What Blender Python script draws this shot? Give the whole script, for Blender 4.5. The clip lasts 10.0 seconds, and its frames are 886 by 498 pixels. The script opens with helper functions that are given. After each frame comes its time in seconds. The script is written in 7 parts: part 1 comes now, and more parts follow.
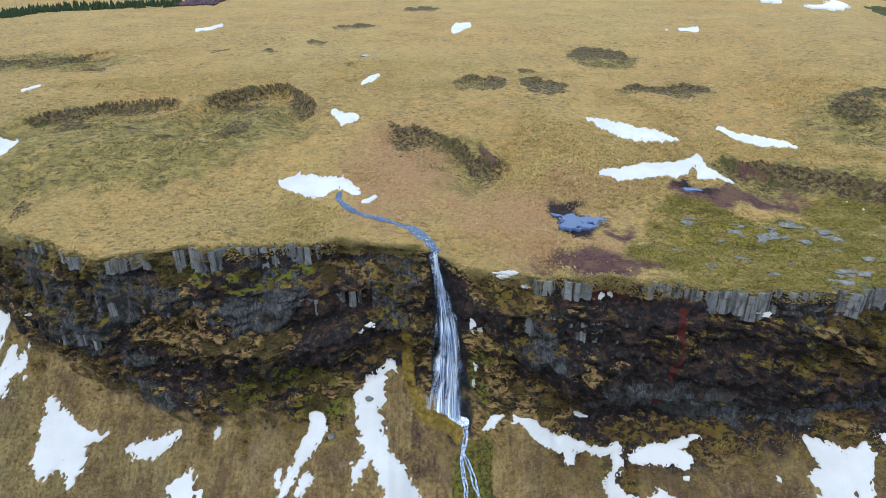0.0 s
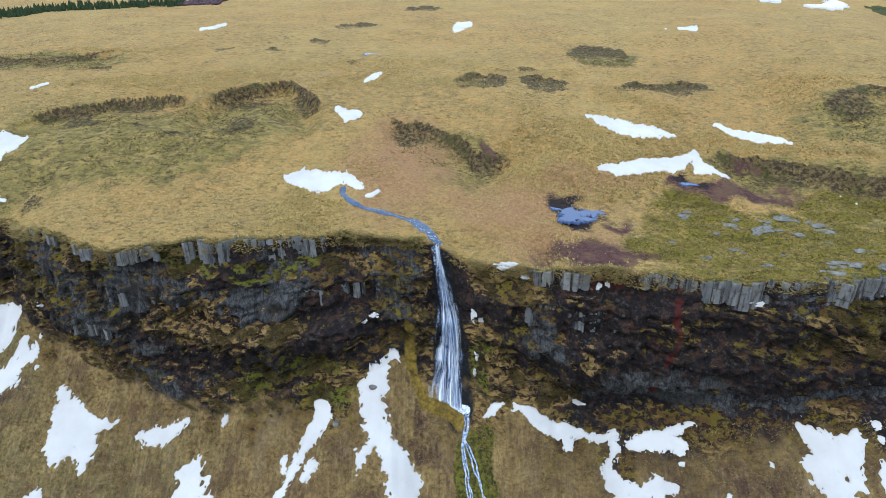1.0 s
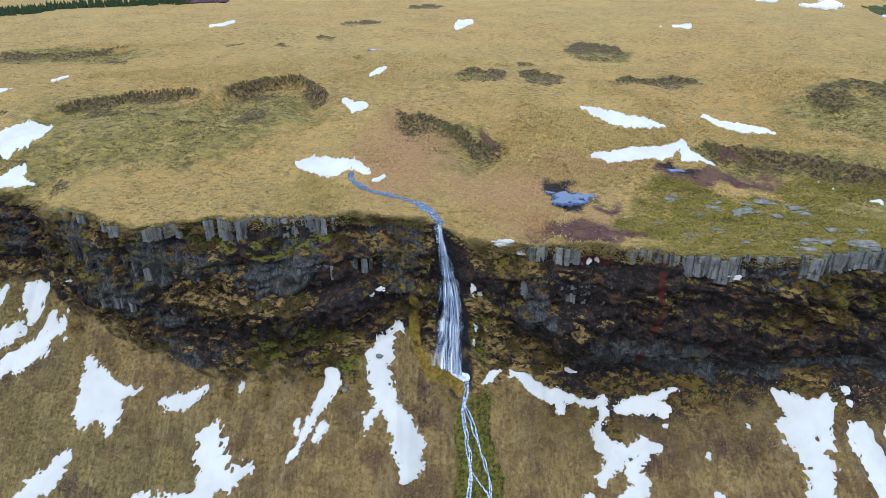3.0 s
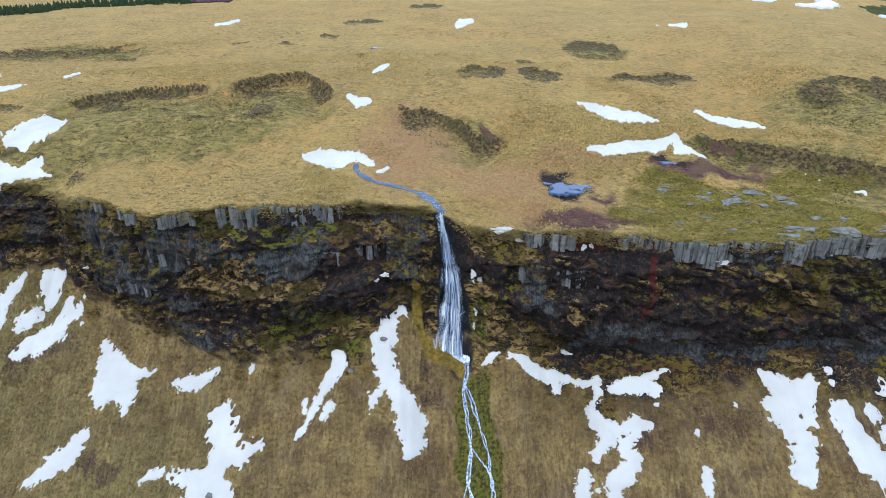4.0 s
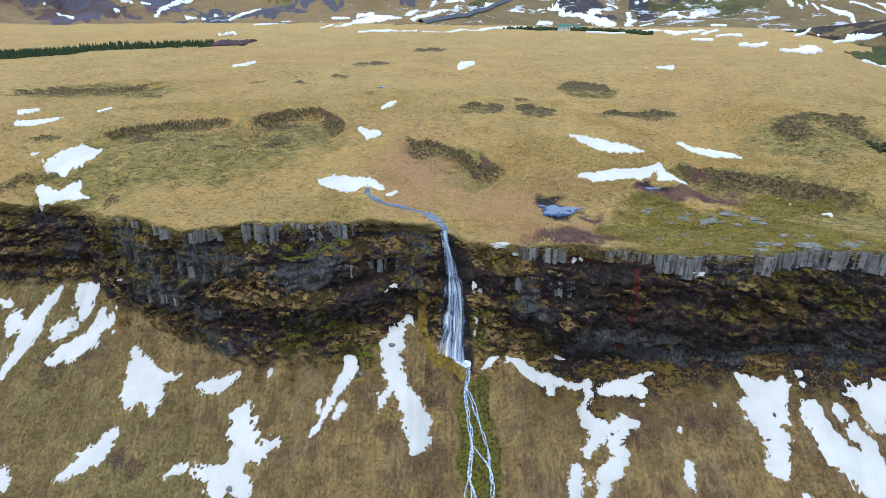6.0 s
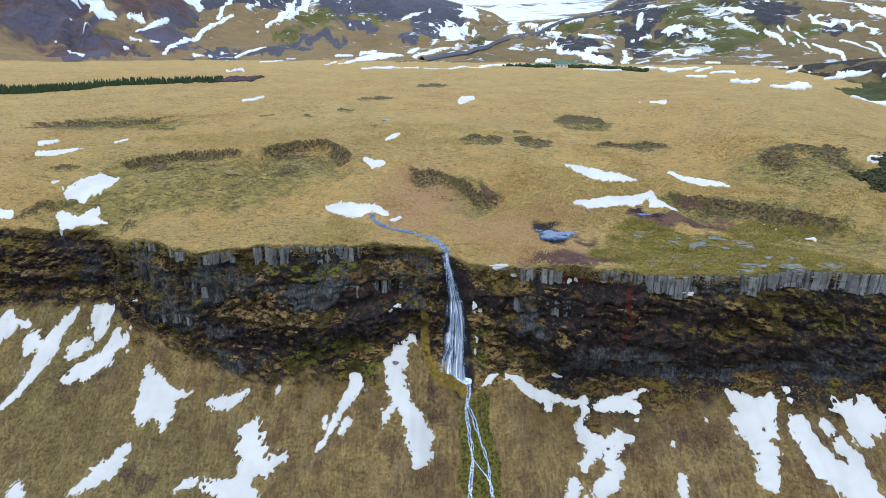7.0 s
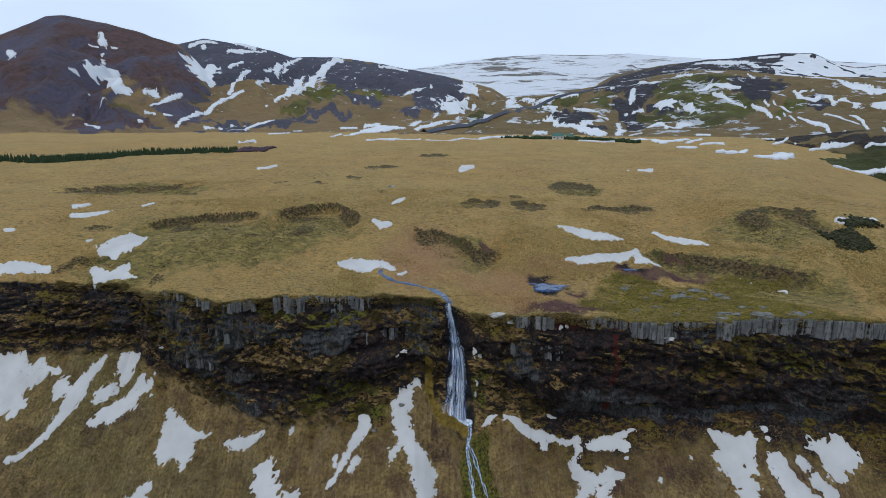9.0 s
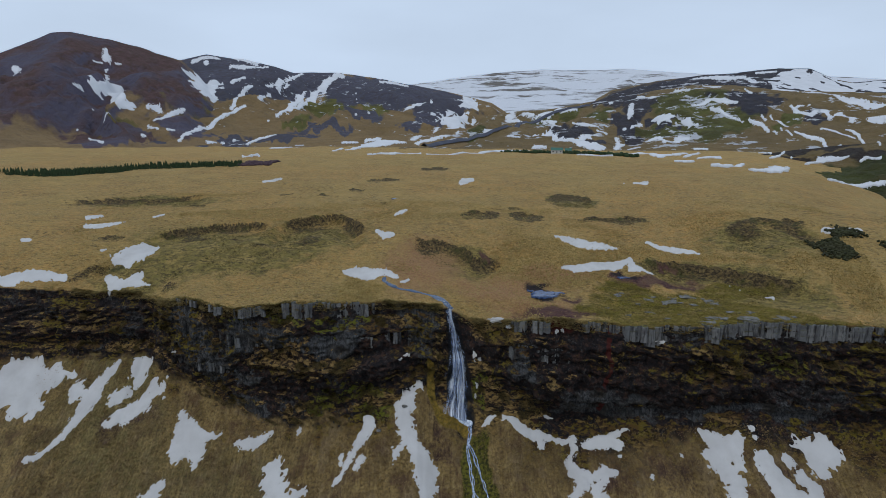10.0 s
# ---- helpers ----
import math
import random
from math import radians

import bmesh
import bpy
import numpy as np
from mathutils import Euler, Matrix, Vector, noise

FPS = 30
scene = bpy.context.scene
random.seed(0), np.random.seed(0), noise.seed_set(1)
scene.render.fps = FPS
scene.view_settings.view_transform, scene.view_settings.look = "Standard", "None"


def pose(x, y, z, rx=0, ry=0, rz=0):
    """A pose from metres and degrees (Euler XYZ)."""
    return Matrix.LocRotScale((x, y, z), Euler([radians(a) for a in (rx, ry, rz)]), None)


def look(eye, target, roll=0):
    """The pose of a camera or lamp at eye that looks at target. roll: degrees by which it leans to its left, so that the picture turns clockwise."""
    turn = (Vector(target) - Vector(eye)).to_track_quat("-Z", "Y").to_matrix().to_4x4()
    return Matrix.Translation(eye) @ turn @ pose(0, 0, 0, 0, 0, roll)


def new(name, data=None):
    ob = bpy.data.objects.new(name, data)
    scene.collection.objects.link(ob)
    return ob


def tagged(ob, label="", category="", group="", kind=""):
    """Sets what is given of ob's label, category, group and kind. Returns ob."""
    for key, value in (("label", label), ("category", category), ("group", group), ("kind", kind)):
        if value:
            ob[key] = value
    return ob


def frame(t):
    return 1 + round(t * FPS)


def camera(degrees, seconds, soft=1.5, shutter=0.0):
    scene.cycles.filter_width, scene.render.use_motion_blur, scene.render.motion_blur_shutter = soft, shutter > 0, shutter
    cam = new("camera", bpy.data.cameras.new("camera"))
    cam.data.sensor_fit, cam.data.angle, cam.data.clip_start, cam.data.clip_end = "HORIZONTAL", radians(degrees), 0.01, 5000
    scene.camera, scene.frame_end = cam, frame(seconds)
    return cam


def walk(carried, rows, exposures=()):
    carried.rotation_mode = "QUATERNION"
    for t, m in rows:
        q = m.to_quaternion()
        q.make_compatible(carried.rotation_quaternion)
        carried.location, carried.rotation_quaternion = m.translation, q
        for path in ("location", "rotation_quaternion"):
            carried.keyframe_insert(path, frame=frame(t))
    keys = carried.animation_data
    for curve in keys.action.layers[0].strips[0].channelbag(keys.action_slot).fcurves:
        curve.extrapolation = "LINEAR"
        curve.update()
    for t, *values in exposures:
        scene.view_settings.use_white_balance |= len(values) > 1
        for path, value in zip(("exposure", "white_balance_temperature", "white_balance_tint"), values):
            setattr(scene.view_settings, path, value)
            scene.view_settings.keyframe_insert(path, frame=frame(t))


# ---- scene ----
cam = camera(74.3, 10.0, soft=0.5)
METRES, EYE, TILT, LEAN, TURN = 40.0, 30.0, -26.0, 0.0, 0.0
ROWS = [
    (0.0, 0.0, 0.0, 0.0, 0.0, 0.0, -0.0),
    (0.5, -0.0016, -0.0195, -0.0108, 0.04, 0.01, -0.03),
    (1.0, -0.0027, -0.0438, -0.0233, 0.09, -0.0, -0.04),
    (1.5, -0.0033, -0.0717, -0.0367, 0.13, -0.03, -0.07),
    (2.0, -0.0039, -0.1029, -0.0532, 0.14, -0.02, -0.11),
    (2.5, -0.0041, -0.1384, -0.0714, 0.17, -0.04, -0.15),
    (4.0, -0.0094, -0.2643, -0.1331, 0.2, -0.02, -0.22),
    (4.5, -0.0116, -0.3116, -0.155, 0.21, -0.03, -0.26),
    (5.0, -0.0141, -0.3599, -0.1778, 0.22, 0.72, -0.32),
    (5.5, -0.0159, -0.4101, -0.2026, 0.26, 2.22, -0.39),
    (7.0, -0.0219, -0.5683, -0.2807, 0.34, 7.09, -0.51),
    (7.5, -0.0235, -0.6222, -0.3062, 0.35, 8.74, -0.52),
    (8.0, -0.025, -0.6768, -0.3318, 0.37, 10.4, -0.55),
    (8.5, -0.0266, -0.7319, -0.3576, 0.38, 12.07, -0.56),
    (9.0, -0.0278, -0.787, -0.3836, 0.4, 13.71, -0.56),
    (9.5, -0.0297, -0.8426, -0.4109, 0.41, 14.88, -0.55),
    (10.0, -0.0312, -0.8981, -0.4381, 0.42, 15.07, -0.54),
]
EXPOSURES = [(0.0, 0.03, 6950, 11), (5.5, 0.03, 6950, 11), (7.5, -0.16, 7050, 11), (8.0, -0.35, 7100, 11), (9.0, -0.93, 7250, 12.5), (10.0, -1.23, 7350, 13.5)]
walk(cam, [(t, pose(0, 0, EYE, TILT, LEAN, TURN) @ pose(METRES * x, METRES * y, METRES * z, 90 + pitch, roll, yaw)) for t, x, y, z, yaw, pitch, roll in ROWS], EXPOSURES)

# ---- world and sun: a bright overcast sky ----
SUN_ELEVATION, SUN_AZIMUTH = radians(60), radians(215)
world = bpy.data.worlds.new("overcast_sky")
scene.world = world
world.use_nodes = True
wn, wl = world.node_tree.nodes, world.node_tree.links
sky = wn.new("ShaderNodeTexSky")
sky.sky_type, sky.sun_disc = "NISHITA", False
sky.sun_elevation, sky.sun_rotation = SUN_ELEVATION, SUN_AZIMUTH
sky.air_density, sky.dust_density = 1.0, 2.5
dirs = wn.new("ShaderNodeTexCoord")
cloud_scale = wn.new("ShaderNodeMapping")
cloud_scale.inputs["Scale"].default_value = (1.2, 1.2, 4.0)
wl.new(dirs.outputs["Generated"], cloud_scale.inputs["Vector"])
clouds = wn.new("ShaderNodeTexNoise")
clouds.inputs["Scale"].default_value, clouds.inputs["Detail"].default_value = 1.6, 5.0
wl.new(cloud_scale.outputs["Vector"], clouds.inputs["Vector"])
cover = wn.new("ShaderNodeMapRange")
cover.inputs["From Min"].default_value, cover.inputs["From Max"].default_value = 0.25, 0.7
cover.inputs["To Min"].default_value, cover.inputs["To Max"].default_value = 0.78, 0.98
wl.new(clouds.outputs["Fac"], cover.inputs["Value"])
veil = wn.new("ShaderNodeMix")
veil.data_type = "RGBA"
veil.inputs["B"].default_value = (10.9, 14.8, 20.4, 1)
wl.new(cover.outputs["Result"], veil.inputs["Factor"])
wl.new(sky.outputs["Color"], veil.inputs["A"])
wl.new(veil.outputs["Result"], wn["Background"].inputs["Color"])
wn["Background"].inputs["Strength"].default_value = 0.113
sun = new("sun", bpy.data.lights.new("sun", "SUN"))
sun.data.energy, sun.data.angle, sun.data.color = 0.95, radians(14), (1.0, 0.97, 0.93)
sun.matrix_world = look((0, 0, 400), (0 - 100 * math.sin(SUN_AZIMUTH) * math.cos(SUN_ELEVATION), -100 * math.cos(SUN_AZIMUTH) * math.cos(SUN_ELEVATION), 400 - 100 * math.sin(SUN_ELEVATION)))

# ---- the lie of the land: heights as plain functions ----
def lattice(ix, iy, iz, seed):
    ix, iy = np.asarray(ix, np.int64), np.asarray(iy, np.int64)
    h = (ix * 374761393 + iy * 668265263 + iz * 2147483647 + seed * 1274126177) & 0xFFFFFFFF
    h = ((h ^ (h >> 13)) * 1274126177) & 0xFFFFFFFF
    h = ((h ^ (h >> 16)) * 2246822519) & 0xFFFFFFFF
    return ((h ^ (h >> 15)) & 0xFFFF) / 32767.5 - 1.0


def vnoise(x, y, z=0.0, seed=0):
    """Smooth value noise from -1 to 1."""
    x, y, z = np.broadcast_arrays(np.asarray(x, float), np.asarray(y, float), np.asarray(z, float))
    fx, fy, fz = np.floor(x), np.floor(y), np.floor(z)
    ix, iy, iz = fx.astype(np.int64), fy.astype(np.int64), fz.astype(np.int64)
    u, v, w = x - fx, y - fy, z - fz
    u, v, w = (q * q * q * (q * (q * 6 - 15) + 10) for q in (u, v, w))
    out = 0
    for a in (0, 1):
        for b in (0, 1):
            for c in (0, 1):
                wt = (u if a else 1 - u) * (v if b else 1 - v) * (w if c else 1 - w)
                out = out + wt * lattice(ix + a, iy + b, iz + c, seed)
    return out


def fbm(x, y, z=0.0, octaves=4, seed=0, gain=0.5):
    out, amp = 0, 1.0
    for o in range(octaves):
        out = out + amp * vnoise(np.asarray(x) * 2 ** o + 17.3 * o, np.asarray(y) * 2 ** o + 5.1 * o, np.asarray(z) * 2 ** o, seed + o)
        amp *= gain
    return out


def smooth(a, b, x):
    q = np.clip((np.asarray(x, float) - a) / (b - a), 0, 1)
    return q * q * (3 - 2 * q)


def bell(x, y, cx, cy, rx, ry, turn=0.0):
    """1 in the middle of a turned ellipse, 0 at its edge and outside."""
    c, s = math.cos(radians(turn)), math.sin(radians(turn))
    dx, dy = np.asarray(x) - cx, np.asarray(y) - cy
    u, v = (dx * c + dy * s) / rx, (dy * c - dx * s) / ry
    return np.clip(1 - np.sqrt(u * u + v * v), 0, 1)


RIM_X = [-4600, -140, -100, -82, -74, -64, -59, -54.5, -51, -47, -43, -39, -36, -32, -28, -18, -12, -6, -3, -1, 1.5, 4.5, 8, 11, 13.5, 20, 27, 41, 47, 55, 70, 90, 140, 4600]
RIM_Y = [95, 82, 75, 74.5, 74.2, 73.6, 71, 67, 64.4, 62.2, 60.0, 58.4, 59.3, 59.8, 60.0, 61.8, 62.6, 61.6, 61.8, 62.2, 60.6, 58.8, 57.4, 56.4, 55.0, 54.6, 53.7, 52.2, 52.6, 52.2, 51, 48, 45, 45]
RIM_LIFT_X = [-75, -62, -51, -43, -39, -34, -28.5, -23, -18, -11, -6, -2, 2, 9, 14, 26, 36, 42, 48, 56, 70]
RIM_LIFT = [0.3, 0.5, 0.7, 0.3, 0.1, 0.7, 1.3, 1.0, 0.55, 0.65, 0.3, 0, 0.3, 0.7, 0, 0, 0, 0.3, 0.9, 1.1, 0.6]
BASE_X = [-4600.0, -140.0, -100.0, -79.4, -65.7, -61.1, -55.4, -50.4, -41.2, -30.2, -19.8, -13.7, -9.8, -6.2, -3.0, 2.0, 6.0, 9.0, 13.0, 18.0, 22.0, 27.0, 32.9, 40.2, 44.3, 48.8, 60.3, 80.4, 140.0, 4600.0]
BASE_Y = [88.0, 76.0, 71.0, 68.9, 68.2, 68.5, 64.1, 61.7, 58.2, 53.9, 53.1, 53.2, 54.9, 57.1, 55.5, 53.8, 51.6, 51.0, 51.4, 50.9, 50.2, 49.8, 49.6, 49.3, 49.1, 48.8, 47.8, 46.3, 43.0, 43.0]
BASE_Z = [-15.0, -15.0, -15.0, -14.2, -13.6, -13.1, -14.5, -15.9, -18.4, -20.2, -19.4, -17.7, -15.4, -13.5, -16.4, -17.6, -16.6, -15.9, -17.0, -18.9, -18.6, -17.6, -16.6, -16.6, -15.7, -15.3, -16.7, -16.2, -16.0, -16.0]
RAMP_Y = [40, 50, 62, 70, 80, 90, 100, 110, 127, 172, 200, 290, 340, 450, 700, 1000, 5200]
RAMP_Z = [-0.6, -0.3, 0, 0.6, 2.6, 5.2, 7.2, 8.6, 9.6, 12.8, 14, 17, 16.4, 12.5, 10, 10, 14]


def rim_y(x):
    return np.interp(x, RIM_X, RIM_Y) + 0.5 * fbm(np.asarray(x) * 0.16, 3.3, 0, 3, 5) + 0.28 * fbm(np.asarray(x) * 0.9, 6.1, 0, 3, 6)


def base_y(x):
    return np.interp(x, BASE_X, BASE_Y) + 0.45 * fbm(np.asarray(x) * 0.3, 7.7, 0, 3, 15)


def base_z(x):
    return np.interp(x, BASE_X, BASE_Z)


# sunken bowls with a steep back wall: x, y, half width, half depth, turn, drop
HOLLOWS = [
    (7.5, 117.7, 5.5, 5.8, 0, 1.3), (19.9, 116.0, 4.3, 7.8, 0, 1.9), (17.5, 127, 2.2, 2.4, 0, 0.5), (36.5, 140.8, 8.3, 10, 0, 0.5),
    (37.2, 112.4, 5.0, 3.6, 8, 1.0), (41.8, 110.8, 4.6, 3.0, 0, 1.0), (46.2, 112.6, 4.4, 4.4, -8, 1.2), (80.9, 99, 3, 2.6, 0, 0.8),
    (-32.5, 159.5, 3, 4.5, 0, 0.7), (-41.5, 146, 3.2, 2.8, 0, 0.5), (-74.5, 128, 3, 3.4, 0, 0.5), (-26.8, 185.6, 6.3, 6.3, 0, 0.7), (-8, 232, 7, 9, 0, 0.8),
    (-80.5, 93.7, 3.6, 2.7, 0, 0.5),
]
# turf scarps: a line of x and y, the drop on its downhill side, how far that side takes to even out, and how far heather grows below
SCARPS = [
    ([-71.6, -70.4, -67.8, -61.4, -55.4, -46], [94.5, 97.5, 100.1, 104.4, 106.2, 107.3], 1.6, 14, 3.6),
    ([-44.8, -43.8, -40.5, -35.5, -30.3, -25.4, -20.6], [103.2, 105.4, 110.2, 113.4, 116.2, 108.2, 100.3], 2.6, 20, 6),
    ([-11, -7.3, -1.3, 2.6, 5, 10.5], [98.5, 95.6, 93.2, 90.0, 86.6, 85.6], 1.8, 13, 5),
    ([39.7, 43, 47.5, 51.6, 55.5, 63.6, 68], [86, 84.7, 83.7, 81.7, 79.8, 74.6, 71.5], 1.6, 10, 5),
    ([63.3, 66.9, 73.3, 76.1, 78.7, 83], [98.2, 101.1, 104.5, 102.3, 99.5, 98.1], 1.6, 16, 10),
    ([-118, -106.6, -94.3, -85.6, -77.3], [136, 139.5, 138.4, 144.5, 151.2], 1.2, 12, 5),
]


def scarp_gap(x, y, line):
    """How far a place lies below a scarp, and how much of the scarp there is at that x."""
    xs, ys = line[0], line[1]
    edge_y = np.interp(x, xs, ys) + 1.0 * fbm(np.asarray(x) * 0.25, ys[0], 0, 3, 131, 0.5)
    span = xs[-1] - xs[0]
    wx = x + 0.05 * span * fbm(np.asarray(x) * 0.2, np.asarray(y) * 0.25, 0, 3, 135)
    there = smooth(xs[0] - 0.05 * span, xs[0] + 0.15 * span, wx) * (1 - smooth(xs[-1] - 0.15 * span, xs[-1] + 0.05 * span, wx))
    return edge_y - y, there


def plateau(x, y):
    """Height of the upland above the cliff."""
    x, y = np.asarray(x, float), np.asarray(y, float)
    z = np.interp(y, RAMP_Y, RAMP_Z)
    z = z + 3.0 * smooth(48, 75, x) * smooth(60, 80, y) * (1 - smooth(130, 220, y))
    z = z - 3.2 * smooth(-48, -62, x) * (1 - smooth(68, 90, y))
    z = z - 9.0 * smooth(90, 260, x) * smooth(80, 200, y) * (1 - smooth(420, 700, y))
    z = z - 1.9 * smooth(0, 0.6, bell(x, y, 7, 60.5, 11, 7)) * (1 - smooth(12, 15, x))
    edge = x - np.interp(y, [80, 145, 254, 290, 400], [112, 138, 172, 196, 290])
    z = z - 0.22 * np.clip(edge, 0, 90) * smooth(60, 110, y) * (1 - smooth(380, 520, y))
    flank = x - 0.57 * (y + 36)
    z = z - 0.15 * np.clip(flank, 0, 120) * smooth(90, 140, y) * (1 - smooth(420, 560, y))
    z = z + np.interp(x, RIM_LIFT_X, RIM_LIFT) * (1 - smooth(2, 16, y - np.interp(x, RIM_X, RIM_Y)))
    far = smooth(120, 400, y)
    z = z + (0.45 + 0.9 * far) * fbm(x * 0.035, y * 0.03, 0, 3, 11) + 0.22 * fbm(x * 0.25, y * 0.2, 0, 4, 12, 0.65) * (1 - 0.7 * far)
    for line in SCARPS:
        gap, there = scarp_gap(x, y, line)
        z = z - line[2] * there * smooth(-0.3, 0.5 * line[4], gap) * (1 - smooth(0.5 * line[4], line[3] + 4, gap))
    for cx, cy, rx, ry, turn, depth in HOLLOWS:
        k = bell(x, y, cx, cy, rx, ry, turn)
        back = smooth(-0.9, 0.9, (y - cy) / ry)
        z = z - 0.6 * depth * smooth(0.0, 0.3 + 0.5 * (1 - back), k) * (0.25 + 0.75 * back)
    return z


def talus(x, y):
    """Height of the grass slope under the cliff."""
    x, y = np.asarray(x, float), np.asarray(y, float)
    down = base_y(x) - y
    z = base_z(x) - (0.90 - 0.12 * smooth(15, 28, x)) * down + 0.003 * np.clip(down, 0, 60) ** 2
    z = z + 0.5 * fbm(x * 0.09, y * 0.06, 0, 3, 21) * smooth(0, 6, down) + 0.13 * fbm(x * 0.5, y * 0.4, 0, 2, 22)
    floor = -62 + 1.5 * fbm(x * 0.02, y * 0.02, 0, 2, 23)
    return np.maximum(z, floor) + 2.0 * np.exp(-np.abs(z - floor) / 3.0)


# ---- far hills: crest lines seen from the cliff, as bearing, distance and slope ----
VIEW = (-1.2, -40.0, 30.0)
FAR = {
    "mountain": dict(az=[-52, -42, -36.6, -34.3, -33.2, -31.8, -29, -26.9, -23.9, -22.5, -21.2, -19.5, -17], el=[4.5, 5.2, 5.96, 7.1, 7.75, 7.95, 7.6, 7.15, 6.2, 5.0, 3.4, 1.2, -1.3], crest=1800, foot=1020, low=8, bend=1.25, rough=24, seed=41),
    "ridge": dict(az=[-30, -26, -23.9, -21.8, -18.8, -16, -14.4, -10.4, -5.1, -0.9, 4, 7, 10], el=[5.2, 5.9, 6.3, 6.85, 6.67, 6.1, 5.6, 5.77, 5.0, 4.26, 3.1, 1.2, -1.2], crest=2350, foot=1050, low=8, bend=1.3, rough=24, seed=47),
    "middle_hills": dict(az=[-6, -2, 0, 2.9, 6, 10, 14, 15.9, 18, 22, 25, 29.3, 33, 36, 42, 52], el=[-1.4, -0.6, 0.4, 1.8, 2.3, 2.6, 3.3, 3.5, 4.0, 4.5, 4.4, 3.8, 3.6, 3.4, 3.2, 3.2], crest=1900, foot=900, low=6, bend=1.05, rough=16, seed=53),
    "right_hills": dict(az=[12, 15, 19, 22.8, 25, 28.3, 30.5, 32.3, 33.5, 35.5, 40, 52], el=[2.5, 4.2, 4.95, 5.35, 5.4, 5.65, 5.5, 4.6, 4.3, 4.4, 4.5, 4.2], crest=2900, foot=1800, low=60, bend=1.0, rough=13, seed=59),
    "snow_plateau": dict(az=[-14, -8, -2.5, 2, 5, 8.6, 12, 16, 22.8, 30, 40], el=[3.0, 4.2, 4.95, 5.6, 5.9, 6.15, 6.0, 6.05, 5.4, 5.0, 4.0], crest=4250, foot=2500, low=120, bend=0.9, rough=22, seed=61),
    "near_hill": dict(az=[20, 23, 25.6, 30, 36, 44, 54], el=[-3.2, -2.2, -1.8, -1.0, -0.25, 0.5, 0.8], crest=820, foot=470, low=-26, bend=0.8, rough=7, seed=67),
}


def hill(kind, az, r):
    """Height of one far hill at a bearing (degrees) and a distance."""
    h = FAR[kind]
    rc, r0 = h["crest"], h["foot"]
    q = (r - r0) / (rc - r0)
    top = VIEW[2] + rc * np.tan(np.radians(np.interp(az, h["az"], h["el"])))
    up = np.clip(q, 0, 1) ** h["bend"]
    x, y = r * np.sin(np.radians(az)), r * np.cos(np.radians(az))
    k = 1.0 / (rc * 0.11)
    warp = 0.6 * fbm(x * k * 0.7, y * k * 0.7, 0, 2, h["seed"] + 7)
    folds = 1 - 2.2 * np.abs(fbm(x * k * 1.3 + warp, y * k * 0.55, 0, 4, h["seed"]))
    body = np.sin(np.pi * np.clip(q, 0, 1)) ** 0.8
    z = h["low"] + (top - h["low"]) * up - np.clip(q - 1, 0, 9) * (top - h["low"]) * 0.8
    z = z + h["rough"] * body * (0.7 * folds + 0.35 * fbm(x * k * 5, y * k * 3, 0, 3, h["seed"] + 3))
    z = z + h["rough"] * 0.1 * np.clip(q * 4, 0, 1) * fbm(x * k * 3, y * k * 3, 0, 3, h["seed"] + 2)
    return np.where(q < 0, h["low"] + q * 60, z)


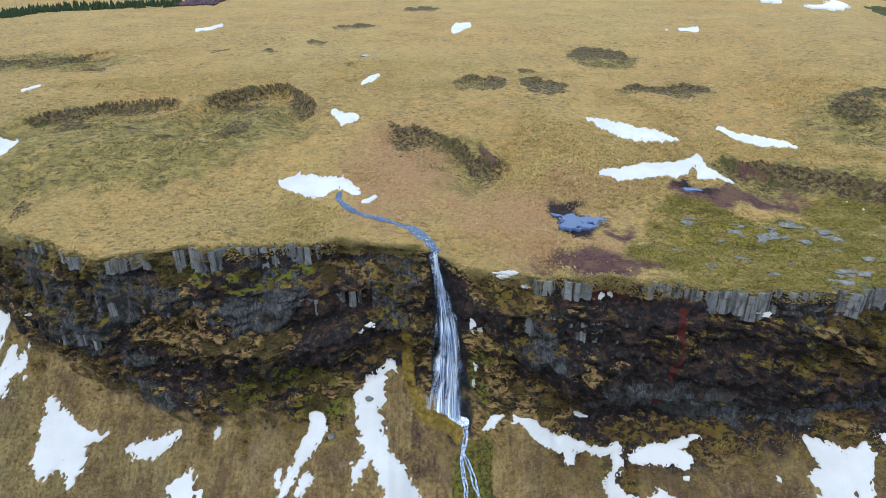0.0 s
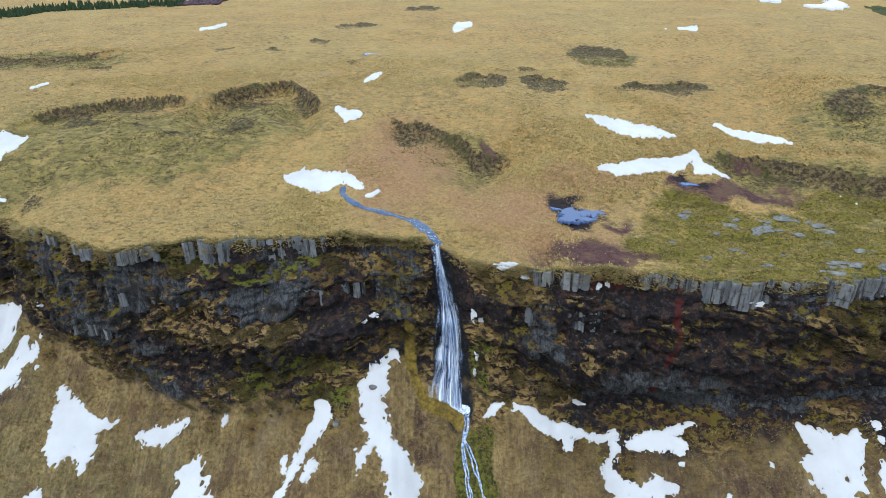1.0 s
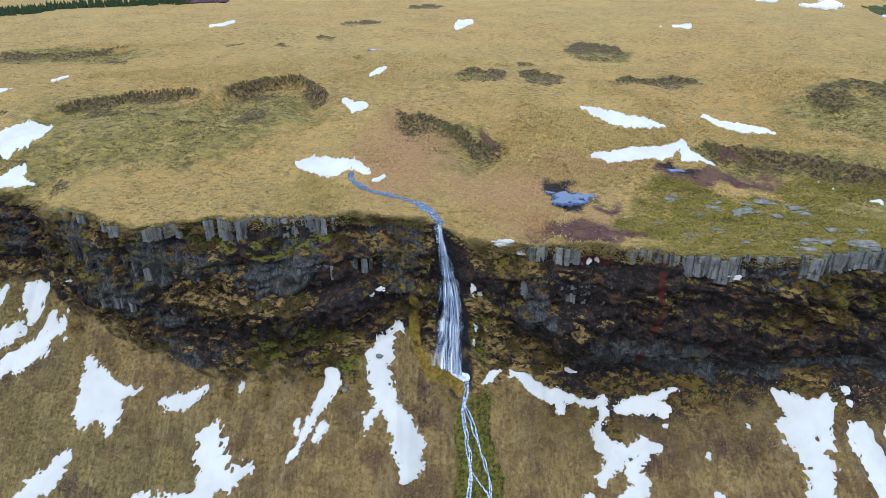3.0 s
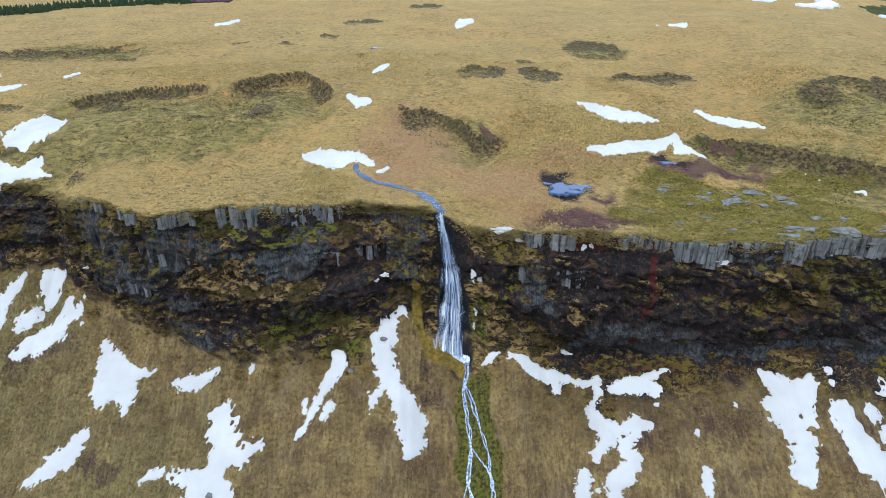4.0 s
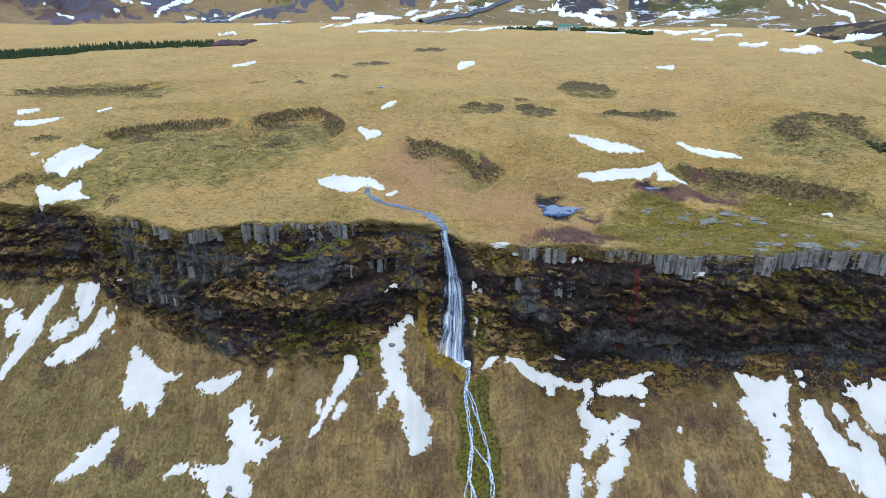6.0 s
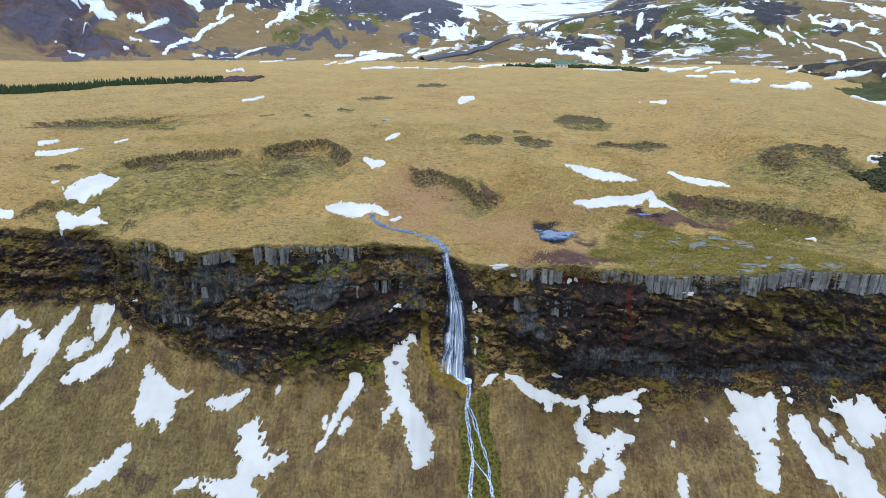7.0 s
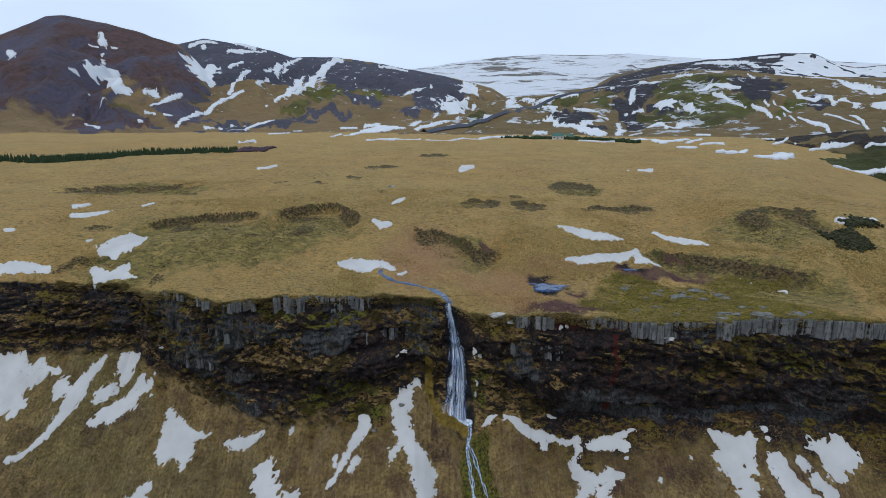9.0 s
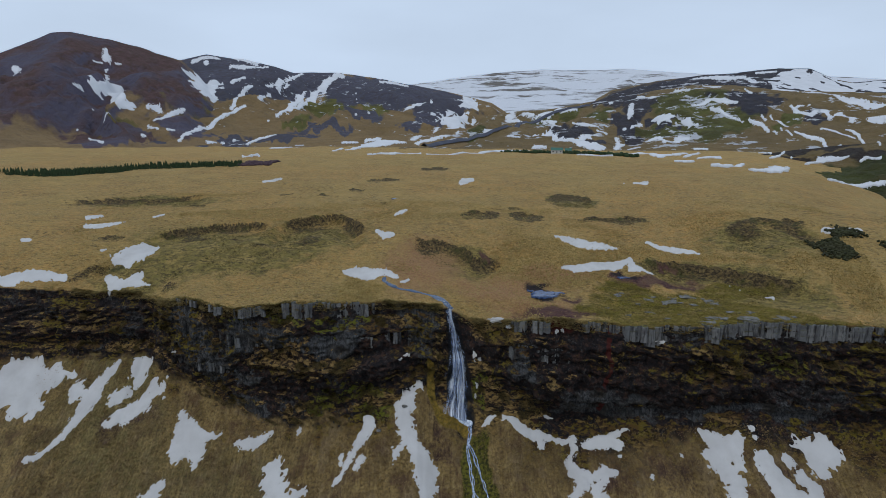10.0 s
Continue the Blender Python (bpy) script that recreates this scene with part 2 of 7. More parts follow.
# ---- materials ----
class Nodes:
    """Short hands for building one node material."""

    def __init__(self, name, rough=0.9, coord="Position"):
        self.mat = bpy.data.materials.new(name)
        self.mat.use_nodes = True
        self.n, self.l = self.mat.node_tree.nodes, self.mat.node_tree.links
        self.bsdf = self.n["Principled BSDF"]
        self.bsdf.inputs["Roughness"].default_value = rough
        self.bsdf.inputs["Specular IOR Level"].default_value = 0.25
        if coord == "Position":
            self.geo = self.n.new("ShaderNodeNewGeometry")
            self.at = self.geo.outputs["Position"]
            self.normal = self.geo.outputs["Normal"]
            self.island = self.geo.outputs["Random Per Island"]
        else:
            self.at = self.n.new("ShaderNodeTexCoord").outputs[coord]

    def plug(self, socket, value):
        if isinstance(value, (int, float)):
            socket.default_value = value
        elif isinstance(value, tuple):
            socket.default_value = (*value, 1) if len(socket.default_value) == 4 and len(value) == 3 else value
        else:
            self.l.new(value, socket)

    def scaled(self, sx, sy, sz):
        m = self.n.new("ShaderNodeMapping")
        m.inputs["Scale"].default_value = (sx, sy, sz)
        self.l.new(self.at, m.inputs["Vector"])
        return m.outputs["Vector"]

    def noise(self, scale, detail=4.0, rough=0.55, at=None, twist=0.0):
        t = self.n.new("ShaderNodeTexNoise")
        t.inputs["Scale"].default_value, t.inputs["Detail"].default_value = scale, detail
        t.inputs["Roughness"].default_value, t.inputs["Distortion"].default_value = rough, twist
        self.l.new(at or self.at, t.inputs["Vector"])
        return t.outputs["Fac"]

    def cells(self, scale, at=None, feature="F1", output="Distance"):
        t = self.n.new("ShaderNodeTexVoronoi")
        t.feature = feature
        t.inputs["Scale"].default_value = scale
        self.l.new(at or self.at, t.inputs["Vector"])
        return t.outputs[output]

    def span(self, value, a, b, lo=0.0, hi=1.0):
        r = self.n.new("ShaderNodeMapRange")
        for k, v in (("Value", value), ("From Min", a), ("From Max", b), ("To Min", lo), ("To Max", hi)):
            self.plug(r.inputs[k], v)
        return r.outputs["Result"]

    def mix(self, fac, a, b, mode="MIX"):
        m = self.n.new("ShaderNodeMix")
        m.data_type, m.blend_type = "RGBA", mode
        self.plug(m.inputs["Factor"], fac)
        self.plug(m.inputs["A"], a)
        self.plug(m.inputs["B"], b)
        return m.outputs["Result"]

    def math(self, kind, a, b=0.0):
        m = self.n.new("ShaderNodeMath")
        m.operation = kind
        self.plug(m.inputs[0], a)
        self.plug(m.inputs[1], b)
        return m.outputs["Value"]

    def layer(self, name):
        a = self.n.new("ShaderNodeAttribute")
        a.attribute_name = name
        return a.outputs["Fac"]

    def up(self):
        s = self.n.new("ShaderNodeSeparateXYZ")
        self.l.new(self.normal, s.inputs[0])
        return s.outputs["Z"]

    def axis(self, k):
        s = self.n.new("ShaderNodeSeparateXYZ")
        self.l.new(self.at, s.inputs[0])
        return s.outputs[k]

    def bump(self, height, strength, distance):
        b = self.n.new("ShaderNodeBump")
        b.inputs["Strength"].default_value, b.inputs["Distance"].default_value = strength, distance
        self.l.new(height, b.inputs["Height"])
        self.l.new(b.outputs["Normal"], self.bsdf.inputs["Normal"])

    def colour(self, value):
        self.plug(self.bsdf.inputs["Base Color"], value)
        return self.mat


def ground_material():
    g = Nodes("ground", 0.92)
    wide, mid, fine, grain = g.noise(0.03, 3), g.noise(0.35, 5, 0.62), g.noise(2.2, 4, 0.68), g.noise(9.0, 3, 0.65)
    rough_mid = g.math("ADD", g.math("MULTIPLY", mid, 0.6), g.math("MULTIPLY", fine, 0.4))
    combed = g.noise(1.0, 4, 0.65, g.scaled(0.5, 2.4, 2.4))
    tuft = g.cells(1.3)

    def over(name, a=0.3, b=0.7):
        return g.span(g.math("ADD", g.layer(name), g.math("MULTIPLY", g.math("SUBTRACT", rough_mid, 0.5), 1.5)), a, b)

    straw = g.mix(g.span(g.math("ADD", g.math("MULTIPLY", wide, 0.7), g.math("MULTIPLY", g.noise(0.008, 3), 0.3)), 0.42, 0.58), (0.50, 0.302, 0.094), (0.54, 0.278, 0.08))
    straw = g.mix(g.span(mid, 0.40, 0.70), straw, (0.365, 0.232, 0.076))
    straw = g.mix(g.math("MULTIPLY", g.span(fine, 0.50, 0.70, 0, 0.78), g.span(g.noise(0.05, 4, 0.6), 0.40, 0.60, 0.4, 1.0)), straw, (0.20, 0.135, 0.05))
    straw = g.mix(g.math("MULTIPLY", g.span(combed, 0.54, 0.68, 0, 0.35), g.span(g.noise(0.035, 3), 0.42, 0.58, 0.2, 1.0)), straw, (0.24, 0.17, 0.06))
    straw = g.mix(g.span(grain, 0.48, 0.62, 0, 0.6), straw, (0.56, 0.43, 0.185))
    # shadows between hummocks and tussocks, painted as dark gaps, dashes and flecks
    hummock_shade = g.math("MULTIPLY", g.span(g.cells(0.85), 0.35, 0.75), g.span(g.noise(0.06, 3), 0.42, 0.62))
    straw = g.mix(g.math("MULTIPLY", hummock_shade, 0.45), straw, (0.20, 0.135, 0.05))
    shade_dashes = g.math("MULTIPLY", g.span(g.cells(1.0, g.scaled(1.3, 2.2, 2.2)), 0.45, 0.72), g.span(g.noise(0.09, 4, 0.6), 0.44, 0.58, 0.1, 1.0))
    straw = g.mix(g.math("MULTIPLY", shade_dashes, 0.38), straw, (0.18, 0.125, 0.046))
    shade_fleck = g.math("MULTIPLY", g.span(g.noise(1.0, 4, 0.62, g.scaled(0.85, 1.5, 1.5)), 0.53, 0.62), g.span(g.noise(0.10, 5, 0.65), 0.36, 0.62, 0.15, 0.95))
    straw = g.mix(shade_fleck, straw, (0.15, 0.104, 0.04))
    straw = g.mix(g.span(g.noise(3.4, 3, 0.6), 0.58, 0.68, 0, 0.6), straw, (0.60, 0.46, 0.215))
    sward = g.mix(g.span(mid, 0.38, 0.62), (0.40, 0.275, 0.085), (0.25, 0.195, 0.052))
    sward = g.mix(g.span(g.noise(0.9, 5, 0.65, g.scaled(0.8, 1.0, 1.0)), 0.47, 0.60, 0, 0.85), sward, (0.15, 0.112, 0.038))
    sward = g.mix(g.span(fine, 0.54, 0.68, 0, 0.8), sward, (0.075, 0.052, 0.022))
    sward = g.mix(g.math("MULTIPLY", g.span(g.noise(1.0, 5, 0.68, g.scaled(0.7, 1.3, 1.3)), 0.52, 0.60), g.span(g.noise(0.13, 4, 0.6), 0.40, 0.58, 0.25, 1.0)), sward, (0.07, 0.05, 0.021))
    sward = g.mix(g.span(grain, 0.52, 0.66, 0, 0.45), sward, (0.42, 0.31, 0.12))
    straw = g.mix(over("green", 0.12, 0.62), straw, sward)
    straw = g.mix(over("pink", 0.15, 0.95), straw, g.mix(g.span(fine, 0.35, 0.65), (0.475, 0.262, 0.12), (0.32, 0.168, 0.08)))
    slope = g.mix(g.span(mid, 0.38, 0.66), (0.39, 0.257, 0.092), (0.23, 0.145, 0.054))
    slope = g.mix(g.span(fine, 0.45, 0.70, 0, 0.8), slope, (0.062, 0.036, 0.022))
    slope = g.mix(g.span(grain, 0.48, 0.72, 0, 0.5), slope, (0.36, 0.27, 0.15))
    slope = g.mix(g.span(g.noise(0.11, 4, 0.6), 0.52, 0.64, 0, 0.4), slope, g.mix(g.span(fine, 0.4, 0.65), (0.095, 0.058, 0.034), (0.045, 0.028, 0.018)))
    slope = g.mix(g.span(g.noise(0.22, 6, 0.7), 0.51, 0.60, 0, 0.65), slope, g.mix(g.span(grain, 0.4, 0.6), (0.17, 0.088, 0.052), (0.08, 0.042, 0.027)))
    slope = g.mix(g.span(g.noise(0.21, 5, 0.65, g.scaled(1.4, 0.8, 0.8)), 0.54, 0.64, 0, 0.6), slope, g.mix(g.span(grain, 0.4, 0.6), (0.36, 0.255, 0.14), (0.20, 0.135, 0.07)))
    slope = g.mix(over("green", 0.2, 0.8), slope, g.mix(g.span(fine, 0.4, 0.65), (0.25, 0.20, 0.075), (0.10, 0.085, 0.03)))
    streaks = g.noise(1.0, 5, 0.7, g.scaled(2.6, 0.5, 0.5))
    slope = g.mix(g.span(streaks, 0.53, 0.66, 0, 0.6), slope, (0.085, 0.047, 0.027))
    slope = g.mix(g.span(streaks, 0.46, 0.34, 0, 0.5), slope, (0.45, 0.325, 0.14))
    slope = g.mix(over("brown", 0.35, 0.75), slope, g.mix(g.span(streaks, 0.4, 0.6), (0.135, 0.076, 0.054), (0.062, 0.034, 0.026)))
    col = g.mix(g.layer("talus"), straw, slope)
    heath = g.mix(g.span(g.noise(1.6, 5, 0.7), 0.42, 0.58), (0.19, 0.128, 0.052), (0.05, 0.034, 0.019))
    heath = g.mix(g.span(mid, 0.5, 0.7), heath, (0.08, 0.078, 0.022))
    shaggy = g.math("ADD", g.math("MULTIPLY", fine, 0.45), g.math("MULTIPLY", g.noise(0.8, 5, 0.7), 0.55))
    col = g.mix(g.span(g.math("ADD", g.layer("heather"), g.math("MULTIPLY", g.math("SUBTRACT", shaggy, 0.5), 1.5)), 0.32, 0.58), col, heath)
    moss = g.mix(g.span(mid, 0.38, 0.62), (0.25, 0.205, 0.022), (0.125, 0.10, 0.015))
    moss = g.mix(g.span(fine, 0.5, 0.70), moss, (0.095, 0.062, 0.027))
    moss = g.mix(g.span(g.noise(1.0, 5, 0.65, g.scaled(0.22, 0.45, 0.45), 0.4), 0.45, 0.57, 0, 0.9), moss, g.mix(g.span(fine, 0.42, 0.6), (0.36, 0.25, 0.075), (0.16, 0.112, 0.036)))
    moss = g.mix(g.span(g.noise(1.0, 5, 0.65, g.scaled(0.5, 1.1, 1.1)), 0.56, 0.64, 0, 0.8), moss, (0.06, 0.048, 0.016))
    col = g.mix(over("moss"), col, moss)
    red = g.mix(g.span(fine, 0.35, 0.65), (0.15, 0.064, 0.052), (0.062, 0.028, 0.026))
    red = g.mix(g.span(mid, 0.48, 0.62, 0, 0.6), red, (0.19, 0.11, 0.06))
    col = g.mix(over("red", 0.2, 0.8), col, red)
    wet = g.mix(g.span(fine, 0.4, 0.6), (0.034, 0.021, 0.019), (0.018, 0.012, 0.012))
    col = g.mix(over("wet"), col, wet)
    # the cliff: rock on steep faces, moss and dead grass on ledges
    up = g.up()
    flutes = g.noise(1.0, 5, 0.7, g.scaled(2.2, 2.2, 0.25))
    joints = g.cells(1.0, g.scaled(1.7, 0.8, 0.45), "DISTANCE_TO_EDGE")
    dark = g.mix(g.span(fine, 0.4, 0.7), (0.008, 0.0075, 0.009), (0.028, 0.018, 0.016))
    grey = g.mix(g.span(flutes, 0.36, 0.62), (0.022, 0.023, 0.026), (0.115, 0.117, 0.118))
    grey = g.mix(g.span(joints, 0.0, 0.10, 0.8, 0), grey, (0.012, 0.012, 0.013))
    grey = g.mix(g.span(grain, 0.55, 0.70, 0, 0.6), grey, (0.24, 0.235, 0.21))
    grey = g.mix(g.span(mid, 0.50, 0.62, 0, 0.8), grey, g.mix(g.span(fine, 0.4, 0.62), (0.028, 0.024, 0.022), (0.06, 0.05, 0.038)))
    dark = g.mix(g.span(g.noise(1.0, 5, 0.7, g.scaled(0.8, 0.8, 1.3)), 0.50, 0.62, 0, 0.85), dark, g.mix(g.span(grain, 0.42, 0.6), (0.098, 0.047, 0.029), (0.046, 0.024, 0.018)))
    dark = g.mix(g.span(g.noise(1.0, 6, 0.72, g.scaled(1.6, 1.6, 0.9)), 0.56, 0.64, 0, 0.7), dark, (0.085, 0.08, 0.076))
    patchy = g.math("ADD", g.math("MULTIPLY", g.noise(1.0, 5, 0.7, g.scaled(0.55, 0.55, 0.8)), 0.6), g.math("MULTIPLY", fine, 0.4))
    # where pale is low the rock goes near black, also for GLOOM's painted shade
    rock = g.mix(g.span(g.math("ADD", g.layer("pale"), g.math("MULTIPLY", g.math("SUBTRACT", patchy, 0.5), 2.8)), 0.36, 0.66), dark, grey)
    rock = g.mix(over("rust", 0.45, 0.75), rock, (0.085, 0.016, 0.012))
    cushion = g.noise(1.0, 5, 0.62, g.scaled(1.3, 1.3, 2.6), 0.3)
    shade = g.noise(1.0, 3, 0.6, g.scaled(0.25, 0.25, 0.5))
    green = g.mix(g.span(shade, 0.42, 0.58), (0.17, 0.125, 0.016), (0.125, 0.068, 0.019))
    green = g.mix(over("lush", 0.45, 0.8), green, g.mix(g.span(mid, 0.4, 0.62), (0.155, 0.165, 0.016), (0.115, 0.098, 0.014)))
    dead = g.mix(g.span(combed, 0.42, 0.64), (0.38, 0.24, 0.085), (0.12, 0.066, 0.026))
    plants = g.mix(over("ochre", 0.4, 0.62), green, dead)
    plants = g.mix(g.span(grain, 0.5, 0.7, 0, 0.6), plants, (0.05, 0.042, 0.012))
    plants = g.mix(g.span(cushion, 0.47, 0.56), plants, g.mix(g.span(fine, 0.4, 0.6), (0.046, 0.024, 0.013), (0.014, 0.009, 0.007)))
    grown = g.math("ADD", g.math("MULTIPLY", g.math("SUBTRACT", up, 0.22), 1.1), g.math("ADD", g.math("MULTIPLY", g.math("SUBTRACT", g.math("ADD", g.math("MULTIPLY", mid, 0.3), g.math("MULTIPLY", g.noise(1.0, 6, 0.74, g.scaled(0.7, 0.7, 1.5)), 0.7)), 0.5), 5.2), g.layer("growth")))
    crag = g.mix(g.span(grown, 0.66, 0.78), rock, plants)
    crag = g.mix(g.math("MULTIPLY", over("rust", 0.55, 0.8), 0.8), crag, (0.085, 0.016, 0.012))
    crag = g.mix(over("moist", 0.4, 0.7), crag, g.mix(g.span(fine, 0.4, 0.65), (0.008, 0.010, 0.014), (0.022, 0.022, 0.022)))
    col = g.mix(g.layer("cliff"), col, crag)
    col = g.mix(g.math("MULTIPLY", over("moss", 0.4, 0.7), g.layer("talus")), col, g.mix(g.span(fine, 0.42, 0.6), (0.17, 0.155, 0.022), (0.045, 0.044, 0.012)))
    col = g.mix(over("bank", 0.4, 0.7), col, g.mix(g.span(fine, 0.40, 0.62), (0.36, 0.225, 0.042), (0.16, 0.115, 0.022)))
    relief = g.math("ADD", g.math("MULTIPLY", fine, 0.9), g.math("ADD", g.math("MULTIPLY", grain, 0.4), g.math("MULTIPLY", tuft, g.span(g.layer("cliff"), 0, 1, -0.7, 0.1))))
    g.bump(relief, 1.0, 0.6)
    return g.colour(col)


mat_ground = ground_material()


def hill_material(name, low, scree, green, rock, snowy):
    h = Nodes(name, 0.95)
    mid, fine = h.noise(0.014, 5, 0.65), h.noise(0.07, 5, 0.7)
    col = h.mix(h.span(mid, 0.4, 0.65), low, tuple(c * 0.75 for c in low))
    lush = h.math("ADD", h.layer("green"), h.math("MULTIPLY", h.math("SUBTRACT", mid, 0.5), 1.3))
    col = h.mix(h.span(lush, 0.3, 0.75), col, h.mix(h.span(mid, 0.42, 0.6), green, tuple(c * 0.6 for c in green)))
    stony = h.math("ADD", h.layer("scree"), h.math("MULTIPLY", h.math("SUBTRACT", mid, 0.5), 1.1))
    col = h.mix(h.span(stony, 0.34, 0.66), col, h.mix(h.span(h.noise(0.006, 4, 0.6), 0.45, 0.58), h.mix(h.span(fine, 0.35, 0.7), scree, tuple(c * 0.55 for c in scree)), rock))
    steep = h.span(h.math("ADD", h.up(), h.math("MULTIPLY", h.math("SUBTRACT", fine, 0.5), 0.35)), 0.78, 0.6)
    col = h.mix(steep, col, rock)
    col = h.mix(h.span(fine, 0.5, 0.8, 0, 0.5), col, tuple(c * 0.4 for c in low))
    specks = h.math("ADD", h.noise(0.022, 6, 0.7, h.scaled(1, 1, 2.2)), h.math("MULTIPLY", h.noise(0.004, 3), 0.35))
    col = h.mix(h.span(specks, snowy, snowy + 0.02), col, (0.66, 0.675, 0.70))
    h.bump(h.math("ADD", fine, h.math("MULTIPLY", mid, 1.5)), 1.0, 22.0)
    return h.colour(col)


mat_mountain = hill_material("mountain_slopes", (0.36, 0.235, 0.115), (0.165, 0.095, 0.088), (0.20, 0.155, 0.055), (0.125, 0.112, 0.155), 0.93)
mat_ridge = hill_material("ridge_slopes", (0.34, 0.22, 0.10), (0.13, 0.125, 0.165), (0.19, 0.175, 0.045), (0.09, 0.088, 0.115), 0.81)
mat_hills = hill_material("hill_slopes", (0.28, 0.19, 0.085), (0.075, 0.068, 0.08), (0.155, 0.15, 0.042), (0.052, 0.05, 0.065), 0.765)
mat_near_hill = hill_material("near_hill_slopes", (0.24, 0.165, 0.07), (0.06, 0.045, 0.036), (0.08, 0.088, 0.024), (0.035, 0.03, 0.028), 0.9)


def plain(name, colour, rough=0.8, vary=0.25, scale=1.0):
    p = Nodes(name, rough)
    k = p.noise(scale, 4, 0.6)
    return p.colour(p.mix(p.span(k, 0.35, 0.7), colour, tuple(c * (1 - vary) for c in colour)))


def snow_material(name, bare):
    s = Nodes(name, 0.75)
    mid, fine = s.noise(0.5, 4), s.noise(5.0, 4)
    col = s.mix(s.span(s.noise(0.16, 5, 0.6), 0.38, 0.68), (0.68, 0.695, 0.72) if bare else (0.57, 0.555, 0.535), (0.58, 0.60, 0.645) if bare else (0.475, 0.458, 0.44))
    if bare:
        streak = s.noise(1.0, 6, 0.68, s.scaled(0.0022, 0.0045, 0.02), 0.5)
        bands = s.noise(1.0, 6, 0.7, s.scaled(0.0016, 0.0016, 0.022), 0.8)
        col = s.mix(s.span(s.math("ADD", streak, bands), 1.02, 1.10), col, s.mix(s.span(mid, 0.4, 0.6), (0.10, 0.095, 0.10), (0.17, 0.14, 0.10)))
    else:
        col = s.mix(s.span(s.noise(0.7, 5, 0.65), 0.56, 0.74, 0, 0.4), col, (0.46, 0.44, 0.41))
    s.bump(s.math("ADD", mid, s.math("MULTIPLY", fine, 0.3)), 0.3, 0.25 if not bare else 6.0)
    return s.colour(col)


mat_snow = snow_material("old_snow", False)
mat_snowfield = snow_material("snowfield", True)
mat_far_snow = plain("far_snow", (0.68, 0.69, 0.71), 0.75, 0.12, 0.03)


def basalt_material():
    b = Nodes("basalt", 0.8)
    mid, fine = b.noise(0.9, 4, 0.6), b.noise(6.0, 5, 0.7)
    info = b.n.new("ShaderNodeObjectInfo")
    col = b.mix(b.span(info.outputs["Random"], 0, 1), (0.11, 0.113, 0.115), (0.22, 0.22, 0.212))
    col = b.mix(b.span(mid, 0.45, 0.7), col, (0.09, 0.089, 0.092))
    col = b.mix(b.span(fine, 0.55, 0.75, 0, 0.7), col, (0.30, 0.295, 0.275))
    col = b.mix(b.span(b.math("ADD", b.up(), b.math("MULTIPLY", mid, 0.6)), 0.95, 1.25), col, (0.10, 0.092, 0.025))
    col = b.mix(b.span(b.noise(1.0, 3, 0.6, b.scaled(2.4, 2.4, 0.3)), 0.5, 0.62, 0, 0.85), col, (0.03, 0.028, 0.03))
    b.bump(fine, 0.8, 0.12)
    return b.colour(col)


mat_basalt = basalt_material()


def tuft_material(name, shades, rough=0.9):
    m = Nodes(name, rough)
    col = m.mix(m.span(m.island, 0.0, 0.45), shades[0], shades[1])
    col = m.mix(m.span(m.island, 0.5, 1.0), col, shades[2])
    col = m.mix(m.span(m.noise(0.3, 4), 0.45, 0.65, 0, 0.6), col, shades[3])
    return m.colour(col)


mat_straw_tufts = tuft_material("straw_tufts", ((0.38, 0.27, 0.095), (0.53, 0.40, 0.16), (0.24, 0.168, 0.058), (0.28, 0.196, 0.068)))
mat_slope_tufts = tuft_material("slope_tufts", ((0.23, 0.152, 0.066), (0.38, 0.262, 0.12), (0.125, 0.075, 0.037), (0.14, 0.082, 0.042)))
mat_ledge_tufts = tuft_material("ledge_tufts", ((0.105, 0.082, 0.018), (0.20, 0.142, 0.06), (0.045, 0.032, 0.013), (0.065, 0.05, 0.014)))
mat_moss_tufts = tuft_material("moss_tufts", ((0.17, 0.14, 0.025), (0.30, 0.235, 0.055), (0.075, 0.056, 0.018), (0.27, 0.19, 0.06)))
mat_heath_tufts = tuft_material("heather_tufts", ((0.065, 0.054, 0.022), (0.094, 0.083, 0.029), (0.036, 0.027, 0.016), (0.072, 0.072, 0.022)))
mat_field_tufts = tuft_material("field_tufts", ((0.12, 0.09, 0.033), (0.20, 0.15, 0.055), (0.065, 0.046, 0.02), (0.11, 0.10, 0.03)))
mat_shrub = tuft_material("bare_shrubs", ((0.075, 0.045, 0.055), (0.10, 0.06, 0.07), (0.05, 0.03, 0.04), (0.06, 0.04, 0.045)))
mat_conifer = tuft_material("spruce", ((0.022, 0.042, 0.016), (0.035, 0.06, 0.022), (0.015, 0.03, 0.012), (0.028, 0.045, 0.018)))


def water_material(name, body, foam, scale, rough=0.07):
    w = Nodes(name, rough)
    ripple = w.noise(scale, 4, 0.6)
    w.bsdf.inputs["IOR"].default_value = 1.33
    w.bsdf.inputs["Specular IOR Level"].default_value = 0.6
    w.bump(ripple, 0.25, 0.08)
    white = w.span(w.math("ADD", w.noise(scale * 1.6, 5, 0.7), w.math("MULTIPLY", w.layer("foam"), 0.45)), 1.0 - foam, 1.3 - foam)
    w.plug(w.bsdf.inputs["Roughness"], w.span(white, 0, 1, rough, 0.6))
    return w.colour(w.mix(white, body, (0.80, 0.85, 0.90)))


mat_stream = water_material("stream_water", (0.045, 0.075, 0.13), 0.34, 2.4, 0.12)
mat_pond = water_material("pond_water", (0.04, 0.075, 0.165), 0.0, 1.5, 0.04)
mat_rapids = water_material("rapids_water", (0.13, 0.20, 0.33), 0.47, 2.0, 0.25)


